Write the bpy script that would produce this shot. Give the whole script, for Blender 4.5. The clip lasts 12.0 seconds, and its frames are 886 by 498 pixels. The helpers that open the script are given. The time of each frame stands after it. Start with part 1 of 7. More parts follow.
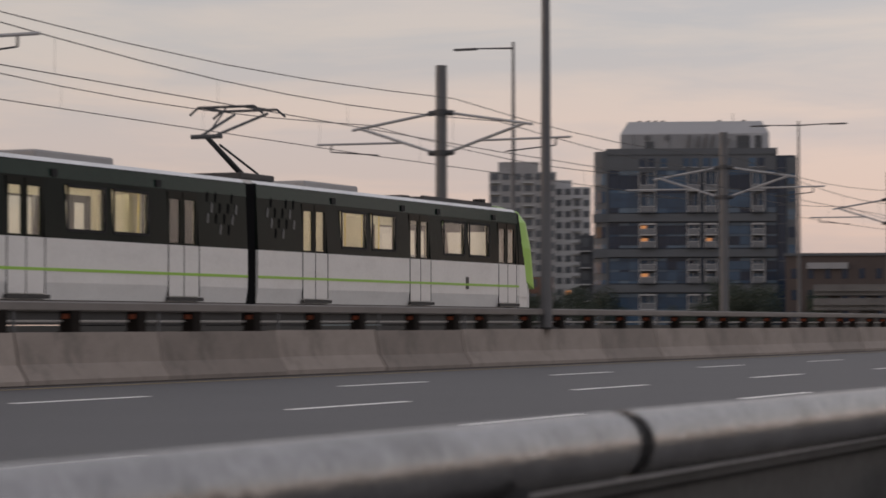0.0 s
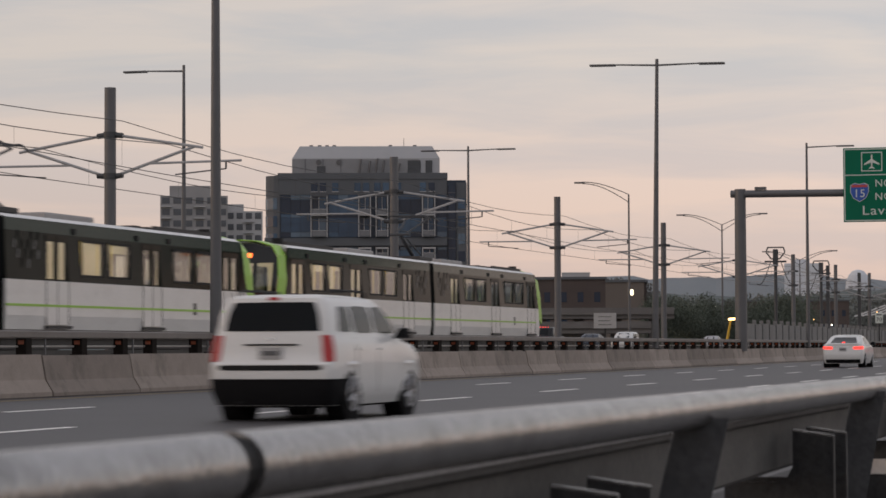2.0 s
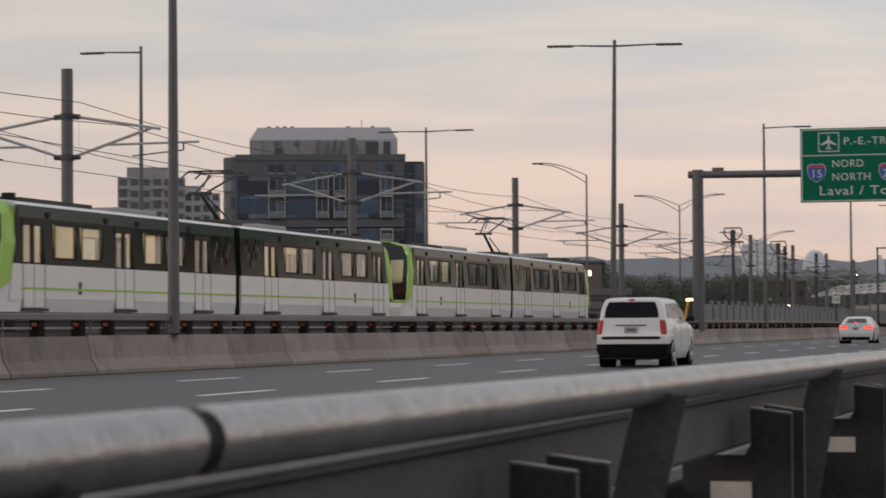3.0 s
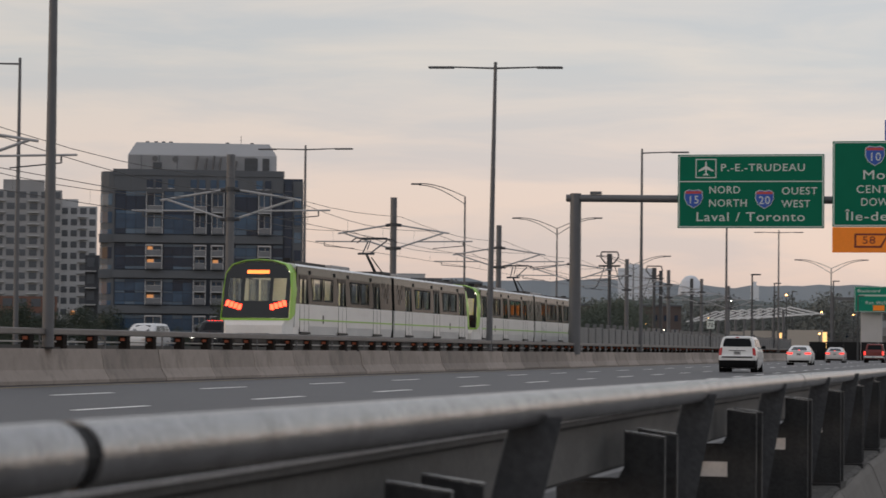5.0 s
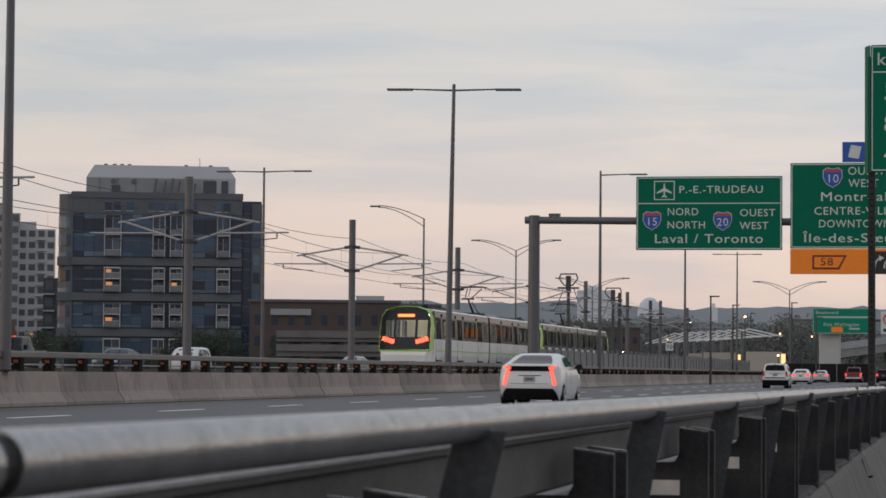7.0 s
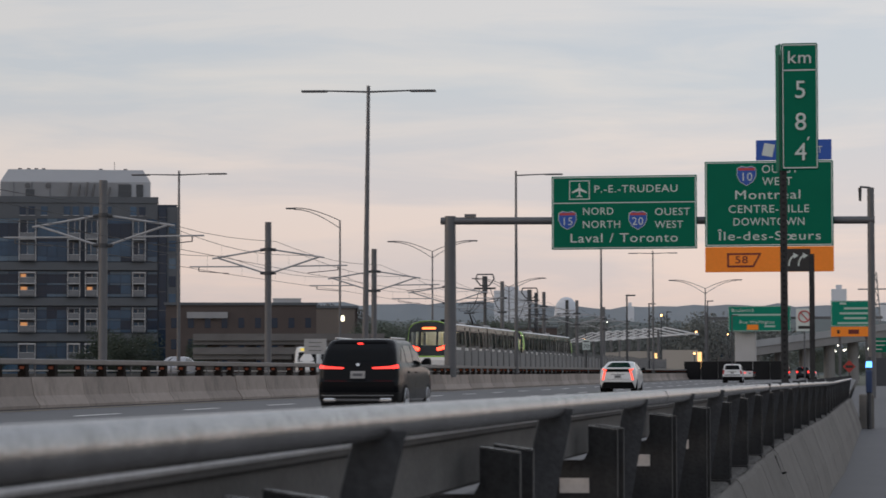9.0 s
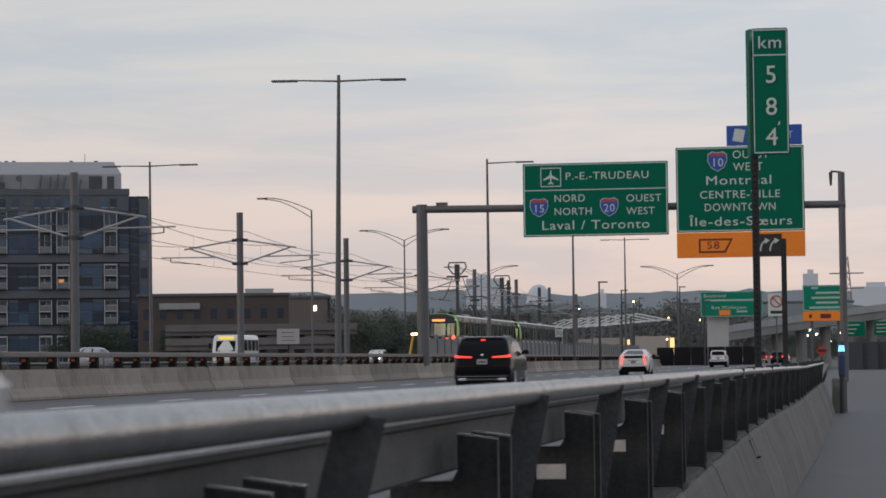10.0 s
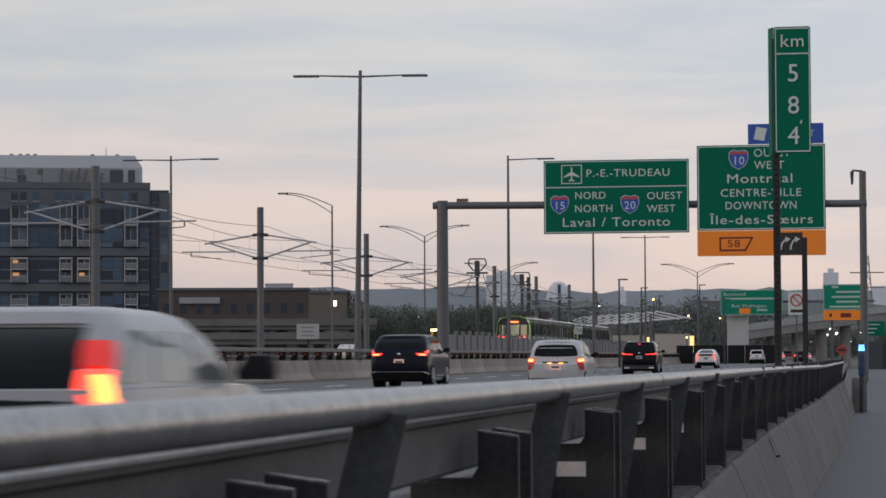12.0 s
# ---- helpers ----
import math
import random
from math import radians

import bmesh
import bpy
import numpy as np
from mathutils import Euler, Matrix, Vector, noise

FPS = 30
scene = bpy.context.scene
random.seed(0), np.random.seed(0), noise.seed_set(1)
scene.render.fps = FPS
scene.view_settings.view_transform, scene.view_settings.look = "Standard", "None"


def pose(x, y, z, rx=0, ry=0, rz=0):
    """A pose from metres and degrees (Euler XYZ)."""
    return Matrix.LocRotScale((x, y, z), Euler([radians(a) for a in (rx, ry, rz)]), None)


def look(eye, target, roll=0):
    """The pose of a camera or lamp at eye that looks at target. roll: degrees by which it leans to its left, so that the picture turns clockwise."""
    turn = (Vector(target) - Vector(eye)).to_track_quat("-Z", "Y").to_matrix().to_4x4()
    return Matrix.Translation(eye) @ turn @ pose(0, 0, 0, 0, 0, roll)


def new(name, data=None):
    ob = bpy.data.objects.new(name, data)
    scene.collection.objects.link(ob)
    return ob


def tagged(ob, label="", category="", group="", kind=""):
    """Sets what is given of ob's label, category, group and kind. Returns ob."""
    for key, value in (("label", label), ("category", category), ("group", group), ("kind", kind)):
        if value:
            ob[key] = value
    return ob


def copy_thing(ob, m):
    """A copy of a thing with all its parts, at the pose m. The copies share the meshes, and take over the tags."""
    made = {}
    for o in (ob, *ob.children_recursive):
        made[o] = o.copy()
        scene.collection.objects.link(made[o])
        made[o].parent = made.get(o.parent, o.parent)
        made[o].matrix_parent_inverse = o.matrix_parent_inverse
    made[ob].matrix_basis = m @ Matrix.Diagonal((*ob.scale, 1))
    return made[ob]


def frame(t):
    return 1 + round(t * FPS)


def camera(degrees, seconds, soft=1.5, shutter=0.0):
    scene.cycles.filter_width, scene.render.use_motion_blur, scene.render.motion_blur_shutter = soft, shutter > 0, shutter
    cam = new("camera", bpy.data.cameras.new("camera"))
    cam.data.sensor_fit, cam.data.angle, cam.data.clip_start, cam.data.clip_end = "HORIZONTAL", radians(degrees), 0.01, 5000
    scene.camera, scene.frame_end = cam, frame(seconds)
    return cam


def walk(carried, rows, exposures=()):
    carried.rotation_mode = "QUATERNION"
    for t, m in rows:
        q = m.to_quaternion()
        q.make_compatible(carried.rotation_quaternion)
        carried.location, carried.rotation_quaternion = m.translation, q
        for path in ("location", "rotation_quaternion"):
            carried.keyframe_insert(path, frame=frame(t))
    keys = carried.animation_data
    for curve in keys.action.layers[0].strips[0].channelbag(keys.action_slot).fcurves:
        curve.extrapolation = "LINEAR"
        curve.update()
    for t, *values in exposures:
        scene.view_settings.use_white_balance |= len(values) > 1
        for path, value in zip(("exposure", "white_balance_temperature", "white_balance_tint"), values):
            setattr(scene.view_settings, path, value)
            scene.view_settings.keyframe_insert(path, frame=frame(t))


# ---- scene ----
# The road runs along +y; x is to the right of the camera, the carriageway surface is z = 0.
PATH = [
    (0, 0.000, -0.123, 0.955, 1.659, 22.704, -0.043),
    (0.5, 0.000, -0.047, 0.955, 2.007, 19.438, 0.378),
    (1, 0.000, 0.017, 0.954, 2.183, 16.984, -0.172),
    (1.5, 0.000, 0.039, 0.951, 2.189, 15.640, -0.291),
    (2, 0.000, 0.019, 0.948, 2.176, 15.475, -0.242),
    (2.5, 0.000, 0.009, 0.944, 2.036, 15.350, -0.339),
    (3, 0.000, 0.014, 0.943, 1.757, 14.551, -0.380),
    (3.2, 0.000, 0.013, 0.943, 1.563, 14.002, -0.360),
    (4.8, 0.000, 0.004, 0.943, 2.159, 12.225, 0.393),
    (5, 0.000, 0.003, 0.943, 2.193, 11.852, 0.617),
    (5.5, 0.000, 0.000, 0.939, 2.253, 11.262, 0.873),
    (6, 0.000, -0.002, 0.934, 2.370, 11.376, 0.923),
    (6.5, 0.011, 0.019, 0.932, 2.554, 11.346, 0.708),
    (7, 0.018, 0.032, 0.932, 2.695, 10.957, 0.510),
    (8.8, 0.041, 0.032, 0.929, 2.741, 9.452, 0.202),
    (9, 0.044, 0.032, 0.929, 2.729, 9.115, -0.108),
    (9.5, 0.045, 0.032, 0.927, 2.673, 8.344, -0.469),
    (10, 0.036, 0.032, 0.926, 2.472, 8.495, -0.729),
    (10.5, 0.032, 0.032, 0.918, 1.925, 9.159, -0.627),
    (11, 0.030, 0.032, 0.924, 1.756, 9.206, -0.395),
    (11.5, 0.027, 0.032, 0.925, 2.131, 9.065, -0.180),
    (12, 0.032, 0.032, 0.927, 2.391, 8.941, -0.276),

]
cam = camera(19.35, 12.0, soft=1.6, shutter=0.4)
cam.data.dof.use_dof = True
cam.data.dof.focus_distance = 75.0
cam.data.dof.aperture_fstop = 20.0
walk(cam, [(t, pose(x, y, z, 90 + p, 0, a) @ pose(0, 0, 0, 0, 0, r)) for t, x, y, z, p, a, r in PATH],
     exposures=[(0, -0.18, 6750, 15), (3, -0.05, 6700, 12), (6, -0.03, 6400, 9), (12, -0.04, 6100, 9)])


# ---- light ----
def make_world():
    w = bpy.data.worlds.new("dusk_sky")
    scene.world = w
    w.use_nodes = True
    nt = w.node_tree
    N, L = nt.nodes, nt.links
    N.clear()
    out = N.new("ShaderNodeOutputWorld")
    tc = N.new("ShaderNodeTexCoord")
    sep = N.new("ShaderNodeSeparateXYZ")
    L.new(tc.outputs["Generated"], sep.inputs[0])
    ramp = N.new("ShaderNodeValToRGB")
    els = ramp.color_ramp.elements
    els[0].position, els[0].color = 0.0, (0.62, 0.50, 0.46, 1)
    els[1].position, els[1].color = 1.0, (0.56, 0.57, 0.62, 1)
    for pos, c in ((0.035, (0.69, 0.565, 0.54, 1)), (0.07, (0.68, 0.583, 0.575, 1)), (0.11, (0.60, 0.575, 0.585, 1)), (0.3, (0.55, 0.555, 0.595, 1))):
        e = els.new(pos)
        e.color = c
    L.new(sep.outputs["Z"], ramp.inputs[0])
    # layered cloud: long flat bands and finer billows
    mp = N.new("ShaderNodeMapping")
    mp.inputs["Scale"].default_value = (5.0, 5.0, 36.0)
    mp.inputs["Rotation"].default_value = (0.0, 0.03, 0.0)
    L.new(tc.outputs["Generated"], mp.inputs[0])
    n1 = N.new("ShaderNodeTexNoise")
    n1.inputs["Scale"].default_value, n1.inputs["Detail"].default_value = 1.5, 5
    n1.inputs["Roughness"].default_value = 0.55
    n1.inputs["Distortion"].default_value = 0.4
    L.new(mp.outputs[0], n1.inputs["Vector"])
    cr = N.new("ShaderNodeValToRGB")
    cr.color_ramp.elements[0].position, cr.color_ramp.elements[0].color = 0.40, (0.895, 0.93, 0.98, 1)
    cr.color_ramp.elements[1].position, cr.color_ramp.elements[1].color = 0.62, (1.10, 1.05, 1.01, 1)
    L.new(n1.outputs["Fac"], cr.inputs[0])
    mul = N.new("ShaderNodeMix")
    mul.data_type, mul.blend_type = "RGBA", "MULTIPLY"
    mul.inputs["Factor"].default_value = 1.0
    L.new(ramp.outputs[0], mul.inputs["A"])
    L.new(cr.outputs[0], mul.inputs["B"])
    sky = N.new("ShaderNodeTexSky")
    sky.sky_type = "NISHITA"
    sky.sun_disc = False
    sky.sun_elevation, sky.sun_rotation = radians(4), radians(250)
    b1, b2, add = N.new("ShaderNodeBackground"), N.new("ShaderNodeBackground"), N.new("ShaderNodeAddShader")
    b1.inputs["Strength"].default_value = 0.92
    b2.inputs["Strength"].default_value = 0.05
    side = N.new("ShaderNodeMapRange")
    side.inputs["From Min"].default_value, side.inputs["From Max"].default_value = -0.6, 0.3
    side.inputs["To Min"].default_value, side.inputs["To Max"].default_value = 0.89, 1.20
    L.new(sep.outputs["X"], side.inputs[0])
    m3 = N.new("ShaderNodeMix")
    m3.data_type, m3.blend_type = "RGBA", "MULTIPLY"
    m3.inputs["Factor"].default_value = 1.0
    L.new(mul.outputs["Result"], m3.inputs["A"])
    L.new(side.outputs[0], m3.inputs["B"])
    L.new(m3.outputs["Result"], b1.inputs["Color"])
    L.new(sky.outputs[0], b2.inputs["Color"])
    L.new(b1.outputs[0], add.inputs[0])
    L.new(b2.outputs[0], add.inputs[1])
    L.new(add.outputs[0], out.inputs["Surface"])


make_world()
sun = new("sun", bpy.data.lights.new("sun", "SUN"))
sun.data.energy, sun.data.angle, sun.data.color = 0.5, radians(25), (1.0, 0.86, 0.76)
sun.matrix_world = look((0, 0, 60), (60, 40, 35))


# ---- materials ----
MATS = {}


def mat(name, col, rough=0.6, metal=0.0, var=0.12, scale=6.0, bump=0.0, stain=0.0, stain_col=(0.05, 0.045, 0.04), stain_scale=(0.6, 0.6, 0.6), spec=0.5, fine=60.0, coat=0.0):
    if name in MATS:
        return MATS[name]
    m = bpy.data.materials.new(name)
    m.use_nodes = True
    nt = m.node_tree
    N, L = nt.nodes, nt.links
    b = N["Principled BSDF"]
    b.inputs["Roughness"].default_value, b.inputs["Metallic"].default_value = rough, metal
    b.inputs["Specular IOR Level"].default_value = spec
    b.inputs["Coat Weight"].default_value = coat
    tc = N.new("ShaderNodeTexCoord")
    n = N.new("ShaderNodeTexNoise")
    n.inputs["Scale"].default_value, n.inputs["Detail"].default_value = scale, 5
    L.new(tc.outputs["Object"], n.inputs["Vector"])
    n2 = N.new("ShaderNodeTexNoise")
    n2.inputs["Scale"].default_value, n2.inputs["Detail"].default_value = fine, 3
    L.new(tc.outputs["Object"], n2.inputs["Vector"])
    ad = N.new("ShaderNodeMath")
    ad.operation = "ADD"
    L.new(n.outputs["Fac"], ad.inputs[0])
    L.new(n2.outputs["Fac"], ad.inputs[1])
    r = N.new("ShaderNodeMapRange")
    r.inputs["From Min"].default_value, r.inputs["From Max"].default_value = 0.6, 1.4
    r.inputs["To Min"].default_value, r.inputs["To Max"].default_value = 1 - var, 1 + var
    L.new(ad.outputs[0], r.inputs[0])
    mx = N.new("ShaderNodeMix")
    mx.data_type, mx.blend_type = "RGBA", "MULTIPLY"
    mx.inputs["Factor"].default_value = 1
    mx.inputs["A"].default_value = (*col, 1)
    L.new(r.outputs[0], mx.inputs["B"])
    last = mx.outputs["Result"]
    if stain:
        mp = N.new("ShaderNodeMapping")
        mp.inputs["Scale"].default_value = stain_scale
        L.new(tc.outputs["Object"], mp.inputs[0])
        n3 = N.new("ShaderNodeTexNoise")
        n3.inputs["Scale"].default_value, n3.inputs["Detail"].default_value = 1.0, 7
        n3.inputs["Roughness"].default_value = 0.65
        L.new(mp.outputs[0], n3.inputs["Vector"])
        cr = N.new("ShaderNodeMapRange")
        cr.inputs["From Min"].default_value, cr.inputs["From Max"].default_value = 0.5, 0.72
        cr.inputs["To Max"].default_value = stain
        L.new(n3.outputs["Fac"], cr.inputs[0])
        m2 = N.new("ShaderNodeMix")
        m2.data_type = "RGBA"
        L.new(cr.outputs[0], m2.inputs["Factor"])
        L.new(last, m2.inputs["A"])
        m2.inputs["B"].default_value = (*stain_col, 1)
        last = m2.outputs["Result"]
    L.new(last, b.inputs["Base Color"])
    if bump:
        bp = N.new("ShaderNodeBump")
        bp.inputs["Strength"].default_value, bp.inputs["Distance"].default_value = bump, 0.01
        L.new(n2.outputs["Fac"], bp.inputs["Height"])
        L.new(bp.outputs[0], b.inputs["Normal"])
    MATS[name] = m
    return m


def glow(name, col, strength, base=(0.02, 0.02, 0.02)):
    if name in MATS:
        return MATS[name]
    m = bpy.data.materials.new(name)
    m.use_nodes = True
    b = m.node_tree.nodes["Principled BSDF"]
    b.inputs["Base Color"].default_value = (*base, 1)
    b.inputs["Roughness"].default_value = 0.25
    b.inputs["Emission Color"].default_value = (*col, 1)
    b.inputs["Emission Strength"].default_value = strength
    MATS[name] = m
    return m


def island_mat(name, base, var=0.3, rough=0.8):
    """Leaf clumps and the like: each island has its own shade."""
    if name in MATS:
        return MATS[name]
    m = bpy.data.materials.new(name)
    m.use_nodes = True
    N, L = m.node_tree.nodes, m.node_tree.links
    b = N["Principled BSDF"]
    b.inputs["Roughness"].default_value = rough
    g = N.new("ShaderNodeNewGeometry")
    r = N.new("ShaderNodeMapRange")
    r.inputs["To Min"].default_value, r.inputs["To Max"].default_value = 1 - var, 1 + var
    L.new(g.outputs["Random Per Island"], r.inputs[0])
    mx = N.new("ShaderNodeMix")
    mx.data_type, mx.blend_type = "RGBA", "MULTIPLY"
    mx.inputs["Factor"].default_value = 1
    mx.inputs["A"].default_value = (*base, 1)
    L.new(r.outputs[0], mx.inputs["B"])
    L.new(mx.outputs["Result"], b.inputs["Base Color"])
    MATS[name] = m
    return m


def piece_mat(name, base, var=0.2, rough=0.85, stain=0.4, streak=(1.5, 1.5, 0.25), bump=0.3):
    """Concrete pieces: shade per object, streaked weathering, fine grain."""
    m = mat(name, base, rough, 0, 0.16, 2.5, bump, stain, (0.09, 0.08, 0.07), streak, 0.3, 45)
    N, L = m.node_tree.nodes, m.node_tree.links
    b = N["Principled BSDF"]
    src = b.inputs["Base Color"].links[0].from_socket
    oi = N.new("ShaderNodeObjectInfo")
    r = N.new("ShaderNodeMapRange")
    r.inputs["To Min"].default_value, r.inputs["To Max"].default_value = 1 - var, 1 + var
    L.new(oi.outputs["Random"], r.inputs[0])
    mx = N.new("ShaderNodeMix")
    mx.data_type, mx.blend_type = "RGBA", "MULTIPLY"
    mx.inputs["Factor"].default_value = 1
    L.new(src, mx.inputs["A"])
    L.new(r.outputs[0], mx.inputs["B"])
    L.new(mx.outputs["Result"], b.inputs["Base Color"])
    return m


ASPHALT = mat("asphalt", (0.040, 0.0375, 0.039), 0.55, 0, 0.22, 0.35, 0.25, 0.35, (0.045, 0.043, 0.043), (0.9, 0.05, 1), 0.5, 90)
PATHWAY = mat("path_asphalt", (0.050, 0.048, 0.050), 0.6, 0, 0.2, 0.8, 0.3, 0.35, (0.05, 0.05, 0.05), (0.8, 0.3, 1), 0.5, 80)
LINE = mat("road_line_paint", (0.85, 0.83, 0.80), 0.6, 0, 0.15, 3, 0.2, 0.4, (0.2, 0.155, 0.15), (3, 1.2, 1))
CONCRETE = piece_mat("barrier_concrete", (0.26, 0.222, 0.195), 0.24, 0.85, 0.75, (1.6, 1.1, 0.8))
WALLCON = piece_mat("parapet_concrete", (0.150, 0.141, 0.129), 0.14, 0.9, 0.6, (2.2, 1.2, 1.6))
DECKCON = mat("deck_concrete", (0.24, 0.23, 0.22), 0.85, 0, 0.15, 0.6, 0.2, 0.4, (0.10, 0.095, 0.09), (0.3, 0.3, 0.3))
GALV = mat("galvanised_steel", (0.28, 0.275, 0.275), 0.27, 0.85, 0.35, 14, 0.15, 0.7, (0.12, 0.115, 0.11), (16, 7, 16), 0.5, 120)
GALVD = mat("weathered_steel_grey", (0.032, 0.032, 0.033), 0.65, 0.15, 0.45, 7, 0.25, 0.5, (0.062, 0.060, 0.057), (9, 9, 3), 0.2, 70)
POLE = mat("pole_grey_paint", (0.105, 0.106, 0.112), 0.5, 0.2, 0.14, 2, 0.03, 0.3, (0.09, 0.085, 0.08), (3, 3, 0.5))
POLED = mat("mast_dark_steel", (0.05, 0.052, 0.056), 0.55, 0.3, 0.16, 2, 0.03)
WIRE = mat("contact_wire_copper_black", (0.05, 0.048, 0.047), 0.6, 0.4, 0.1)
RUSTF = mat("fence_brown_steel", (0.018, 0.015, 0.0135), 0.8, 0.0, 0.25, 3, 0.08, 0.3, (0.035, 0.026, 0.022), (3, 3, 3), 0.04)
BLACK = mat("black_rubber", (0.010, 0.010, 0.011), 0.8, 0, 0.2, 8, spec=0.08)
PLASTIC = mat("black_plastic", (0.013, 0.013, 0.014), 0.6, 0, 0.15, 8, spec=0.15)
REFLO = mat("amber_reflector", (0.26, 0.06, 0.025), 0.25, 0, 0.1)
REFLW = mat("white_reflector", (0.52, 0.48, 0.45), 0.4, 0, 0.12, 12, 0, 0.3, (0.3, 0.27, 0.25), (8, 8, 8))
WHITE = mat("train_white_paint", (0.66, 0.65, 0.63), 0.28, 0, 0.07, 0.8, 0, 0.22, (0.38, 0.36, 0.34), (0.7, 0.7, 2.2), 0.5, 14)
LIME = mat("train_lime_green", (0.26, 0.50, 0.045), 0.35, 0, 0.08, 1.5)
TRAINDK = mat("train_dark_band", (0.010, 0.014, 0.012), 0.14, 0, 0.3, 1.2, 0, 0.5, (0.014, 0.012, 0.011), (0.9, 0.9, 0.9), 0.032)
ROOFGREY = mat("train_roof_grey", (0.74, 0.74, 0.735), 0.45, 0, 0.14, 1.5, 0, 0.25, (0.25, 0.24, 0.23), (1, 0.5, 1))
UNDER = mat("train_underframe", (0.045, 0.042, 0.040), 0.7, 0.2, 0.2, 3)
SIGNG = mat("sign_green_sheet", (0.003, 0.125, 0.072), 0.5, 0, 0.08, 1.0, 0, 0.2, (0.003, 0.095, 0.055), (0.5, 0.5, 0.5), 0.1)
SIGNW = mat("sign_white_sheet", (0.53, 0.58, 0.55), 0.45, 0, 0.06)
SIGNO = mat("sign_orange_sheet", (0.88, 0.235, 0.006), 0.45, 0, 0.07)
SIGNK = mat("sign_black_sheet", (0.015, 0.013, 0.012), 0.45, 0, 0.07)
MAROON = mat("sign_dark_red", (0.13, 0.012, 0.008), 0.45, 0, 0.07)
SIGNB = mat("sign_blue_sheet", (0.015, 0.075, 0.36), 0.45, 0, 0.08)
SIGNR = mat("sign_red_sheet", (0.42, 0.05, 0.05), 0.45, 0, 0.08)
ALU = mat("sign_back_aluminium", (0.35, 0.35, 0.35), 0.4, 0.7, 0.1)


def glass(name, tint, rough=0.04):
    m = bpy.data.materials.new(name)
    m.use_nodes = True
    nt = m.node_tree
    N, L = nt.nodes, nt.links
    N.clear()
    out = N.new("ShaderNodeOutputMaterial")
    tr, gl, mx, fr = N.new("ShaderNodeBsdfTransparent"), N.new("ShaderNodeBsdfGlossy"), N.new("ShaderNodeMixShader"), N.new("ShaderNodeLayerWeight")
    tr.inputs[0].default_value = (*tint, 1)
    gl.inputs["Roughness"].default_value = rough
    fr.inputs[0].default_value = 0.5
    pw, ma = N.new("ShaderNodeMath"), N.new("ShaderNodeMath")
    pw.operation, ma.operation = "POWER", "MULTIPLY_ADD"
    pw.inputs[1].default_value = 5.0
    ma.inputs[1].default_value, ma.inputs[2].default_value = 0.9, 0.07
    L.new(fr.outputs["Facing"], pw.inputs[0])
    L.new(pw.outputs[0], ma.inputs[0])
    L.new(ma.outputs[0], mx.inputs[0])
    L.new(tr.outputs[0], mx.inputs[1])
    L.new(gl.outputs[0], mx.inputs[2])
    L.new(mx.outputs[0], out.inputs[0])
    return m


GLASS_T = glass("train_window_glass", (0.90, 0.92, 0.89))
GLASS_C = mat("car_dark_glass", (0.005, 0.006, 0.007), 0.06, 0, 0.1, 3, 0, 0, spec=0.13)


# ---- mesh helpers ----
def obj(name, bm, material, parent=None, label="", smooth=False):
    me = bpy.data.meshes.new(name)
    bmesh.ops.recalc_face_normals(bm, faces=bm.faces)
    bm.to_mesh(me)
    bm.free()
    me.materials.append(material)
    if smooth:
        for p in me.polygons:
            p.use_smooth = True
        me.set_sharp_from_angle(angle=0.75)
    o = new(name, me)
    o.parent = parent
    if label:
        o["label"] = label
    return o


def part(name, bm, material, parent, label="", smooth=False):
    return obj(name, bm, material, parent, label, smooth)


def shared(name, src, parent, m):
    """Another piece on the mesh of src."""
    o = new(name, src.data)
    o.parent = parent
    o.matrix_basis = m
    return o


def empty(name, m=None):
    o = new(name)
    if m:
        o.matrix_basis = m
    return o


def box(bm, x0, x1, y0, y1, z0, z1, bev=0.0):
    b2 = bmesh.new() if bev else bm
    v = [b2.verts.new((x, y, z)) for x in (x0, x1) for y in (y0, y1) for z in (z0, z1)]
    for f in ((0, 1, 3, 2), (4, 6, 7, 5), (0, 4, 5, 1), (2, 3, 7, 6), (0, 2, 6, 4), (1, 5, 7, 3)):
        b2.faces.new([v[i] for i in f])
    if bev:
        bmesh.ops.bevel(b2, geom=b2.edges[:], offset=bev, segments=1, affect="EDGES")
        me = bpy.data.meshes.new("tmp")
        b2.to_mesh(me)
        b2.free()
        bm.from_mesh(me)
        bpy.data.meshes.remove(me)
    return bm


def B(x0, x1, y0, y1, z0, z1, bev=0.0):
    return box(bmesh.new(), x0, x1, y0, y1, z0, z1, bev)


def tube(bm, a, b, r0, r1=None, n=8):
    r1 = r0 if r1 is None else r1
    a, b = Vector(a), Vector(b)
    q = (b - a).to_track_quat("Z", "Y")
    rings = []
    for c, r in ((a, r0), (b, r1)):
        rings.append([bm.verts.new(c + q @ Vector((r * math.cos(2 * math.pi * i / n), r * math.sin(2 * math.pi * i / n), 0))) for i in range(n)])
    for i in range(n):
        bm.faces.new((rings[0][i], rings[0][(i + 1) % n], rings[1][(i + 1) % n], rings[1][i]))
    bm.faces.new(rings[0][::-1])
    bm.faces.new(rings[1])
    return bm


def loft(bm, rings, caps=True):
    rv = [[bm.verts.new(p) for p in r] for r in rings]
    n = len(rv[0])
    for a, b in zip(rv, rv[1:]):
        for i in range(n):
            bm.faces.new((a[i], a[(i + 1) % n], b[(i + 1) % n], b[i]))
    if caps:
        bm.faces.new(rv[0][::-1])
        bm.faces.new(rv[-1])
    return bm


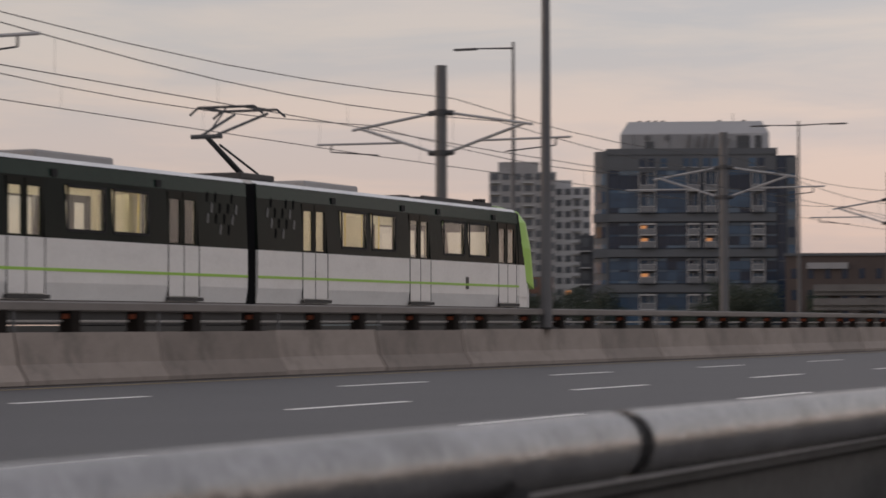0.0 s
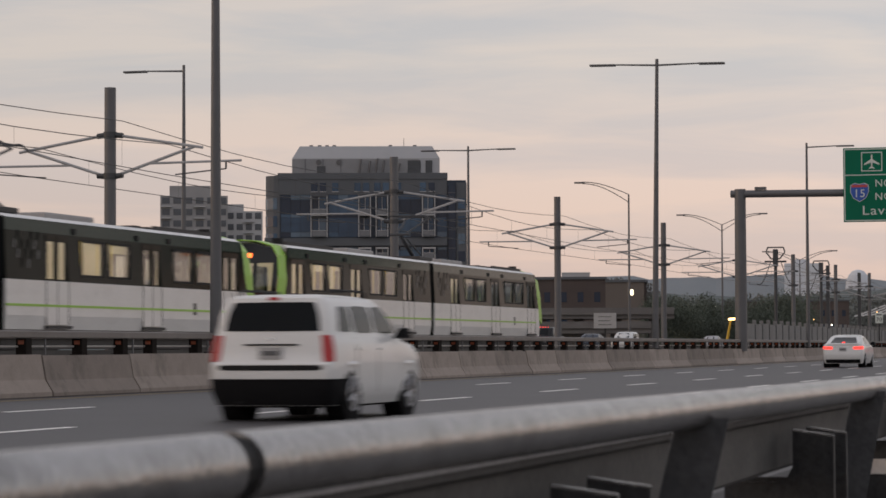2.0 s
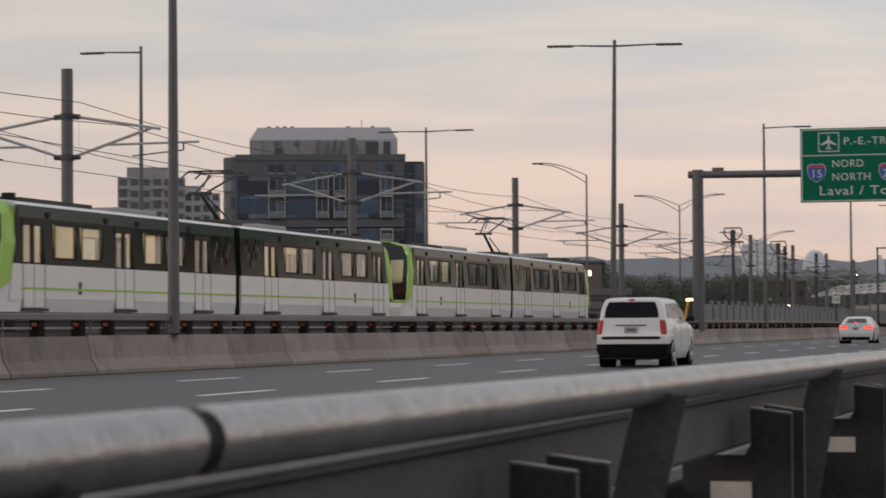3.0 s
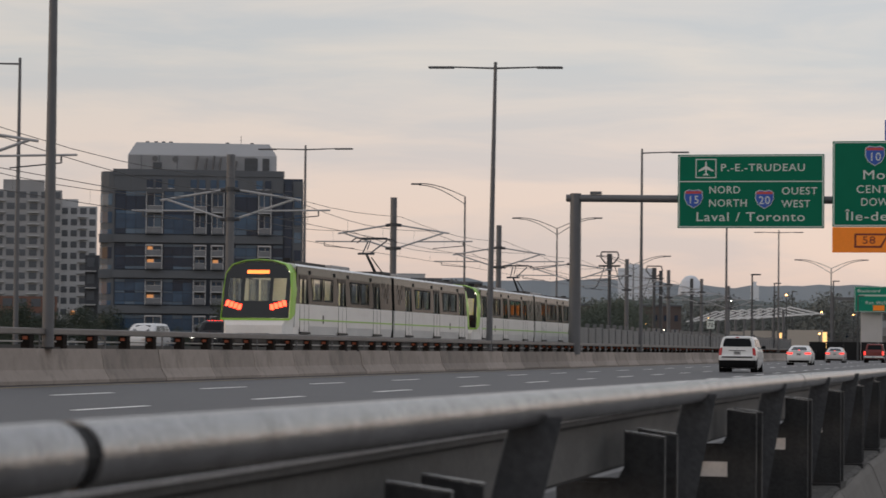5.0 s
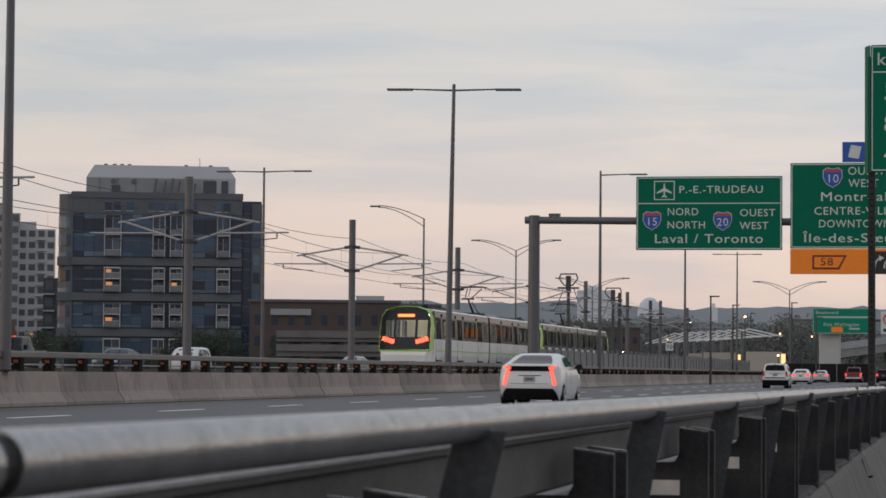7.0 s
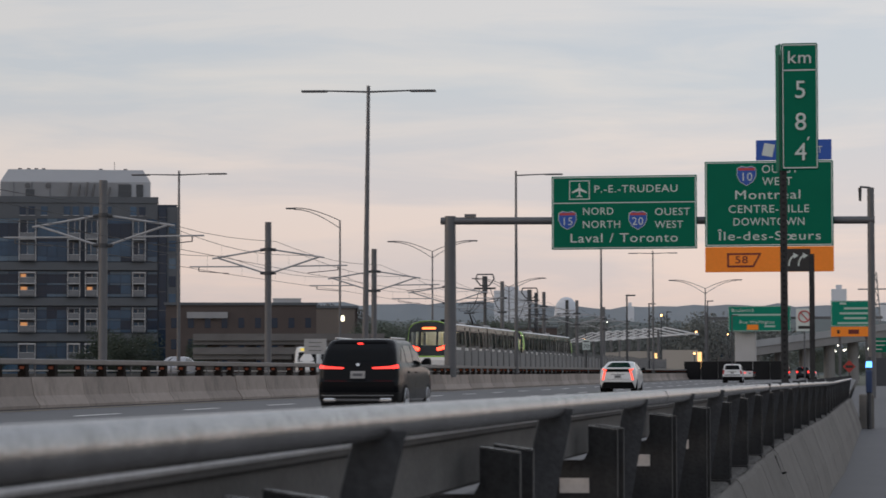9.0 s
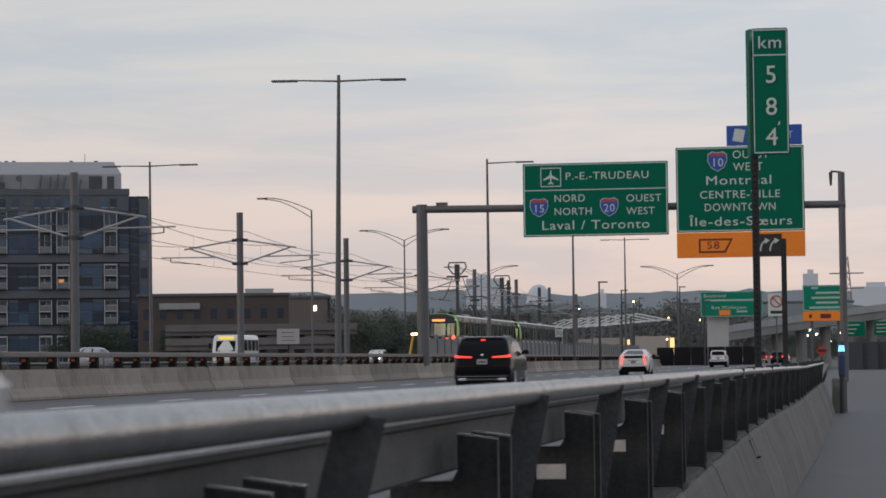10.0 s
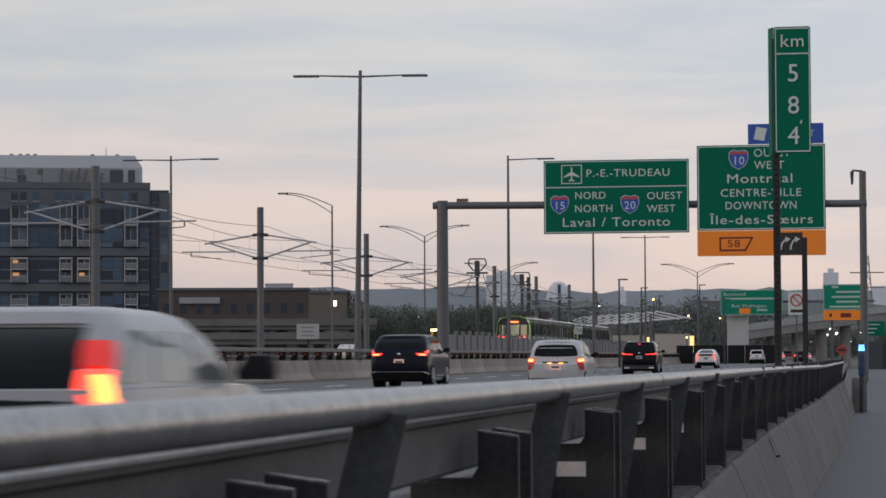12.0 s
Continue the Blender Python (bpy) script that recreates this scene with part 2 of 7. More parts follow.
def slab(bm, q, t):
    """A plate on the four corners q, of thickness t to both sides of it."""
    q = [Vector(p) for p in q]
    n = (q[2] - q[0]).cross(q[3] - q[1]).normalized() * t
    a, b = [bm.verts.new(p + n) for p in q], [bm.verts.new(p - n) for p in q]
    bm.faces.new(a)
    bm.faces.new(b[::-1])
    for i in range(4):
        bm.faces.new((a[i], b[i], b[(i + 1) % 4], a[(i + 1) % 4]))
    return bm


def extrude_y(bm, prof, y0, y1):
    return loft(bm, [[(x, y0, z) for x, z in prof], [(x, y1, z) for x, z in prof]])


def words(text, size, width=None, deep=0.01):
    """A mesh of the built-in font, lying in the xz plane and facing -y, centred on its origin."""
    c = bpy.data.curves.new("words", "FONT")
    c.body, c.size, c.align_x, c.align_y, c.extrude, c.resolution_u = text, size, "CENTER", "CENTER", deep, 3
    c.offset = size * 0.001
    c.space_character = 1.1
    o = bpy.data.objects.new("words", c)
    scene.collection.objects.link(o)
    bpy.context.view_layer.update()
    me = bpy.data.meshes.new_from_object(o.evaluated_get(bpy.context.evaluated_depsgraph_get()))
    bpy.data.objects.remove(o)
    bpy.data.curves.remove(c)
    xs = [v.co.x for v in me.vertices]
    k = width / (max(xs) - min(xs)) if width else 1.0
    me.transform(Matrix(((k, 0, 0, 0), (0, 0, -1, 0), (0, 1, 0, 0), (0, 0, 0, 1))))
    return me


def put_words(text, size, x, y, z, material, parent, width=None):
    me = words(text, size, width)
    me.materials.append(material)
    o = new("lettering", me)
    o.parent = parent
    o.location = (x, y, z)
    return o


# ---- the place: ground, roads, walls ----
def structure():
    g = obj("ground", B(-2600, 2600, -400, 4200, -1.6, -1.0), mat("dry_ground", (0.10, 0.105, 0.075), 0.95, 0, 0.3, 0.02, 0, 0.5, (0.13, 0.12, 0.10), (0.01, 0.01, 0.01)))
    tagged(g, "flat dark land of grass and earth running to the horizon", "ground", kind="structure")
    r = obj("road", extrude_y(bmesh.new(), [(-21.9, -0.9), (-0.62, -0.9), (-0.62, -0.24), (-8.6, 0.0), (-21.9, 0.0)], -400, 420), ASPHALT)
    tagged(r, "grey worn asphalt carriageway with three marked lanes", "road", kind="structure")
    # lane lines in dashes
    for d, first in ((12.8, 35.4), (16.9, 36.2), (9.3, 32.0)):
        base = None
        for k in range(-4, 34):
            y = first + 9.38 * k
            if base is None:
                base = part("lane_dash", B(-0.07, 0.07, 0, 3.3, 0.001, 0.006), LINE, r)
                base.matrix_basis = pose(-d, y, 0)
            else:
                shared("lane_dash", base, r, pose(-d, y, 0))
    part("edge_line", B(-20.55, -20.43, -60, 400, 0.001, 0.006), mat("edge_line_amber", (0.30, 0.22, 0.10), 0.6, 0, 0.2, 3, 0, 0.5, (0.09, 0.08, 0.07), (2, 1, 1)), r, "worn yellow edge line")
    p = obj("pavement", B(-0.44, 6.5, -60, 260, -0.8, -0.42), PATHWAY)
    tagged(p, "grey asphalt cycle path beside the parapet", "path", kind="structure")
    part("path_marking", B(-0.29, -0.10, 23.1, 23.5, -0.419, -0.415), LINE, p, "short worn white bar")
    # guideway of the train
    gw = obj("guideway", B(-38.5, -23.2, -200, 700, -0.9, 0.45), DECKCON)
    tagged(gw, "concrete railway deck with two tracks beside the motorway", "railway", kind="structure")
    for d in (28.75, 33.1):
        for o in (-0.72, 0.72):
            part("track_rail", B(-d + o - 0.035, -d + o + 0.035, -200, 700, 0.45, 0.62), UNDER, gw, "steel running rail")
    part("kerb", B(-24.0, -23.7, -200, 700, 0.45, 0.93), mat("dark_parapet", (0.07, 0.066, 0.06), 0.85, 0, 0.2, 1.5, 0, 0.4, (0.03, 0.03, 0.03), (1, 0.4, 1)), gw, "dark concrete kerb wall along the track")
    r2 = obj("road_2", B(-62, -39.5, -400, 600, -0.9, 0.6), ASPHALT)
    tagged(r2, "grey asphalt opposite carriageway behind the railway", "road", kind="structure")


structure()


def median_barrier():
    """Precast concrete units with a sloping foot, and the low steel fence on top."""
    e = empty("wall_median")
    tagged(e, "weathered precast concrete road barrier, brown-grey with open joints", "barrier", kind="structure")
    prof = [(0, 0), (0.40, 0), (0.40, 0.09), (0.24, 0.34), (0.15, 0.84), (0, 0.84)]
    prof = [(-21.8 + x, z) for x, z in prof]
    bm = bmesh.new()
    L = 4.56
    ext = [(x, 0.02, z) for x, z in prof], [(x, L - 0.02, z) for x, z in prof]
    loft(bm, ext)
    base = part("barrier_unit", bm, CONCRETE, e)
    base.matrix_basis = pose(0, -34, 0)
    for k in range(1, 80):
        shared("barrier_unit", base, e, pose(random.uniform(-0.012, 0.012), -34 + L * k, random.uniform(-0.012, 0.008), 0, 0, random.uniform(-0.08, 0.08)))
    # added core that makes the open joints look dark
    part("joint_core", B(-21.79, -21.72, -34, 330, 0, 0.78), PLASTIC, e)
    f = empty("median_fence")
    tagged(f, "low brown steel guard rail with amber reflectors on the concrete barrier", "guard rail", kind="structure")
    part("top_rail", B(-21.92, -21.66, -34, 330, 1.17, 1.325, 0.02), mat("fence_top_grey_brown", (0.17, 0.155, 0.145), 0.55, 0.3, 0.18, 2, 0.05, 0.4, (0.09, 0.08, 0.07), (2, 0.5, 2)), f)
    part("cable", tube(bmesh.new(), (-21.86, -34, 1.01), (-21.86, 330, 1.01), 0.022, n=6), mat("pale_cable", (0.50, 0.48, 0.46), 0.5, 0.2, 0.1), f, "thin pale middle cable")
    bmp = B(-21.90, -21.67, -0.14, 0.14, 0.82, 1.18, 0.012)
    box(bmp, -21.93, -21.66, -0.18, 0.18, 0.815, 0.845)
    base = part("post", bmp, RUSTF, f)
    rb = part("reflector", B(-21.84, -21.72, -0.152, -0.139, 1.05, 1.13), REFLO, base, "amber reflector")
    y0 = 47.6 - 2.31 * 36
    base.matrix_basis = pose(0, y0, 0)
    for k in range(1, 160):
        o = shared("post", base, f, pose(0, y0 + 2.31 * k, 0, 0, 0, random.uniform(-1, 1)))
        shared("reflector", rb, o, Matrix.Identity(4))
    thin = part("stanchion", B(-21.72, -21.69, -0.025, 0.025, 0.84, 1.17), POLE, f, "thin pale upright")
    thin.matrix_basis = pose(0, y0 + 0.75, 0)
    for k in range(1, 80):
        shared("stanchion", thin, f, pose(0, y0 + 0.75 + 4.62 * k, 0))
    part("gutter", B(-21.40, -21.28, -34, 330, 0.001, 0.012), mat("foot_strip_dark", (0.045, 0.035, 0.03), 0.95, 0, 0.4, 3), e, "dark strip along the foot")


median_barrier()


# the bend of the parapet beyond y = 20
def bend(y):
    return 0.0 if y < 18 else 0.52 * ((y - 18) / 30) ** 1.6 if y < 36 else 0.2295 + 0.0085 * (y - 36)


RAIL_X, RAIL_TOP = -0.65, 0.8615
WALL_TOP = 0.312
POST_Z = 0.335


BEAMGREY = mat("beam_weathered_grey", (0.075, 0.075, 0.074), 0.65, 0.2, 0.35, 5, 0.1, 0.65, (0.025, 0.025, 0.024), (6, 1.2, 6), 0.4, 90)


def rail_z(y):
    return RAIL_TOP - 0.0026 * (min(y, 40.0) - 2.0)


def beam_z(y):
    return rail_z(y) + 0.0018 * (min(max(y, 2.2), 6.0) - 2.2)


def near_parapet():
    e = empty("wall_parapet")
    tagged(e, "pale concrete parapet wall beside the cycle path, cracked and chipped", "wall", kind="structure")
    prof = [(-0.40, -0.6), (-0.40, -0.40), (-0.48, -0.1), (-0.632, 0.285), (-0.655, WALL_TOP), (-0.96, WALL_TOP), (-1.04, 0.0), (-1.06, -0.2), (-1.06, -0.6)]
    y = -12.0
    while y < 61:
        n = 3.0
        ys = [0.019] + [0.25 * k for k in range(1, 12)] + [n - 0.019]
        rings = [[(x + bend(y + dy) + (0.012 * noise.noise((x * 9, (y + dy) * 5, z * 9)) if z > 0.25 else 0), y + dy, z + (0.016 * noise.noise((x * 9, (y + dy) * 6, z * 9)) if z > 0.25 else 0)) for x, z in prof] for dy in ys]
        part("wall_unit", loft(bmesh.new(), rings), WALLCON, e)
        y += n
    # dark inner core, added so the gaps between units show dark
    core = [[(x + bend(yy), yy, z) for x, z in ((-0.43, -0.55), (-0.51, -0.1), (-0.66, 0.26), (-0.90, 0.27), (-1.0, -0.1), (-1.0, -0.55))] for yy in [-11.9 + 0.5 * k for k in range(148)]]
    part("joint_core", loft(bmesh.new(), core), PLASTIC, e, "dark core added inside to darken the joints")
    bed = []
    for k in range(0, 296):
        yy = -12 + 0.25 * k
        bed.append([(x + bend(yy) + 0.02 * noise.noise((x * 20, yy * 7, 4)), yy, WALL_TOP + dz + 0.012 * noise.noise((x * 30, yy * 9, 1))) for x, dz in ((-0.95, -0.02), (-0.668, -0.02), (-0.668, 0.008), (-0.69, 0.02), (-0.93, 0.02))])
    part("bedding", loft(bmesh.new(), bed), mat("rough_bedding", (0.075, 0.072, 0.068), 0.95, 0, 0.5, 14, 0.6, 0.6, (0.19, 0.18, 0.165), (18, 18, 18), 0.2, 80), e, "rough dark bedding mortar on the wall top")
    part("end_pillar", B(0.0, 0.36, 63.2, 64.0, -0.6, 0.40, 0.03), WALLCON, e, "square concrete end block")
    hook = tube(bmesh.new(), (-0.625, 20.5, 0.28), (-0.575, 20.5, 0.14), 0.009, n=6)
    tube(hook, (-0.575, 20.5, 0.14), (-0.535, 20.48, 0.15), 0.009, n=6)
    part("cable_hook", hook, PLASTIC, e, "bent dark iron hook on the wall")
    # railing: tube on posts
    r = empty("bridge_railing")
    tagged(r, "galvanised steel bridge railing with a round top tube on plate posts", "railing", kind="structure")
    joints = [-12, -5.58, 1.775, 9.17, 16.6, 24, 31.4, 38.8, 46.2, 53.6, 62.6]
    for a, b in zip(joints, joints[1:]):
        k = max(1, round((b - a) / 1.0))
        rad = 0.0262
        rings = []
        for i in range(k + 1):
            yy = a + 0.018 + (b - a - 0.036) * i / k
            rings.append([(RAIL_X + bend(yy) + rad * math.cos(2 * math.pi * j / 24), yy, rail_z(yy) + rad * math.sin(2 * math.pi * j / 24)) for j in range(24)])
        part("top_tube", loft(bmesh.new(), rings), GALV, r, smooth=True)
        part("sleeve", tube(bmesh.new(), (RAIL_X + bend(b), b - 0.02, rail_z(b)), (RAIL_X + bend(b), b + 0.02, rail_z(b)), 0.0225, n=16), PLASTIC, r, "dark recessed expansion joint")
        rings = [[(x + bend(a + (b - a) * i / k), a + 0.004 + (b - a - 0.008) * i / k, z + beam_z(a + (b - a) * i / k)) for x, z in ((-0.87, -0.172), (-0.79, -0.172), (-0.783, -0.165), (-0.783, -0.068), (-0.775, -0.062), (-0.775, -0.0525), (-0.785, -0.0525), (-0.80, -0.10), (-0.87, -0.12))] for i in range(k + 1)]
        # upper edge in a paler colour than the beam: a painted highlight
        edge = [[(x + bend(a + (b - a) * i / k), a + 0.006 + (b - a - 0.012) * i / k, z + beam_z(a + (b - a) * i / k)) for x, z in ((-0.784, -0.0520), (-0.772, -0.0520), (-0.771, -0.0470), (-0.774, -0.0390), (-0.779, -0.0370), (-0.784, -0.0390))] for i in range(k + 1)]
        part("beam_edge", loft(bmesh.new(), edge), mat("beam_edge_highlight", (0.50, 0.50, 0.50), 0.45, 0.4, 0.2, 10, 0, 0.5, (0.28, 0.27, 0.26), (12, 4, 12)), r, "upper edge of the beam, its highlight painted pale")
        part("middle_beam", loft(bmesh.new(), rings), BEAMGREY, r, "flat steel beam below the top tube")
        # added strip that darkens the gap between beam and wall top
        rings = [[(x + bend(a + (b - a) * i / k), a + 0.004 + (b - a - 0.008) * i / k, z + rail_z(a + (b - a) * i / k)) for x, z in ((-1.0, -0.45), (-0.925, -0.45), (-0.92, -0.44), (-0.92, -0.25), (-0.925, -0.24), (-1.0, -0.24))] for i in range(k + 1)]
        part("lower_beam", loft(bmesh.new(), rings), GALVD, r, "dark strip added to fill the gap under the beam")
    # posts: two plates, a slanted strut, a reflector, a bolt
    H = 0.435
    prof = [(-0.115, -0.022), (0.115, -0.022), (0.115, H - 0.012), (0.03, H), (0.03, 0.36), (0.018, 0.338), (-0.005, 0.328), (-0.115, 0.328)]
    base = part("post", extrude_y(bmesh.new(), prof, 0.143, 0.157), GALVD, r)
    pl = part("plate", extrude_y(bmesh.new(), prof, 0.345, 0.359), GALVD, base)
    # paler strips on the plates' top and right edges paint their highlights
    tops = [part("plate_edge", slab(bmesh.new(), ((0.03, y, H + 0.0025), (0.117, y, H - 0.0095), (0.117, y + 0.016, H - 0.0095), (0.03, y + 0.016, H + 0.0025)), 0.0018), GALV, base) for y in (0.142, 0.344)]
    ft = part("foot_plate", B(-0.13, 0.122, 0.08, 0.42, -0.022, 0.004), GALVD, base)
    ed = part("plate_edge", B(0.1152, 0.1172, 0.142, 0.158, 0.01, H - 0.012), BEAMGREY, base, "plate edge with a paler highlight painted on")
    ed2 = part("plate_edge", B(0.1152, 0.1172, 0.344, 0.360, 0.01, H - 0.012), BEAMGREY, base)
    rf = part("reflector", B(-0.055, 0.032, 0.1375, 0.1428, 0.238, 0.282), REFLW, base, "small white reflector plate")
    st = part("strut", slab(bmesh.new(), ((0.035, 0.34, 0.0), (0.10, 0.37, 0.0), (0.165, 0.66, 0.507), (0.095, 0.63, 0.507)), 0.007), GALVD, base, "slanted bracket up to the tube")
    bo = part("bolt", tube(bmesh.new(), (-0.03, 0.362, 0.36), (-0.03, 0.385, 0.36), 0.012, n=6), PLASTIC, base)
    first = True
    y = 3.1 - 2.24 * 6
    while y < 61.5:
        m = pose(-0.785 + bend(y), y, POST_Z, 0, 0, random.uniform(-1.0, 1.0))
        if first:
            base.matrix_basis = m
            first = False
        else:
            o = shared("post", base, r, m)
            for nm, src in (("plate", pl), ("foot_plate", ft), ("plate_edge", ed), ("plate_edge", ed2), ("reflector", rf), ("strut", st), ("bolt", bo), ("plate_edge", tops[0]), ("plate_edge", tops[1])):
                shared(nm, src, o, Matrix.Identity(4))
        y += 2.24


near_parapet()


# ---- poles, masts and wires ----
def lamp_pole(x, y, h, arms, z0, r=0.13, lean=0.0, arm_len=2.6, label="tall slim grey steel street lamp with flat lantern arms"):
    e = empty("street_lamp", pose(x, y, z0, 0, lean))
    tagged(e, label, "street lamp", "street lamps along the road")
    part("pole", tube(bmesh.new(), (0, 0, 0), (0, 0, h), r, r * 0.5, 10), POLE, e, smooth=True)
    part("base_plate", B(-0.22, 0.22, -0.22, 0.22, 0, 0.04), GALVD, e)
    for s in arms:
        a = part("arm", tube(bmesh.new(), (0, 0, h - 0.28), (s * arm_len * 0.7, 0, h - 0.22), 0.05, 0.035, 6), POLE, e)
        part("lantern", B(min(s * arm_len * 0.62, s * arm_len), max(s * arm_len * 0.62, s * arm_len), -0.16, 0.16, h - 0.29, h - 0.20, 0.02), POLE, a, "flat unlit lantern head")
    return e


# on the median barrier
lamp_pole(-21.65, 58.0, 13.0, (1, -1), 0.84, 0.15)
lamp_pole(-21.78, 114.0, 12.95, (1, -1), 0.84, 0.15, lean=0.75, arm_len=3.05)
lamp_pole(-21.65, 164.8, 13.0, (1,), 0.84, 0.13, arm_len=3.0)
lamp_pole(-21.65, 220, 13.0, (1,), 0.84, 0.13, arm_len=3.0)
lamp_pole(-21.65, 276, 13.0, (1, -1), 0.84, 0.13)
# beyond the railway
lamp_pole(-42.6, 110, 13.2, (-1,), 0.6, 0.13, arm_len=2.9)
lamp_pole(-42.6, 160, 13.2, (1, -1), 0.6, 0.13, arm_len=3.1)


def cobra_lamp(x, y, h, arms):
    e = empty("cobra_lamp", pose(x, y, -1.0))
    tagged(e, "grey street lamp with long curved truss arm", "street lamp", "curved street lamps")
    part("pole", tube(bmesh.new(), (0, 0, 0), (0, 0, h), 0.14, 0.08, 8), POLE, e, smooth=True)
    for s in arms:
        for dz, top in ((-0.75, 1.15), (0.0, 1.3)):
            pts = [(s * 4.6 * k / 6, h + dz + (top - dz) * math.sin(min(1.0, k / 6) * math.pi / 2)) for k in range(7)]
            a = part("arm", loft(bmesh.new(), [[(x, 0.05 * math.cos(q * math.pi / 3), z + 0.05 * math.sin(q * math.pi / 3)) for q in range(6)] for x, z in pts]), POLE, e)
        part("lantern", B(min(s * 4.4, s * 5.4), max(s * 4.4, s * 5.4), -0.15, 0.15, h + 1.16, h + 1.32, 0.03), POLE, a)
    return e


cobra_lamp(-50, 248.5, 16.8, (-1,))
cobra_lamp(-50, 304, 16.3, (-1, 1))
cobra_lamp(-50, 372, 14.3, (-1, 1))
cobra_lamp(-22.5, 385, 14.3, (-1, 1))
for x, y, h in ((-20, 226, 8.2), (-24, 300, 9.4), (-19, 330, 10.5), (-30, 410, 11), (-14.5, 300, 8.0)):
    e = empty("lamp_post", pose(x, y, -0.5))
    tagged(e, "thin dark grey steel post", "post", "thin posts by the road")
    part("pole", tube(bmesh.new(), (0, 0, 0), (0, 0, h), 0.12, 0.07, 8), POLED, e)
    part("lantern", B(-0.1, 0.75, -0.1, 0.1, h - 0.12, h), POLED, e)

MAST_X, MAST_STEP, MAST_0 = -30.9, 30.4, 73.6


def cantilever(e, s):
    bm = bmesh.new()
    tube(bm, (0.16 * s, 0, 7.48), (3.05 * s, 0, 7.02), 0.05, n=6)
    tube(bm, (0.16 * s, 0, 6.22), (2.75 * s, 0, 7.05), 0.05, n=6)
    tube(bm, (1.3 * s, 0, 6.58), (4.3 * s, 0, 6.60), 0.04, n=6)
    a = part("cantilever_arm", bm, mat("galvanised_arm", (0.34, 0.34, 0.345), 0.5, 0.3, 0.12, 2), e, "slim steel triangular bracket")
    for z in (7.48, 6.22):
        part("insulator", tube(bmesh.new(), (0.14 * s, 0, z), (0.42 * s, 0, z + (0.02 if z < 7 else -0.03)), 0.085, n=8), POLED, a)
    bm = bmesh.new()
    tube(bm, (3.8 * s, 0, 6.58), (3.8 * s, 0, 6.36), 0.03, n=5)
    tube(bm, (3.8 * s, 0, 6.36), (2.15 * s, 0, 6.22), 0.022, n=5)
    part("steady_arm", bm, POLED, a)


def masts():
    e = empty("catenary_mast", pose(MAST_X, MAST_0 - MAST_STEP, 0.0))
    tagged(e, "round grey steel catenary mast with wire brackets to both sides", "mast", "masts along the railway")
    part("pole", tube(bmesh.new(), (0, 0, 0.45), (0, 0, 8.93), 0.185, 0.175, 14), POLE, e, smooth=True)
    part("base_plate", B(-0.32, 0.32, -0.32, 0.32, 0.45, 0.5), GALVD, e)
    for z in (7.48, 6.22):
        part("clamp", tube(bmesh.new(), (0, 0, z - 0.09), (0, 0, z + 0.09), 0.21, n=14), POLED, e)
    cantilever(e, 1)
    cantilever(e, -1)
    for k in range(0, 9):
        copy_thing(e, pose(MAST_X, MAST_0 + MAST_STEP * k, 0.0, 0, 0, random.uniform(-2, 2)))


masts()


def strand(pts, r, n=5):
    """One unbroken wire through points that follow one another along y."""
    return loft(bmesh.new(), [[(x + r * math.cos(2 * math.pi * i / n), y, z + r * math.sin(2 * math.pi * i / n)) for i in range(n)] for x, y, z in pts])


def wires():
    spans = [(k, MAST_0 + MAST_STEP * k, MAST_0 + MAST_STEP * (k + 1)) for k in range(-3, 12)]
    for d in (28.75, 33.05):
        e = empty("overhead_wire")
        tagged(e, "thin black overhead wires strung from mast to mast", "wire", "railway wires")
        carry, touch = [], []
        for k, ya, yb in spans:
            st = 0.25 * (1 if k % 2 else -1)
            pts = [(-d + st * (1 - i / 4), ya + (yb - ya) * i / 8, 7.15 - 0.42 * math.sin(math.pi * i / 8)) for i in range(9)]
            carry += pts[:-1]
            touch.append((-d + st, ya, 6.22))
            for i in (1, 3, 5, 7):
                x, y, z = pts[i]
                part("dropper", tube(bmesh.new(), (x, y, 6.22), (x, y, z), 0.004, n=4), WIRE, e)
        part("messenger_wire", strand(carry, 0.0135), WIRE, e)
        part("contact_wire", strand(touch, 0.013), WIRE, e)
    o = obj("feeder_wire", strand([(-30.5, ya + (yb - ya) * i / 6, 7.9 - 0.35 * math.sin(math.pi * i / 6)) for k, ya, yb in spans for i in range(6)], 0.0135), WIRE)
    tagged(o, "thin black feeder wire sagging between the mast tops", "wire", "railway wires")


wires()


def signal_mast(x, y, h):
    e = empty("antenna_mast", pose(x, y, 0.45))
    tagged(e, "dark steel railway mast with tube crown and cable loops", "mast", "cable masts by the railway")
    part("pole", tube(bmesh.new(), (0, 0, 0), (0, 0, h), 0.16, 0.13, 8), POLED, e)
    part("head", B(-0.2, 0.2, -0.2, 0.2, h - 1.1, h + 0.35, 0.04), POLED, e, "dark cable head")
    out = ((-0.78, 0.1), (-0.66, 0.5), (0.66, 0.5), (0.78, 0.1), (0.35, -0.45), (-0.35, -0.45))
    for p, q in zip(out, out[1:] + out[:1]):
        part("crown_tube", tube(bmesh.new(), (p[0], 0, h + p[1]), (q[0], 0, h + q[1]), 0.06, n=5), POLED, e)
    part("bracket", B(-0.9, 0.9, -0.1, 0.1, h - 0.75, h - 0.6), POLED, e)
    for s in (-1, 1):
        bm = bmesh.new()
        pts = [(s * (0.4 + 1.2 * k / 5), 0.1, h - 0.6 - 2.0 * math.sin(math.pi * k / 5 * 0.6)) for k in range(6)]
        for p, q in zip(pts, pts[1:]):
            tube(bm, p, q, 0.035, n=5)
        part("cable", bm, WIRE, e)


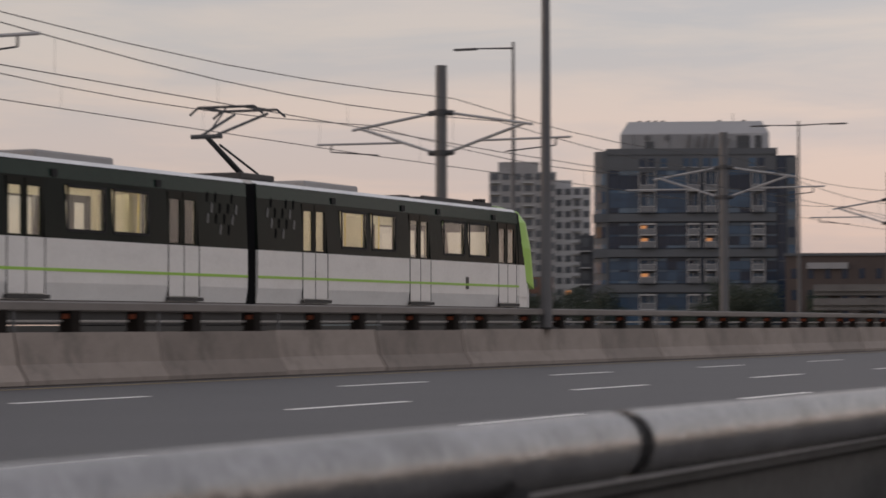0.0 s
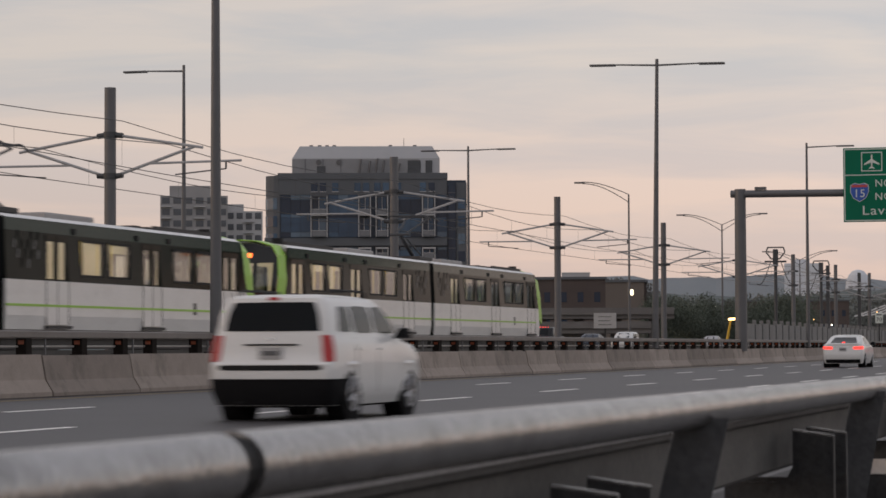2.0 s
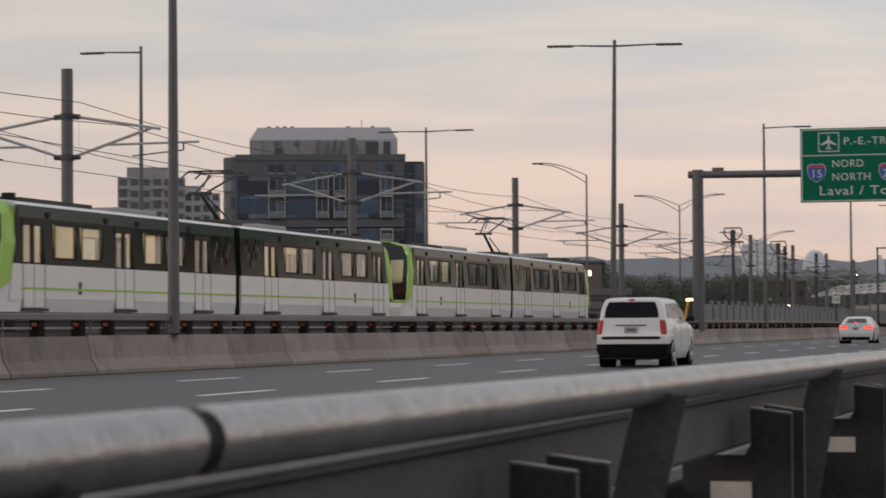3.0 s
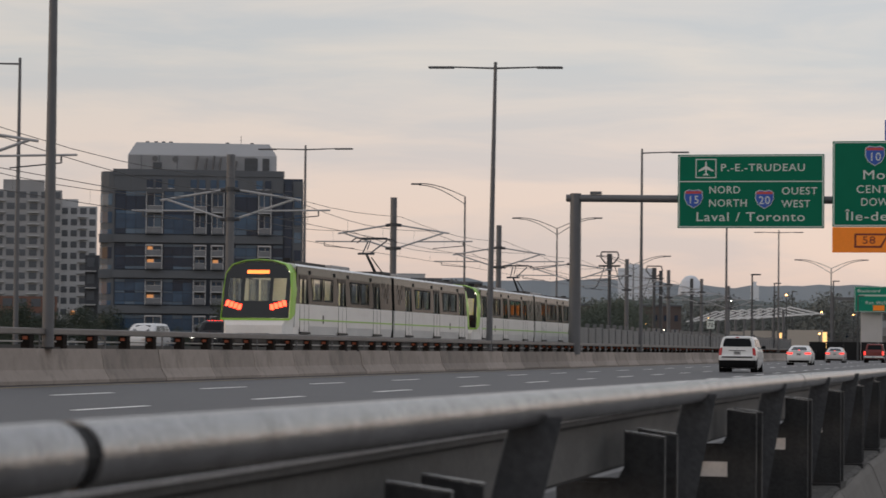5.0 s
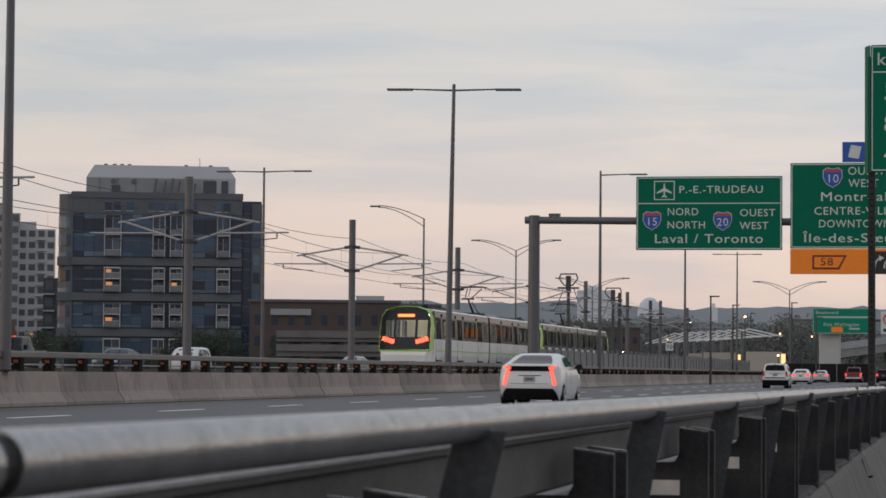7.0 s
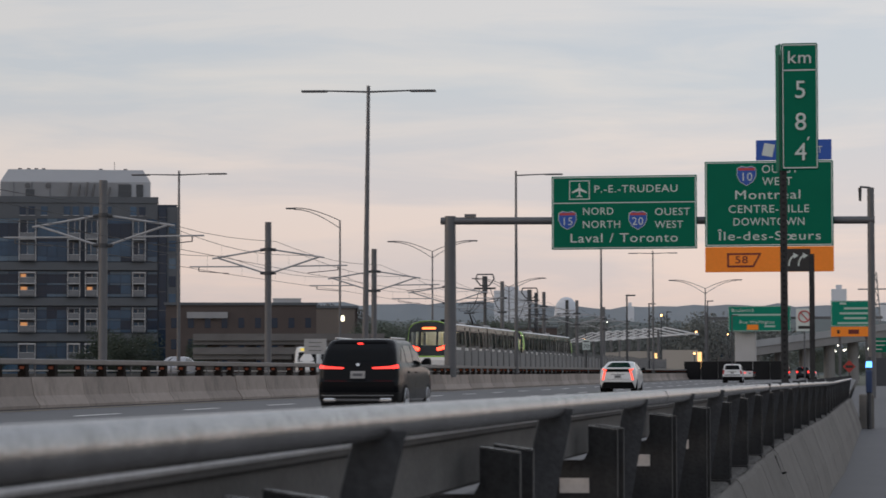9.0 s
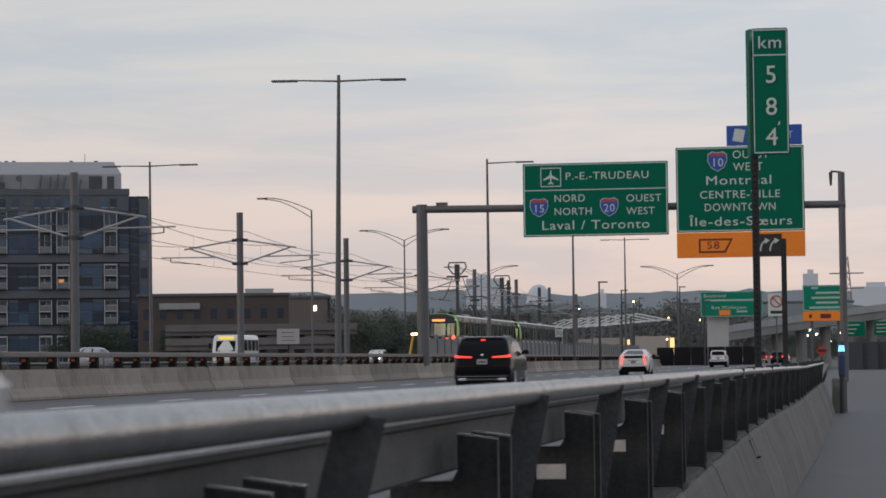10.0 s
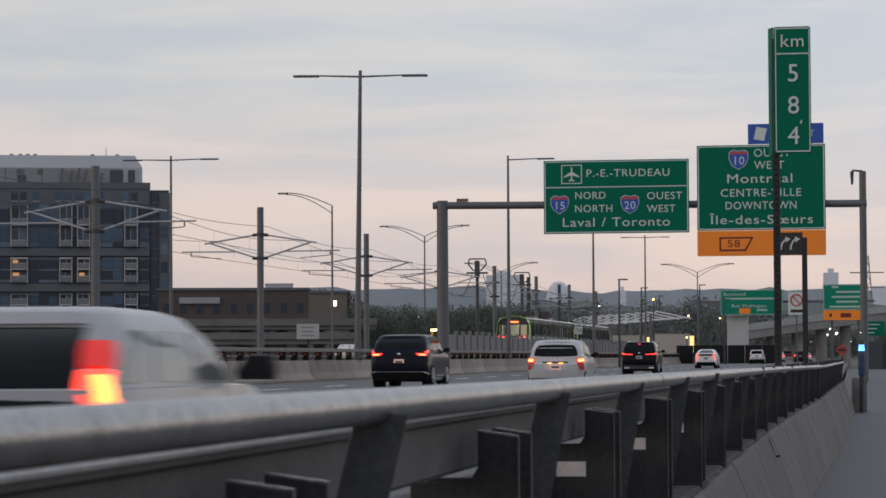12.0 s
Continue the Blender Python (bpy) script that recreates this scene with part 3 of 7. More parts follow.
signal_mast(-30.9, 215, 8.2)
signal_mast(-30.9, 244.7, 8.0)
for y in (262, 290):
    e = empty("cable_mast", pose(-32.4, y, 0.45))
    tagged(e, "short dark steel railway mast with cabinet", "mast", "dark masts by the railway")
    part("pole", B(-0.17, 0.17, -0.17, 0.17, 0, 8.6), POLED, e)
    part("bracket", B(-1.2, 1.2, -0.06, 0.06, 7.0, 7.12), POLED, e)


# ---- signs ----
def shield(parent, x, y, z, w, num):
    """A route shield: red crown, blue field, white rim."""
    prof = [(-0.5, 0.38), (-0.28, 0.50), (0, 0.44), (0.28, 0.50), (0.5, 0.38), (0.52, 0.0), (0.36, -0.34), (0, -0.56), (-0.36, -0.34), (-0.52, 0.0)]
    for nm, k, yy, m in (("shield_rim", 1.0, 0.0, SIGNW), ("shield", 0.93, -0.015, SIGNB)):
        bm = bmesh.new()
        loft(bm, [[(px * w * k, 0.0, pz * w * k) for px, pz in prof], [(px * w * k, -0.02, pz * w * k) for px, pz in prof]])
        o = part(nm, bm, m, parent)
        o.location = (x, y + yy, z)
    o = part("shield_crown", B(-0.44 * w, 0.44 * w, -0.008, 0, 0.26 * w, 0.40 * w), SIGNR, parent)
    o.location = (x, y - 0.036, z)
    put_words(num, 0.62 * w, x, y - 0.045, z - 0.10 * w, SIGNW, parent)


def panel(parent, x0, x1, z0, z1, y, col, rim=True, bracket=0.0):
    b = part("panel", B(x0, x1, y, y + 0.06, z0, z1, 0.02), col, parent)
    if bracket:
        for k in (0.2, 0.8):
            xx = x0 + (x1 - x0) * k
            part("bracket", B(xx - 0.06, xx + 0.06, y + 0.06, y + bracket, z0 + 0.2, z1 - 0.2), ALU, parent)
    if rim:
        t = 0.05
        for q in ((x0 + 0.08, x1 - 0.08, z1 - 0.1, z1 - 0.1 + t), (x0 + 0.08, x1 - 0.08, z0 + 0.05, z0 + 0.05 + t), (x0 + 0.05, x0 + 0.05 + t, z0 + 0.1, z1 - 0.1), (x1 - 0.05 - t, x1 - 0.05, z0 + 0.1, z1 - 0.1)):
            part("border", B(q[0], q[1], y - 0.012, y - 0.002, q[2], q[3]), SIGNW, b)
    return b


GY = 138.0


def gantry():
    e = empty("sign_gantry")
    tagged(e, "grey steel portal gantry spanning the carriageway", "gantry")
    part("post", tube(bmesh.new(), (-21.7, GY, 0.7), (-21.7, GY, 9.35), 0.33, 0.30, 14), POLE, e, smooth=True)
    part("post", tube(bmesh.new(), (0.65, GY, -0.6), (0.65, GY, 10.6), 0.2, 0.18, 12), POLE, e, smooth=True)
    part("beam", tube(bmesh.new(), (-22.2, GY, 9.1), (0.85, GY, 8.9), 0.2, 0.2, 12), POLE, e, smooth=True)
    part("camera_box", B(-20.9, -20.3, GY - 0.15, GY + 0.15, 9.3, 9.45), POLE, e)
    part("hook", tube(bmesh.new(), (0.65, GY, 10.6), (0.1, GY, 10.65), 0.06, n=6), POLE, e)
    part("lamp", tube(bmesh.new(), (0.1, GY, 10.6), (0.1, GY, 9.9), 0.1, 0.06, 8), POLED, e)
    y = GY - 0.45
    s = empty("direction_sign")
    tagged(s, "large green motorway direction sign with white lettering", "road sign", "signs on the gantry")
    b = panel(s, -16.15, -8.42, 7.47, 11.38, y, SIGNG, True, 0.3)
    part("border", B(-16.05, -8.5, y - 0.012, y - 0.002, 9.92, 9.97), SIGNW, b)
    part("pictogram_frame", B(-15.2, -14.1, y - 0.010, y - 0.002, 10.13, 11.15), SIGNW, b)
    part("pictogram_field", B(-15.15, -14.15, y - 0.016, y - 0.010, 10.18, 11.10), SIGNG, b)
    bm = bmesh.new()
    loft(bm, [[(-14.65 + px * 0.42, yy, 10.64 + pz * 0.42) for px, pz in ((0, 0.95), (0.1, 0.7), (0.1, 0.3), (0.95, -0.25), (0.95, -0.42), (0.1, -0.12), (0.08, -0.6), (0.35, -0.8), (0.35, -0.92), (0, -0.82), (-0.35, -0.92), (-0.35, -0.8), (-0.08, -0.6), (-0.1, -0.12), (-0.95, -0.42), (-0.95, -0.25), (-0.1, 0.3), (-0.1, 0.7))] for yy in (y - 0.017, y - 0.027)])
    part("aeroplane", bm, SIGNW, b)
    put_words("P.-E.-TRUDEAU", 0.56, -11.65, y - 0.01, 10.66, SIGNW, b, 4.4)
    shield(b, -15.3, y - 0.01, 9.05, 0.95, "15")
    shield(b, -11.55, y - 0.01, 9.02, 0.95, "20")
    put_words("NORD", 0.55, -13.66, y - 0.01, 9.48, SIGNW, b, 1.62)
    put_words("NORTH", 0.55, -13.48, y - 0.01, 8.78, SIGNW, b, 1.98)
    put_words("OUEST", 0.55, -9.72, y - 0.01, 9.42, SIGNW, b, 1.85)
    put_words("WEST", 0.55, -9.9, y - 0.01, 8.74, SIGNW, b, 1.5)
    put_words("Laval / Toronto", 0.68, -12.3, y - 0.01, 8.05, SIGNW, b, 5.7)
    s2 = empty("direction_sign")
    tagged(s2, "tall green exit sign with orange lower strip", "road sign", "signs on the gantry")
    b = panel(s2, -8.0, -1.28, 7.55, 12.05, y, SIGNG, True, 0.3)
    o = panel(s2, -8.0, -1.28, 6.2, 7.53, y, SIGNO, False)
    shield(b, -5.8, y - 0.01, 11.3, 1.0, "10")
    put_words("OUEST", 0.6, -4.05, y - 0.01, 11.6, SIGNW, b, 1.9)
    put_words("WEST", 0.6, -4.2, y - 0.01, 10.95, SIGNW, b, 1.55)
    put_words("Montréal", 0.68, -4.7, y - 0.01, 10.25, SIGNW, b, 3.4)
    put_words("CENTRE-VILLE", 0.58, -4.65, y - 0.01, 9.5, SIGNW, b, 4.2)
    put_words("DOWNTOWN", 0.58, -4.65, y - 0.01, 8.83, SIGNW, b, 3.7)
    put_words("Île-des-Sœurs", 0.66, -4.62, y - 0.01, 8.08, SIGNW, b, 5.4)
    pr = [(-6.85, 6.45), (-5.45, 6.45), (-5.05, 7.2), (-6.85, 7.2)]
    part("exit_tab_border", loft(bmesh.new(), [[(px, yy, pz) for px, pz in pr] for yy in (y - 0.002, y - 0.008)]), MAROON, o)
    pr = [(-6.75, 6.55), (-5.51, 6.55), (-5.20, 7.10), (-6.75, 7.10)]
    part("exit_tab", loft(bmesh.new(), [[(px, yy, pz) for px, pz in pr] for yy in (y - 0.008, y - 0.014)]), SIGNO, o)
    put_words("58", 0.55, -6.1, y - 0.02, 6.83, MAROON, o, 0.65)
    part("arrow_field", B(-3.85, -2.5, y - 0.008, y - 0.002, 6.22, 7.4), SIGNK, o)
    for dx in (-3.5, -3.0):
        bm = bmesh.new()
        pts = [(dx - 0.12 + 0.35 * (1 - math.cos(a)) , 6.5 + 0.55 * math.sin(a)) for a in np.linspace(0, 1.35, 6)]
        for (ax, az), (bx, bz) in zip(pts, pts[1:]):
            tube(bm, (ax, y - 0.012, az), (bx, y - 0.012, bz), 0.045, n=4)
        ax, az = pts[-1]
        slab(bm, ((ax - 0.05, y - 0.012, az + 0.16), (ax + 0.22, y - 0.012, az + 0.02), (ax + 0.2, y - 0.012, az), (ax - 0.02, y - 0.012, az - 0.16)), 0.006)
        part("arrow", bm, SIGNW, o)
    s3 = empty("route_tab")
    tagged(s3, "small blue tourist route panel above the green sign", "road sign", "signs on the gantry")
    b = panel(s3, -5.3, -1.35, 12.08, 13.15, y, SIGNB, False)
    put_words("OUEST", 0.5, -2.5, y - 0.01, 12.6, SIGNW, b, 1.3)
    bm = bmesh.new()
    slab(bm, ((-5.0, y - 0.01, 12.35), (-4.45, y - 0.01, 12.25), (-4.3, y - 0.01, 12.9), (-4.85, y - 0.01, 13.0)), 0.006)
    part("pictogram", bm, SIGNW, b)


gantry()


def km_sign():
    e = empty("kilometre_sign", pose(-0.708, 26.4, 0.218) @ Matrix.Scale(1.2, 4))
    tagged(e, "narrow green kilometre marker on a perforated steel post", "road sign")
    bm = B(-0.03, 0.03, -0.02, 0.02, 0.085, 3.26)
    part("post", bm, GALVD, e)
    hole = part("hole", B(-0.009, 0.009, -0.022, -0.0205, 0.10, 0.118), PLASTIC, e)
    for k in range(1, 60):
        shared("hole", hole, e, pose(0, 0, k * 0.05))
    p = part("panel", B(-0.01, 0.295, -0.045, -0.03, 2.285, 3.355, 0.012), SIGNG, e)
    w = part("side_panel", loft(bmesh.new(), [[(x, y, z) for x, y in ((-0.012, -0.05), (-0.012, -0.035), (-0.05, 0.10), (-0.062, 0.095))] for z in (2.285, 3.355)]), SIGNG, e, "second green panel folded back")
    for q in ((0.0, 0.288, 3.335, 3.345), (0.0, 0.288, 2.30, 2.31), (0.0, 0.008, 2.305, 3.34), (0.28, 0.288, 2.305, 3.34), (0.0, 0.288, 3.122, 3.132)):
        part("border", B(q[0], q[1], -0.049, -0.0455, q[2], q[3]), SIGNW, p)
    put_words("km", 0.15, 0.144, -0.046, 3.23, SIGNW, p, 0.19)
    for ch, z in (("5", 2.955), ("8", 2.685), ("4", 2.43)):
        put_words(ch, 0.21, 0.15, -0.046, z, SIGNW, p)
    part("tick", slab(bmesh.new(), ((0.2, -0.047, 2.535), (0.212, -0.047, 2.535), (0.222, -0.047, 2.565), (0.21, -0.047, 2.565)), 0.002), SIGNW, p)
    e2 = empty("sign_post", pose(-0.594, 35.4, 0.218) @ Matrix.Scale(1.2, 4))
    tagged(e2, "bare perforated steel sign post", "post")
    part("post", B(-0.03, 0.03, -0.02, 0.02, 0.085, 1.92), GALVD, e2)
    b = empty("beacon_post", pose(0.24, 62.4, -0.42))
    tagged(b, "dark post with a glowing blue beacon beside the path", "beacon")
    part("post", tube(bmesh.new(), (0, 0, 0), (0, 0, 1.7), 0.06, n=8), POLED, b)
    part("housing", B(-0.075, 0.075, -0.07, 0.08, 0.85, 1.40, 0.03), mat("blue_housing", (0.015, 0.035, 0.10), 0.5), b)
    part("lens", tube(bmesh.new(), (0, 0, 1.46), (0, 0, 1.60), 0.075, 0.06, n=14), glow("blue_beacon", (0.10, 0.36, 1.0), 4), b, "glowing blue lens")
    # warning board and cones far on
    wb = empty("warning_board", pose(-0.22, 62.2, 1.06))
    tagged(wb, "small orange-red diamond warning board on the railing", "road sign")
    part("board", slab(bmesh.new(), ((-0.15, 0, 0), (0, 0, -0.15), (0.15, 0, 0), (0, 0, 0.15)), 0.006), mat("warning_orange", (0.32, 0.03, 0.02), 0.5), wb)
    part("bar", B(-0.09, 0.09, -0.012, -0.007, -0.03, 0.03), SIGNK, wb)
    part("stem", B(-0.015, 0.015, -0.01, 0.01, -0.32, -0.14), POLED, wb)


km_sign()


def far_sign(x0, x1, z0, z1, y, orange, rows):
    s = empty("far_sign")
    tagged(s, "distant green overhead direction sign with pale lettering", "road sign", "distant signs")
    # lighter green than SIGNG: distance haze mixed into the panel colour
    b = panel(s, x0, x1, z0, z1, y, mat("sign_green_hazed", (0.012, 0.20, 0.13), 0.5, 0, 0.08, 1.0, spec=0.1), True, 0.65)
    n = len(rows)
    for i, (a, c) in enumerate(rows):
        z = z1 - (z1 - z0) * (i + 0.55) / n * (0.95 if orange else 0.9)
        part("text_bar", B(x0 + (x1 - x0) * a, x0 + (x1 - x0) * c, y - 0.02, y - 0.002, z - 0.13, z + 0.11), mat("sign_dim_sheet", (0.34, 0.46, 0.40), 0.5, 0, 0.1), b)
    if orange:
        part("orange_panel", B(x0, x1, y, y + 0.05, z0 - 1.15, z0 - 0.02), SIGNO, s)
        part("text_bar", B(x0 + 0.7, x0 + 1.0, y - 0.02, y - 0.002, z0 - 0.8, z0 - 0.4), SIGNK, s)
        part("text_bar", B(x0 + 2.0, x0 + 3.2, y - 0.02, y - 0.002, z0 - 0.85, z0 - 0.35), MAROON, s)
    else:
        part("exit_tab", B(x0 + (x1 - x0) * 0.3, x0 + (x1 - x0) * 0.48, y - 0.03, y - 0.002, z0 + 0.2, z0 + 0.9), SIGNO, b)
    return s


big = far_sign(-17.4, -9.1, 6.4, 9.8, 350, False, ((0.05, 0.052), (0.07, 0.9), (0.12, 0.122), (0.58, 0.75)))
put_words("Boulevard", 0.62, -15.5, 349.975, 9.2, SIGNW, big, 2.9)
put_words("Rue Wellington", 0.62, -13.6, 349.975, 7.62, SIGNW, big, 4.6)
far_sign(-3.3, 1.75, 6.2, 9.2, 305, True, ((0.2, 0.35), (0.3, 0.85), (0.2, 0.85), (0.3, 0.8), (0.15, 0.9)))
e = empty("sign_support")
tagged(e, "grey steel posts under a distant overhead sign", "sign post")
for x in (-2.3, 0.75):
    part("post", B(x - 0.15, x + 0.15, 305.6, 305.9, -1, 9.0), POLE, e)
e = empty("far_gantry")
tagged(e, "pale concrete pier and light steel gantry carrying distant signs", "gantry")
part("pier", B(-16.6, -13.8, 351, 353, -1, 6.4, 0.1), mat("pale_concrete", (0.42, 0.41, 0.40), 0.85, 0, 0.1, 0.4, 0, 0.3, (0.28, 0.27, 0.26), (0.5, 0.5, 0.2)), e)
part("beam", B(-20.5, 3, 350.6, 351, 8.0, 8.35), POLE, e)
part("post", B(-20.6, -20.2, 350.5, 350.9, -1, 9), POLE, e)
nt_ = empty("turn_sign")
tagged(nt_, "white no-turn sign panel with a red ring", "road sign")
b = part("panel", B(-8.4, -6.2, 349.8, 349.9, 6.4, 9.4), SIGNW, nt_)
bm = bmesh.new()
for i in range(16):
    a, c = 2 * math.pi * i / 16, 2 * math.pi * (i + 1) / 16
    tube(bm, (-7.3 + 0.75 * math.cos(a), 349.76, 8.35 + 0.75 * math.sin(a)), (-7.3 + 0.75 * math.cos(c), 349.76, 8.35 + 0.75 * math.sin(c)), 0.09, n=5)
tube(bm, (-7.8, 349.76, 8.9), (-6.8, 349.76, 7.8), 0.08, n=5)
part("ring", bm, SIGNR, b)
part("text_bar", B(-8.1, -6.5, 349.77, 349.79, 6.7, 7.1), SIGNK, b)
part("post", B(-7.4, -7.2, 350, 350.2, -1, 6.4), POLE, nt_)
e = empty("speed_sign", pose(-24.2, 232, 0.45))
tagged(e, "white 70 speed limit sign on a post", "road sign")
part("post", B(-0.05, 0.05, 0, 0.08, 0, 3.4), GALVD, e)
b = part("panel", B(-0.34, 0.34, -0.05, 0, 2.5, 3.45, 0.03), SIGNW, e)
put_words("70", 0.5, 0, -0.06, 2.82, SIGNK, b, 0.5)
part("text_bar", B(-0.24, 0.24, -0.06, -0.051, 3.2, 3.3), SIGNK, b)
e = empty("info_board", pose(-40.3, 191, 0.6))
tagged(e, "white notice board with dark lettering by the far road", "road sign")
b = part("panel", B(-0.85, 0.85, -0.05, 0.05, 1.75, 2.9), mat("notice_grey_white", (0.33, 0.33, 0.33), 0.6, 0, 0.1), e)
for k in range(3):
    part("text_bar", B(-0.5, 0.5 - 0.1 * (k % 2), -0.07, -0.052, 2.6 - k * 0.3, 2.65 - k * 0.3), POLE, b)
part("post", B(-0.06, 0.06, 0.05, 0.12, 0, 2.8), GALVD, e)


# ---- noise screen by the tracks ----
def screen():
    e = empty("wall_screen")
    tagged(e, "grey ribbed metal noise screen along the railway", "screen", kind="structure")
    m = mat("ribbed_screen_grey", (0.17, 0.17, 0.17), 0.6, 0.1, 0.15, 1, 0, 0.3, (0.1, 0.1, 0.1), (1, 1, 0.3))
    base = None
    for k in range(58):
        y = 158 + 3.0 * k
        if base is None:
            bm = bmesh.new()
            for j in range(6):
                box(bm, -0.05 - 0.05 * (j % 2), 0.05, j * 0.49, j * 0.49 + 0.47, 0.3, 2.35)
            box(bm, -0.12, 0.12, 2.93, 2.99, 0.3, 2.6)
            base = part("screen_panel", bm, m, e)
            base.matrix_basis = pose(-24.5, y, 0)
        else:
            shared("screen_panel", base, e, pose(-24.5, y, random.uniform(-0.08, 0.08)))


screen()


# ---- the train ----
INT_WALL = mat("train_interior_panel", (0.60, 0.56, 0.45), 0.6, 0, 0.15, 2)
INT_LAMP = glow("train_ceiling_light", (1.0, 0.88, 0.68), 6.0)
TAIL = glow("tail_lamp_red", (1.0, 0.05, 0.02), 7.0, (0.3, 0.01, 0.01))
DEST = glow("destination_display", (1.0, 0.16, 0.03), 4.0)
CAR_L, CAR_W, Z0, ZB, ZR = 17.75, 1.46, 1.45, 2.69, 4.22


DOORS = (3.2, 9.7, 16.1)
WINS = (5.5, 7.35, 12.1, 13.95)


def train_car(e, y0, nose_dir):
    """One car from y0 to y0 + CAR_L; nose_dir +1: cab at the far end, -1: cab at the near end."""
    L = CAR_L
    fy = (lambda v: y0 + v) if nose_dir > 0 else (lambda v: y0 + L - v)
    a, b = sorted((fy(0.12), fy(L - 0.75)))
    # side walls as strips with real openings
    holes = sorted([(c - 0.70, c + 0.70, "door") for c in DOORS] + [(c - 0.79, c + 0.79, "win") for c in WINS])
    for s in (1, -1):
        low = bmesh.new()
        prof = [(s * CAR_W * 0.965, Z0), (s * CAR_W, Z0 + 0.35), (s * CAR_W, ZB), (s * (CAR_W - 0.07), ZB), (s * (CAR_W - 0.07), Z0)]
        extrude_y(low, prof, a, b)
        part("side_panel", low, WHITE, e, "white lower side")
        part("stripe", B(min(s * (CAR_W - 0.01), s * (CAR_W + 0.011)), max(s * (CAR_W - 0.01), s * (CAR_W + 0.011)), a, b, 2.03, 2.09), LIME, e, "thin lime green stripe")

        def strip(ya, yb, za, zb_, nm="window_pillar"):
            def xx(z):
                return CAR_W * (1 - 0.05 * max(0.0, (z - ZB) / (ZR - ZB)))
            q = [(s * xx(za), za), (s * xx(zb_), zb_), (s * (xx(zb_) - 0.06), zb_), (s * (xx(za) - 0.06), za)]
            y1, y2 = sorted((fy(ya), fy(yb)))
            part(nm, extrude_y(bmesh.new(), q, y1, y2), TRAINDK, e)
            part("lining", B(min(s * (CAR_W - 0.16), s * (CAR_W - 0.145)), max(s * (CAR_W - 0.16), s * (CAR_W - 0.145)), y1 + 0.01, y2 - 0.01, za, zb_ - 0.1), INT_WALL, e)
        pos = 0.12
        for h0, h1, kind in holes:
            strip(pos, h0, ZB, ZR)
            strip(h0, h1, 3.78 if kind == "win" else 3.86, ZR, "window_header")
            if kind == "win":
                strip(h0, h1, ZB, 2.86, "window_ledge")
            pos = h1
        strip(pos, L - 0.75, ZB, ZR)
        for c in WINS:
            y1, y2 = sorted((fy(c - 0.77), fy(c + 0.77)))
            xw = s * (CAR_W - 0.045)
            w = part("window", B(min(xw, xw - s * 0.012), max(xw, xw - s * 0.012), y1, y2, 2.87, 3.77), GLASS_T, e)
            w.visible_shadow = False
            fr = bmesh.new()
            for q in ((y1, y2, 2.84, 2.90), (y1, y2, 3.74, 3.80), (y1, y1 + 0.05, 2.84, 3.8), (y2 - 0.05, y2, 2.84, 3.8)):
                box(fr, min(xw + s * 0.02, xw + s * 0.045), max(xw + s * 0.02, xw + s * 0.045), *q)
            part("window_frame", fr, PLASTIC, w)
        for c in DOORS:
            d = empty("door")
            d.parent = e
            for k in (-1, 1):
                y1, y2 = sorted((fy(c + k * 0.02), fy(c + k * 0.68)))
                lo = B(min(s * (CAR_W - 0.035), s * (CAR_W + 0.006)), max(s * (CAR_W - 0.035), s * (CAR_W + 0.006)), y1, y2, Z0 + 0.12, ZB - 0.01)
                part("door_panel", lo, WHITE, d)
                fb = bmesh.new()
                xd = s * (CAR_W - 0.035)
                x0, x1 = min(xd, xd - s * 0.04), max(xd, xd - s * 0.04)
                for q in ((y1, y1 + 0.09, ZB, 3.86), (y2 - 0.09, y2, ZB, 3.86), (y1, y2, ZB, 2.74), (y1, y2, 3.70, 3.86)):
                    box(fb, x0, x1, *q)
                part("door_frame", fb, TRAINDK, d)
                g = part("door_glass", B(min(xd - s * 0.03, xd - s * 0.02), max(xd - s * 0.03, xd - s * 0.02), y1 + 0.09, y2 - 0.09, 2.74, 3.70), GLASS_T, d)
                g.visible_shadow = False
            for k in (-0.71, 0.0, 0.71):
                part("door_seam", B(min(s * (CAR_W - 0.01), s * (CAR_W + 0.0075)), max(s * (CAR_W - 0.01), s * (CAR_W + 0.0075)), fy(c + k) - 0.014, fy(c + k) + 0.014, Z0 + 0.12, ZB), PLASTIC, d)
            y1, y2 = sorted((fy(c - 0.8), fy(c + 0.8)))
            part("door_step", B(min(s * CAR_W, s * (CAR_W + 0.07)), max(s * CAR_W, s * (CAR_W + 0.07)), y1, y2, Z0 + 0.02, Z0 + 0.1), UNDER, d)
        for yy in (4.3, 8.6, 11.0, 15.1):
            part("marker_lamp", B(min(s * (CAR_W - 0.06), s * (CAR_W - 0.02)), max(s * (CAR_W - 0.06), s * (CAR_W - 0.02)), fy(yy) - 0.11, fy(yy) + 0.11, 3.93, 4.08), PLASTIC, e)
        part("cant_panel", extrude_y(bmesh.new(), [(s * (CAR_W * 0.966 + 0.004), 3.90), (s * (CAR_W * 0.951 + 0.004), 4.20), (s * (CAR_W * 0.951 - 0.03), 4.20), (s * (CAR_W * 0.966 - 0.03), 3.90)], a, b), mat("train_dark_green", (0.006, 0.022, 0.016), 0.2, 0, 0.3, 1.0, spec=0.12), e, "dark green panel under the roof edge")
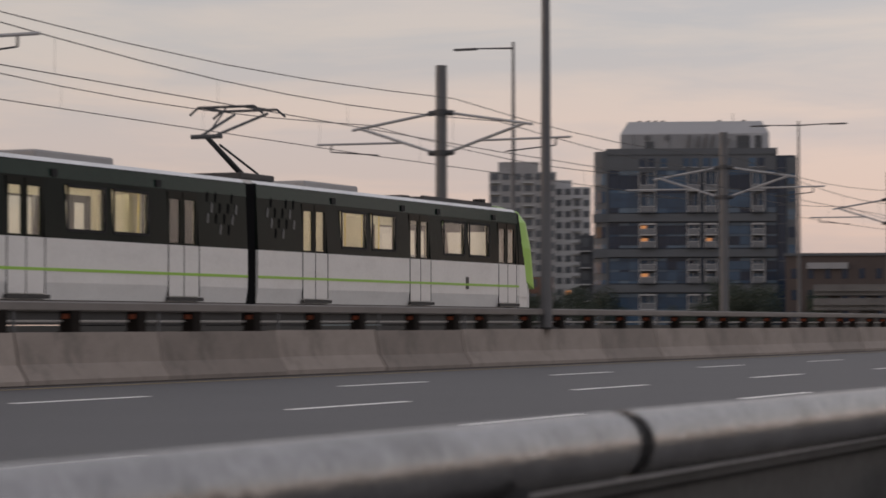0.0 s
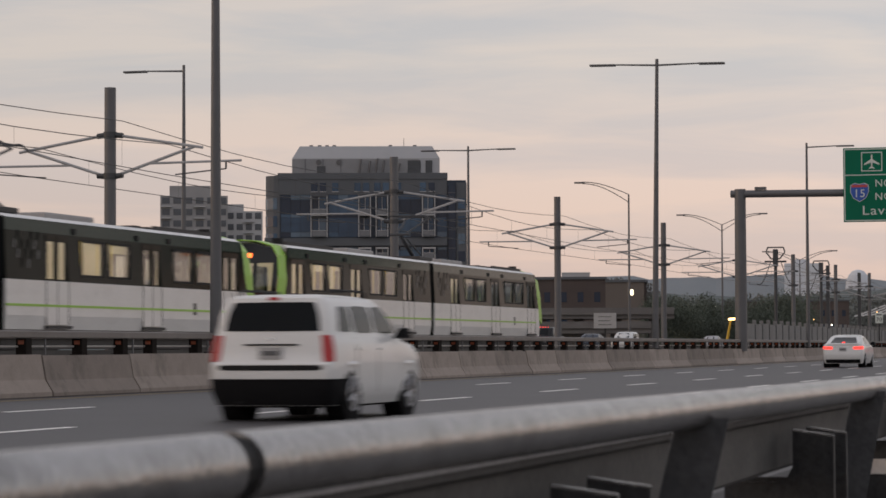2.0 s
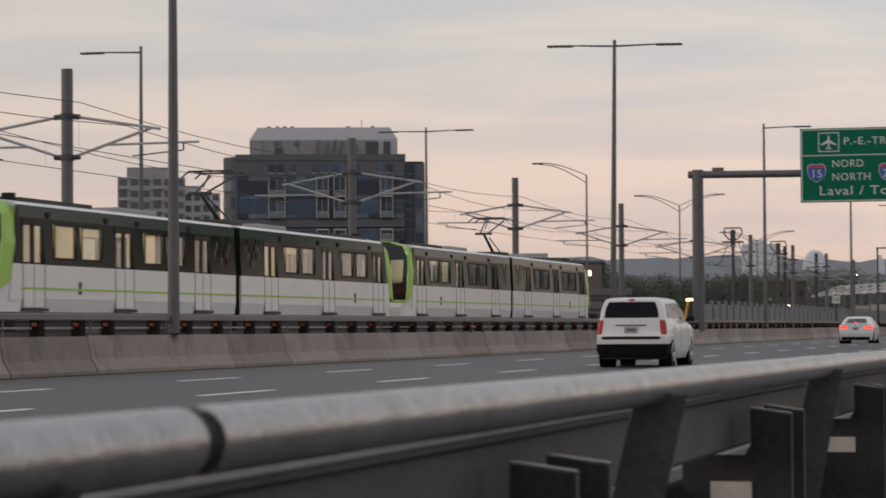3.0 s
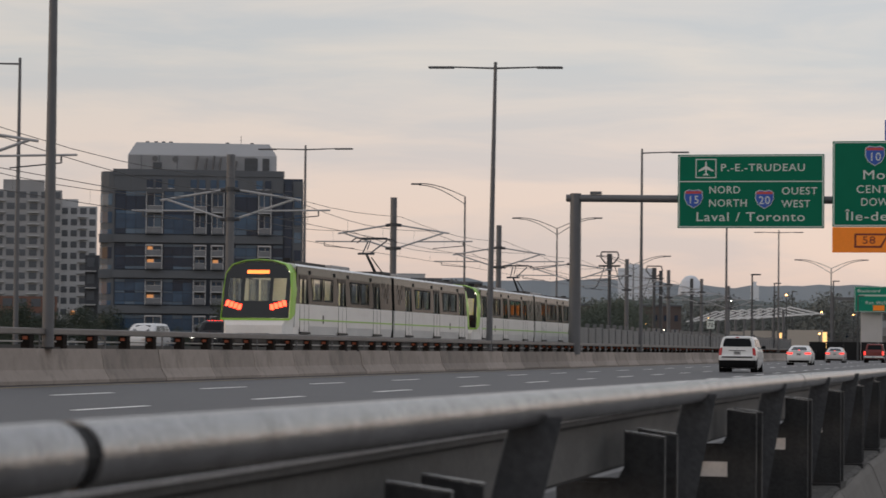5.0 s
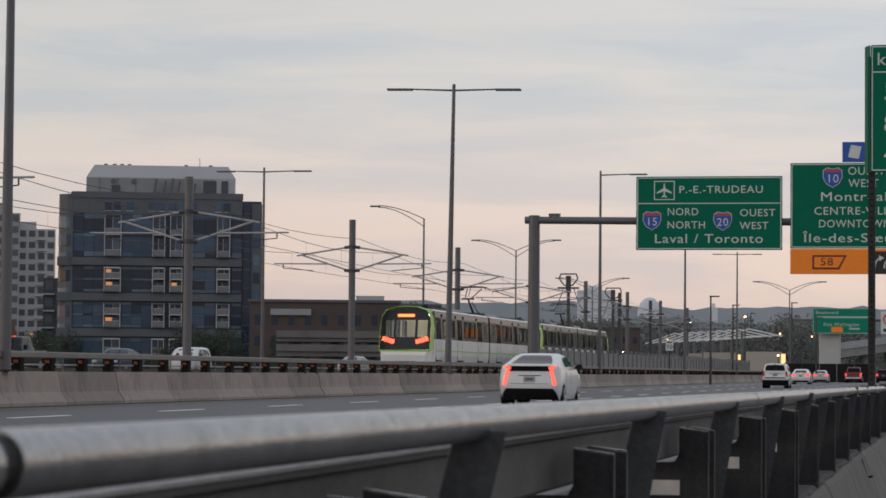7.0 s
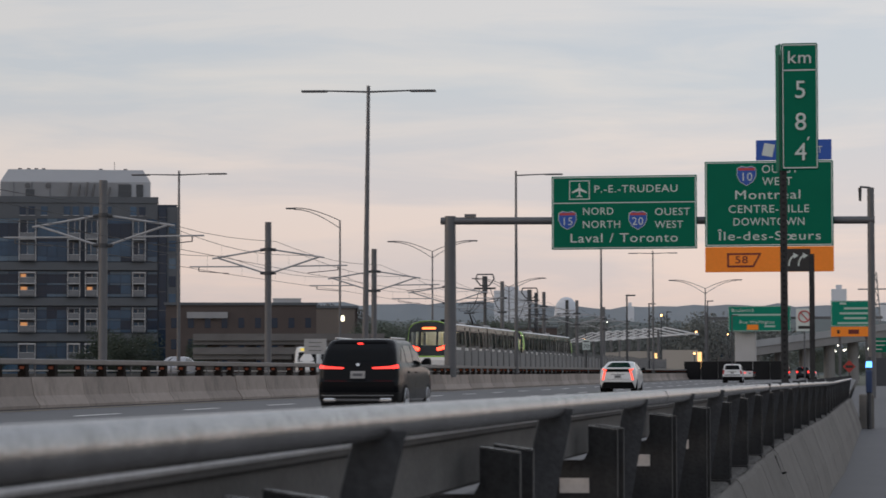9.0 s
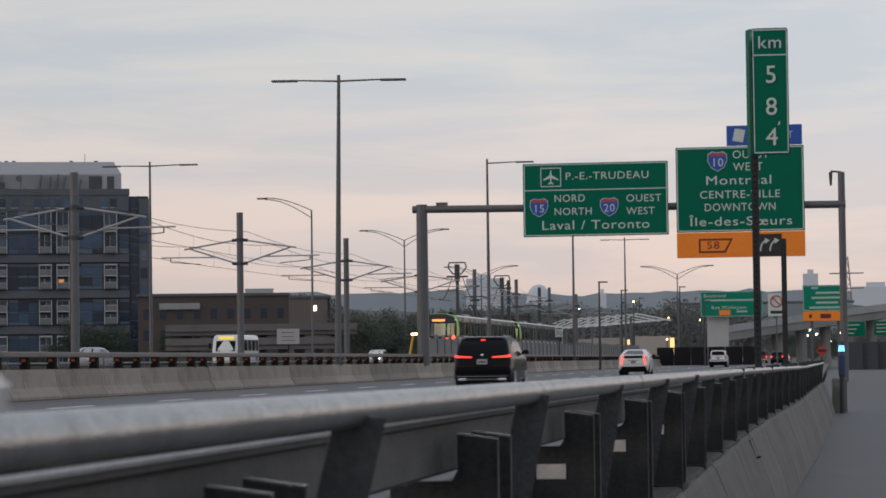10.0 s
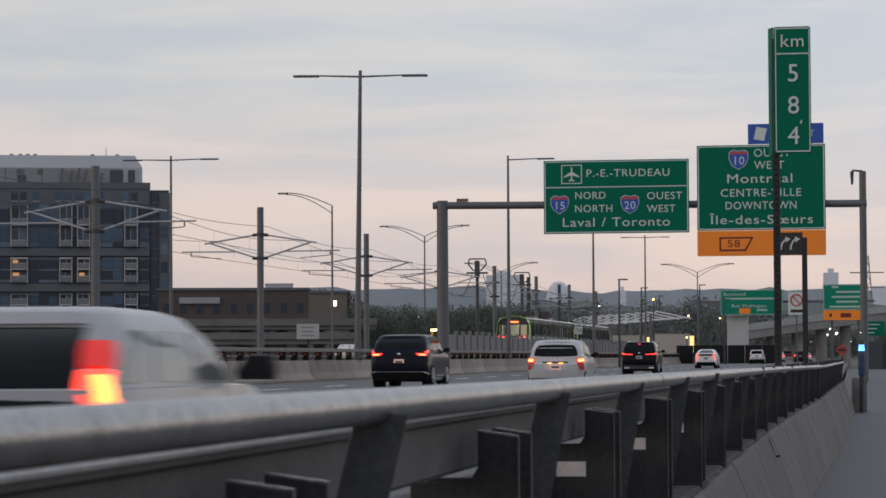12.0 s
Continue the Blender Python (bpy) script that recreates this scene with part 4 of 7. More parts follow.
        part("skirt", B(min(s * (CAR_W * 0.93), s * (CAR_W * 0.955)), max(s * (CAR_W * 0.93), s * (CAR_W * 0.955)), a, b, 1.22, Z0 + 0.02), mat("train_skirt_grey", (0.14, 0.125, 0.115), 0.7, 0, 0.2, 1.5, 0, 0.5, (0.06, 0.05, 0.045), (1, 1, 2)), e, "dusty grey skirt")
        yy = fy(13.0)
        part("emblem", B(min(s * CAR_W, s * (CAR_W + 0.008)), max(s * CAR_W, s * (CAR_W + 0.008)), yy - 0.11, yy + 0.11, 1.93, 2.27), SIGNK, e, "small dark emblem plate")
    # roof
    roof = bmesh.new()
    rr = []
    for y in (a, b):
        right = [(CAR_W * 0.95, ZR - 0.01), (CAR_W * 0.86, ZR + 0.09), (CAR_W * 0.55, 4.37), (0, 4.42)]
        ring = [(x, y, z) for x, z in right] + [(-x, y, z) for x, z in right[::-1][1:]] + [(-CAR_W * 0.9, y, ZR - 0.04), (CAR_W * 0.9, y, ZR - 0.04)]
        rr.append(ring)
    loft(roof, rr)
    part("roof", roof, ROOFGREY, e)
    rng = random.Random(5)
    for s in (1, -1):
        for r in range(5):
            for k in range(5):
                if rng.random() < 0.62:
                    yy, zz = fy(0.45 + 0.4 * k + 0.2 * (r % 2)), 2.86 + 0.24 * r
                    xx = CAR_W * (1 - 0.05 * (zz - ZB) / (ZR - ZB)) + 0.006
                    part("pattern_tile", slab(bmesh.new(), ((s * xx, yy - 0.05, zz - 0.10), (s * xx, yy + 0.04, zz - 0.12), (s * xx, yy + 0.08, zz + 0.08), (s * xx, yy, zz + 0.13)), 0.003), mat("pattern_black", (0.006, 0.006, 0.006), 0.8, 0, 0.1, spec=0.05) if (r + k) % 3 else mat("pattern_grey", (0.10, 0.10, 0.10), 0.5, 0, 0.1), e)
    part("roof_unit", B(-0.7, 0.5, fy(6.2) - 1.6, fy(6.2) + 1.6, 4.36, 4.56, 0.04), mat("roof_unit_grey", (0.26, 0.25, 0.245), 0.6, 0, 0.15, 1.5), e, "roof air-conditioning unit")
    bm = bmesh.new()
    for s in (-0.95, 0.95):
        box(bm, s - 0.05, s + 0.05, min(fy(11), fy(16)), max(fy(11), fy(16)), 4.30, 4.46)
    for k in range(5):
        box(bm, -0.3, 0.3, fy(11.4 + k * 1.0) - 0.25, fy(11.4 + k * 1.0) + 0.25, 4.38, 4.5)
    part("roof_gear", bm, UNDER, e)
    part("horn", B(0.5, 0.8, fy(15.9) - 0.12, fy(15.9) + 0.12, 4.36, 4.58), PLASTIC, e)
    # floor, ceiling, inside
    part("floor", B(-CAR_W + 0.09, CAR_W - 0.09, a, b, Z0 + 0.05, Z0 + 0.2), INT_WALL, e)
    part("ceiling", B(-CAR_W + 0.12, CAR_W - 0.12, a, b, 4.10, 4.16), INT_WALL, e)
    part("ceiling_light", B(-0.55, -0.35, min(fy(0.6), fy(L - 3.0)), max(fy(0.6), fy(L - 3.0)), 4.06, 4.098), INT_LAMP, e)
    part("ceiling_light", B(0.35, 0.55, min(fy(0.6), fy(L - 3.0)), max(fy(0.6), fy(L - 3.0)), 4.06, 4.098), INT_LAMP, e)
    for k in range(3):
        yy = fy((2.2, 8.6, 10.8)[k])
        part("partition", B(-CAR_W + 0.1, -0.5, yy - 0.03, yy + 0.03, Z0 + 0.2, 3.9), INT_WALL, e)
        bm = bmesh.new()
        for x in (-0.25, 0.25):
            tube(bm, (x, yy, Z0 + 0.2), (x, yy, 4.08), 0.02, n=6)
        part("grab_pole", bm, mat("yellow_pole", (0.55, 0.42, 0.05), 0.35), e)
    for k in range(4):
        yy = fy(WINS[k])
        part("seat_row", B(-CAR_W + 0.1, -CAR_W + 0.55, yy - 0.6, yy + 0.6, Z0 + 0.55, Z0 + 1.4, 0.04), mat("seat_grey", (0.12, 0.15, 0.13), 0.7), e)
    part("underframe", B(-1.3, 1.3, a, b, 0.95, Z0 + 0.02), UNDER, e)
    for yy in (fy(2.8), fy(14.2)):
        bm = bmesh.new()
        for w in (-0.95, 0.95):
            for s in (-0.72, 0.72):
                tube(bm, (s - 0.06, yy + w, 1.02), (s + 0.06, yy + w, 1.02), 0.4, n=16)
        box(bm, -1.05, 1.05, yy - 1.4, yy + 1.4, 0.85, 1.1)
        part("bogie", bm, UNDER, e)
    part("end_wall", B(-CAR_W * 0.95, CAR_W * 0.95, fy(0.14) - 0.03, fy(0.14) + 0.03, Z0, ZR + 0.02), TRAINDK, e)
    # cab end, leaning outwards towards its foot
    def lean(bm):
        for v in bm.verts:
            v.co.y += nose_dir * 0.55 * (4.45 - v.co.z) / 2.3
        return bm
    yN = L - 0.75
    dirn = nose_dir
    base_y = fy(yN)
    frame_bm = bmesh.new()
    def ring(dy, k, dz, z0):
        pts = [(CAR_W * k, z0), (CAR_W * k * 1.0, 2.4), (CAR_W * k, 3.2), (CAR_W * k * 0.94, 3.95 + dz), (CAR_W * k * 0.78, 4.28 + dz), (CAR_W * k * 0.4, 4.44 + dz), (0, 4.48 + dz)]
        r = [(x, z) for x, z in pts] + [(-x, z) for x, z in pts[::-1][1:]]
        return [(x, base_y + dirn * dy, z) for x, z in r]
    outer = [ring(0.0, 1.0, 0, 2.25), ring(0.55, 1.0, 0.0, 2.05), ring(0.75, 0.98, -0.01, 2.0)]
    inner = [ring(0.75, 0.968, -0.035, 2.07), ring(0.45, 0.955, -0.06, 2.10)]
    rings = outer + inner
    rv = [[frame_bm.verts.new(p) for p in r] for r in rings]
    n = len(rv[0])
    for p, q in zip(rv, rv[1:]):
        for i in range(n):
            frame_bm.faces.new((p[i], p[(i + 1) % n], q[(i + 1) % n], q[i]))
    for s in (1, -1):
        for za, zb_, xa, xb, m in ((Z0 + 0.3, ZB, 1.0, 1.0, WHITE), (ZB + 0.003, 4.2, 1.0, 0.95, TRAINDK)):
            q = [(s * CAR_W * xa, base_y - dirn * 0.01, za), (s * CAR_W * xa, base_y + dirn * (0.04 + 0.55 * (4.45 - za) / 2.3), za), (s * CAR_W * xb, base_y + dirn * (0.04 + 0.55 * (4.45 - zb_) / 2.3), zb_), (s * CAR_W * xb, base_y - dirn * 0.01, zb_)]
            part("cab_side", slab(bmesh.new(), q, 0.012), m, e)
    part("cab_frame", lean(frame_bm), LIME, e, "lime green surround of the cab end")
    nose = bmesh.new()
    loft(nose, [[(x, base_y + dirn * dy, z) for x, z in ((-CAR_W * k, Z0), (CAR_W * k, Z0), (CAR_W * k, zt), (-CAR_W * k, zt))] for dy, k, zt in ((0.0, 1.0, 2.3), (0.75, 0.98, 2.2), (1.3, 0.88, 2.02), (1.45, 0.8, 1.8))])
    part("nose_skirt", nose, WHITE, e, "white lower nose")
    part("coupler", B(-0.7, 0.7, min(base_y, base_y + dirn * 1.7), max(base_y, base_y + dirn * 1.7), 1.05, 1.47, 0.05), UNDER, e)
    yf = base_y + dirn * 0.69
    def plate(x0, x1, z0, z1, o=0.0, t=0.02):
        q = yf + dirn * o
        return lean(B(x0, x1, min(q, q + dirn * t), max(q, q + dirn * t), z0, z1))
    mask = bmesh.new()
    loft(mask, [[(x, yf + dirn * dy, z) for x, z in ((-1.37, 3.7), (1.37, 3.7), (1.33, 3.88), (1.09, 4.19), (0.56, 4.34), (-0.56, 4.34), (-1.09, 4.19), (-1.33, 3.88))] for dy in (0.0, 0.03)])
    for q in ((-1.37, 1.37, 2.10, 2.78), (-0.66, -0.52, 2.78, 3.7), (0.52, 0.66, 2.78, 3.7), (-1.37, -1.20, 2.78, 3.7), (1.20, 1.37, 2.78, 3.7)):
        box(mask, q[0], q[1], min(yf, yf + dirn * 0.03), max(yf, yf + dirn * 0.03), q[2], q[3])
    part("cab_mask", lean(mask), mat("cab_black_gloss", (0.012, 0.013, 0.013), 0.15, 0, 0.1, 2), e, "glossy black cab mask")
    for q in ((-1.2, -0.66, 2.78, 3.7), (-0.52, 0.52, 2.78, 3.7), (0.66, 1.2, 2.78, 3.7)):
        g = part("windscreen", plate(*q, 0.005, 0.012), GLASS_T, e)
        g.visible_shadow = False
    part("destination_display", plate(-0.46, 0.46, 3.88, 4.02, 0.035, 0.01), DEST, e, "glowing orange destination display")
    for s in (-1, 1):
        for k in range(4):
            x = s * (0.70 + 0.17 * k)
            part("cab_lamp", lean(slab(bmesh.new(), [(x + dx - 0.05 * s * (1 if dz else 0), yf + dirn * 0.05, 2.42 + 0.05 * k + dz) for dx, dz in ((-0.075, 0), (0.075, 0), (0.075, 0.22), (-0.075, 0.22))], 0.01)), TAIL if nose_dir < 0 and e.get("lit") else PLASTIC, e, "lamp bar of the cab end")


def gangway(e, y):
    bm = bmesh.new()
    loft(bm, [[(x * w, y - 0.32 + k * 0.08, z) for x, z in ((-1, 1.3), (1, 1.3), (1, 4.0 + w * 0.15), (0.8, 4.25), (-0.8, 4.25), (-1, 4.0 + w * 0.15))] for k, w in ((0, 1.28), (1, 1.38), (2, 1.28), (3, 1.38), (4, 1.28), (5, 1.38), (6, 1.28), (7, 1.38), (8, 1.28))])
    part("gangway_bellows", bm, BLACK, e, "black folded bellows between the cars")


def pantograph(e, y):
    bm = bmesh.new()
    tube(bm, (0, y + 0.6, 4.55), (0, y - 1.3, 5.38), 0.075, 0.06, n=8)
    for x in (-0.45, 0.45):
        tube(bm, (x * 0.4, y - 1.3, 5.38), (x, y + 1.0, 6.08), 0.035, n=6)
    tube(bm, (-0.4, y - 1.3, 5.38), (0.4, y - 1.3, 5.38), 0.06, n=6)
    tube(bm, (0.25, y + 0.9, 4.6), (0.2, y - 1.0, 5.2), 0.03, n=5)
    p = part("pantograph", bm, POLED, e, "raised black current collector")
    bm = bmesh.new()
    for dy in (-0.3, 0.9):
        tube(bm, (-0.75, y + dy, 6.16), (0.75, y + dy, 6.16), 0.035, n=6)
        for s in (-1, 1):
            tube(bm, (s * 0.75, y + dy, 6.16), (s * 0.98, y + dy, 5.98), 0.03, n=5)
    for s in (-0.6, 0.6):
        tube(bm, (s, y - 0.3, 6.15), (s, y + 0.9, 6.15), 0.03, n=5)
    tube(bm, (0, y - 0.3, 6.14), (0, y - 1.0, 5.6), 0.025, n=5)
    part("pan_head", bm, POLED, p)
    part("pan_base", B(-0.7, 0.7, y - 0.9, y + 0.9, 4.40, 4.55, 0.03), UNDER, p)


def train(name, lit):
    e = empty(name)
    e["lit"] = 1 if lit else 0
    tagged(e, "white and dark grey light metro train with lime green ends", "train", "coupled train sets")
    train_car(e, 0.0, -1)
    train_car(e, CAR_L + 0.3, 1)
    gangway(e, CAR_L + 0.15)
    pantograph(e, CAR_L + 1.9)
    return e


rear_train = train("metro_train", True)
front_train = train("metro_train", False)


# ---- vehicles ----
def paint(name, col, rough=0.25):
    return mat("car_paint_" + name, col, rough, 0, 0.05, 0.8, 0, 0.15, tuple(c * 0.7 for c in col), (1.5, 1.5, 3), 0.3 if col[0] > 0.1 else 0.1, 30, coat=0.25 if col[0] > 0.1 else 0.03)


TAILON = glow("brake_lamp_lit", (1.0, 0.04, 0.028), 2.2, (0.35, 0.01, 0.01))
TAILDIM = glow("tail_lamp_dim", (1.0, 0.02, 0.02), 0.06, (0.26, 0.012, 0.014))
TAILHOT = glow("lamp_core_hot", (1.0, 0.36, 0.10), 3.6, (0.4, 0.05, 0.02))
TAILPINK = glow("lamp_bar_coral", (1.0, 0.085, 0.05), 2.0, (0.4, 0.02, 0.015))
HEAD = glow("headlamp_white", (1.0, 0.95, 0.85), 6)
PLATE = mat("number_plate_white", (0.33, 0.33, 0.33), 0.5)
# light falling on the plate is put in as its own faint glow
PLATELIT = glow("number_plate_glow", (1.0, 0.5, 0.36), 0.3, (0.4, 0.36, 0.33))
RIM = mat("alloy_rim", (0.35, 0.35, 0.36), 0.35, 0.8, 0.1)
CHROME = mat("bright_trim", (0.62, 0.62, 0.62), 0.22, 0.9, 0.08)
SEAM = mat("panel_gap", (0.03, 0.03, 0.03), 0.8)


class Shell:
    """A car body by height: z, rear end, front end, half width, rear and front corner radius."""

    def __init__(self, levels, crown=0.07):
        a = np.array(levels, float)
        self.a, self.crown = a, crown
        self.mid = (a[:, 1].min() + a[:, 2].max()) / 2
        self.half = (a[:, 2].max() - a[:, 1].min()) / 2

    def at(self, z):
        return [float(np.interp(z, self.a[:, 0], self.a[:, k])) for k in range(1, 6)]

    def span(self, z):
        r, f, w, rr_, rf = self.at(z)
        return r + self.crown * ((w - rr_) / w) ** 2 + rr_, f - self.crown * 2 * ((w - rf) / w) ** 2 - rf

    def point(self, s, z):
        r, f, w, rr_, rf = self.at(z)
        k = -1.0 if s < 0 else 1.0
        s = abs(s)
        ya, yb = self.span(z)
        if s <= 1:
            x = s * (w - rr_)
            y = r + self.crown * (x / w) ** 2
        elif s <= 2:
            a = (s - 1) * math.pi / 2
            x, y = w - rr_ + rr_ * math.sin(a), ya - rr_ * math.cos(a)
        elif s <= 3:
            x, y = w, ya + (yb - ya) * (s - 2)
        elif s <= 4:
            a = (s - 3) * math.pi / 2
            x, y = w - rf + rf * math.cos(a), yb + rf * math.sin(a)
        else:
            x = (5 - s) * (w - rf)
            y = f - 2 * self.crown * (x / w) ** 2
        x *= 1 - 0.055 * ((y - self.mid) / self.half) ** 4
        return Vector((k * x, y, z))

    def skin(self, z0, z1, closed=True):
        zs = sorted(set([z0, z1] + [float(z) for z in self.a[:, 0] if z0 < z < z1]))
        fine = []
        for p, q in zip(zs, zs[1:]):
            n = max(1, int((q - p) / 0.07))
            fine += [p + (q - p) * i / n for i in range(n)]
        fine.append(z1)
        half = [0.3, 0.6, 0.85, 1.0, 1.25, 1.5, 1.75, 2.0, 2.15, 2.3, 2.45, 2.6, 2.75, 2.9, 3.0, 3.25, 3.5, 3.75, 4.0, 4.3, 4.7]
        ss = [0.0] + half + [5.0] + [-s for s in half[::-1]]
        return loft(bmesh.new(), [[self.point(s, z) for s in ss] for z in fine], closed)

    def patch(self, corners, off=0.006, rounded=0.0, along=False, nu=10, nv=5):
        """A plate on the skin between four corners (s or y, z), standing proud of it."""
        c = corners
        bm = bmesh.new()
        grid, back = [], []
        for j in range(nv + 1):
            row, rb = [], []
            for i in range(nu + 1):
                u, v = 2 * i / nu - 1, 2 * j / nv - 1
                uu = u * math.sqrt(max(0.0, 1 - rounded * v * v / 2))
                vv = v * math.sqrt(max(0.0, 1 - rounded * u * u / 2))
                a, b = (uu + 1) / 2, (vv + 1) / 2
                p = [(c[0][k] * (1 - a) + c[1][k] * a) * (1 - b) + (c[3][k] * (1 - a) + c[2][k] * a) * b for k in (0, 1)]
                z = p[1]
                s = p[0]
                if along:
                    side = -1 if along < 0 else 1
                    ya, yb = self.span(z)
                    s = side * (2 + (s - ya) / max(0.1, yb - ya))
                e = 0.01
                du, dz = self.point(s + e, z) - self.point(s - e, z), self.point(s, z + e) - self.point(s, z - e)
                n = du.cross(dz)
                n = n.normalized() if n.length > 1e-9 else Vector((0, -1, 0))
                q = self.point(s, z)
                if n.dot(Vector((q.x, (q.y - self.mid) * 0.2, 0.0))) < 0:
                    n = -n
                row.append(bm.verts.new(q + n * off))
                rb.append(bm.verts.new(q - n * 0.012))
            grid.append(row)
            back.append(rb)
        for j in range(nv):
            for i in range(nu):
                bm.faces.new((grid[j][i], grid[j][i + 1], grid[j + 1][i + 1], grid[j + 1][i]))
        edge = [(0, i) for i in range(nu)] + [(j, nu) for j in range(nv)] + [(nv, i) for i in range(nu, 0, -1)] + [(j, 0) for j in range(nv, 0, -1)]
        for p, q in zip(edge, edge[1:] + edge[:1]):
            bm.faces.new((grid[p[0]][p[1]], grid[q[0]][q[1]], back[q[0]][q[1]], back[p[0]][p[1]]))
        return bm


def wheels(e, sh, r, ys, w):
    for s in (-1, 1):
        for wy in ys:
            t = bmesh.new()
            tube(t, (s * (w - 0.30), wy, r), (s * (w - 0.002), wy, r), r + 0.055, n=24)
            part("wheel_arch", t, BLACK, e)
            t = bmesh.new()
            prof = ((w - 0.24, r * 0.9), (w - 0.21, r), (w - 0.03, r), (w + 0.004, r * 0.93), (w + 0.006, r * 0.68))
            loft(t, [[(s * x, wy + q * math.cos(2 * math.pi * i / 24), r + q * math.sin(2 * math.pi * i / 24)) for i in range(24)] for x, q in prof])
            wh = part("wheel", t, BLACK, e, smooth=True)
            t = bmesh.new()
            for k in range(7):
                a = 2 * math.pi * k / 7
                tube(t, (s * (w + 0.010), wy, r), (s * (w + 0.010), wy + r * 0.62 * math.cos(a), r + r * 0.62 * math.sin(a)), 0.028, n=5)
            for i in range(20):
                a, b = 2 * math.pi * i / 20, 2 * math.pi * (i + 1) / 20
                tube(t, (s * (w + 0.008), wy + r * 0.64 * math.cos(a), r + r * 0.64 * math.sin(a)), (s * (w + 0.008), wy + r * 0.64 * math.cos(b), r + r * 0.64 * math.sin(b)), 0.018, n=4)
            part("rim", t, RIM, wh, "spoked alloy rim")


def car(name, label, col, sh, belt, rear, sides, screen, lamps, dark=(), plate=0.85, plate_mat=None, wheel=(0.34, 0.85, 3.55), mirror=(2.95, 1.05), category="car", seams=(), top_col=None, glass=None):
    """One motor car: body, cabin, glass, lamps, bumper skins, wheels and small fittings."""
    e = empty(name)
    tagged(e, label, category, "moving traffic")
    zlo, zhi = float(sh.a[0, 0]), float(sh.a[-1, 0])
    part("body", sh.skin(zlo, belt), col, e, smooth=True)
    part("cabin", sh.skin(belt, zhi), top_col or col, e, smooth=True)
    gl = glass or GLASS_C
    hb, ht, z0, z1, rd = rear
    part("rear_screen", sh.patch(((-hb, z0), (hb, z0), (ht, z1), (-ht, z1)), 0.006, rd), gl, e, smooth=True)
    if screen:
        hb, ht, z0, z1 = screen
        part("windscreen", slab(bmesh.new(), [tuple(sh.point(q, z) + Vector((0, 0.012, 0.008))) for q, z in ((4.0 + hb, z0), (-4.0 - hb, z0), (-4.0 - ht, z1), (4.0 + ht, z1))], 0.008), gl, e)
    w = float(sh.a[:, 3].max())
    for s in (-1, 1):
        for a0, a1, b0, b1, z0, z1 in sides:
            part("side_window", sh.patch(((a0, z0), (a1, z0), (b1, z1), (b0, z1)), 0.006, 0.25, s, 6, 4), gl, e, smooth=True)
        for k, (s0, s1, t0, t1, z0, z1, m) in enumerate(lamps):
            part("tail_light", sh.patch(((s * s0, z0[0]), (s * s1, z0[1]), (s * t1, z1[1]), (s * t0, z1[0])), 0.010 + 0.005 * k, 0.2, False, 8, 4), m, e, smooth=True)
        for y in seams:
            part("door_seam", sh.patch(((y, 0.36), (y + 0.014, 0.36), (y + 0.014, belt - 0.02), (y, belt - 0.02)), 0.002, 0, s, 1, 6), SEAM, e)
            part("door_handle", sh.patch(((y + 0.06, belt - 0.20), (y + 0.24, belt - 0.20), (y + 0.24, belt - 0.165), (y + 0.06, belt - 0.165)), 0.022, 0.4, s, 3, 2), col, e)
        my, mz = mirror
        m = bmesh.new()
        loft(m, [[(s * (w - 0.04 + x), my + (q[0] - 0.5) * d, mz + q[1] * h) for q in ((0, 0.1), (0.5, 0), (1, 0.15), (1, 0.85), (0.5, 1), (0, 0.9))] for x, d, h in ((0.0, 0.06, 0.06), (0.08, 0.14, 0.15), (0.20, 0.13, 0.15), (0.23, 0.06, 0.09))])
        part("mirror", m, PLASTIC, e, smooth=True)
    for nm, s0, s1, z0, z1, rd, off, m in dark:
        part(nm, sh.patch(((-s0, z0), (s0, z0), (s1, z1), (-s1, z1)), off, rd, False, 16, 4), m, e, smooth=True)
    y = sh.point(0, plate).y
    pl = part("number_plate", B(-0.16, 0.16, y - 0.022, y + 0.02, plate - 0.08, plate + 0.08, 0.004), plate_mat or PLATE, e)
    part("plate_bar", B(-0.11, 0.11, y - 0.026, y - 0.0225, plate - 0.03, plate + 0.03), POLE, pl)
    wheels(e, sh, wheel[0], wheel[1:], w - 0.012)
    part("underbody", B(-w + 0.14, w - 0.14, 0.35, sh.a[:, 2].max() - 0.3, 0.17, 0.40), BLACK, e)
    part("exhaust", tube(bmesh.new(), (-w * 0.5, 0.06, 0.25), (-w * 0.5, 0.4, 0.25), 0.035, n=8), PLASTIC, e)
    return e


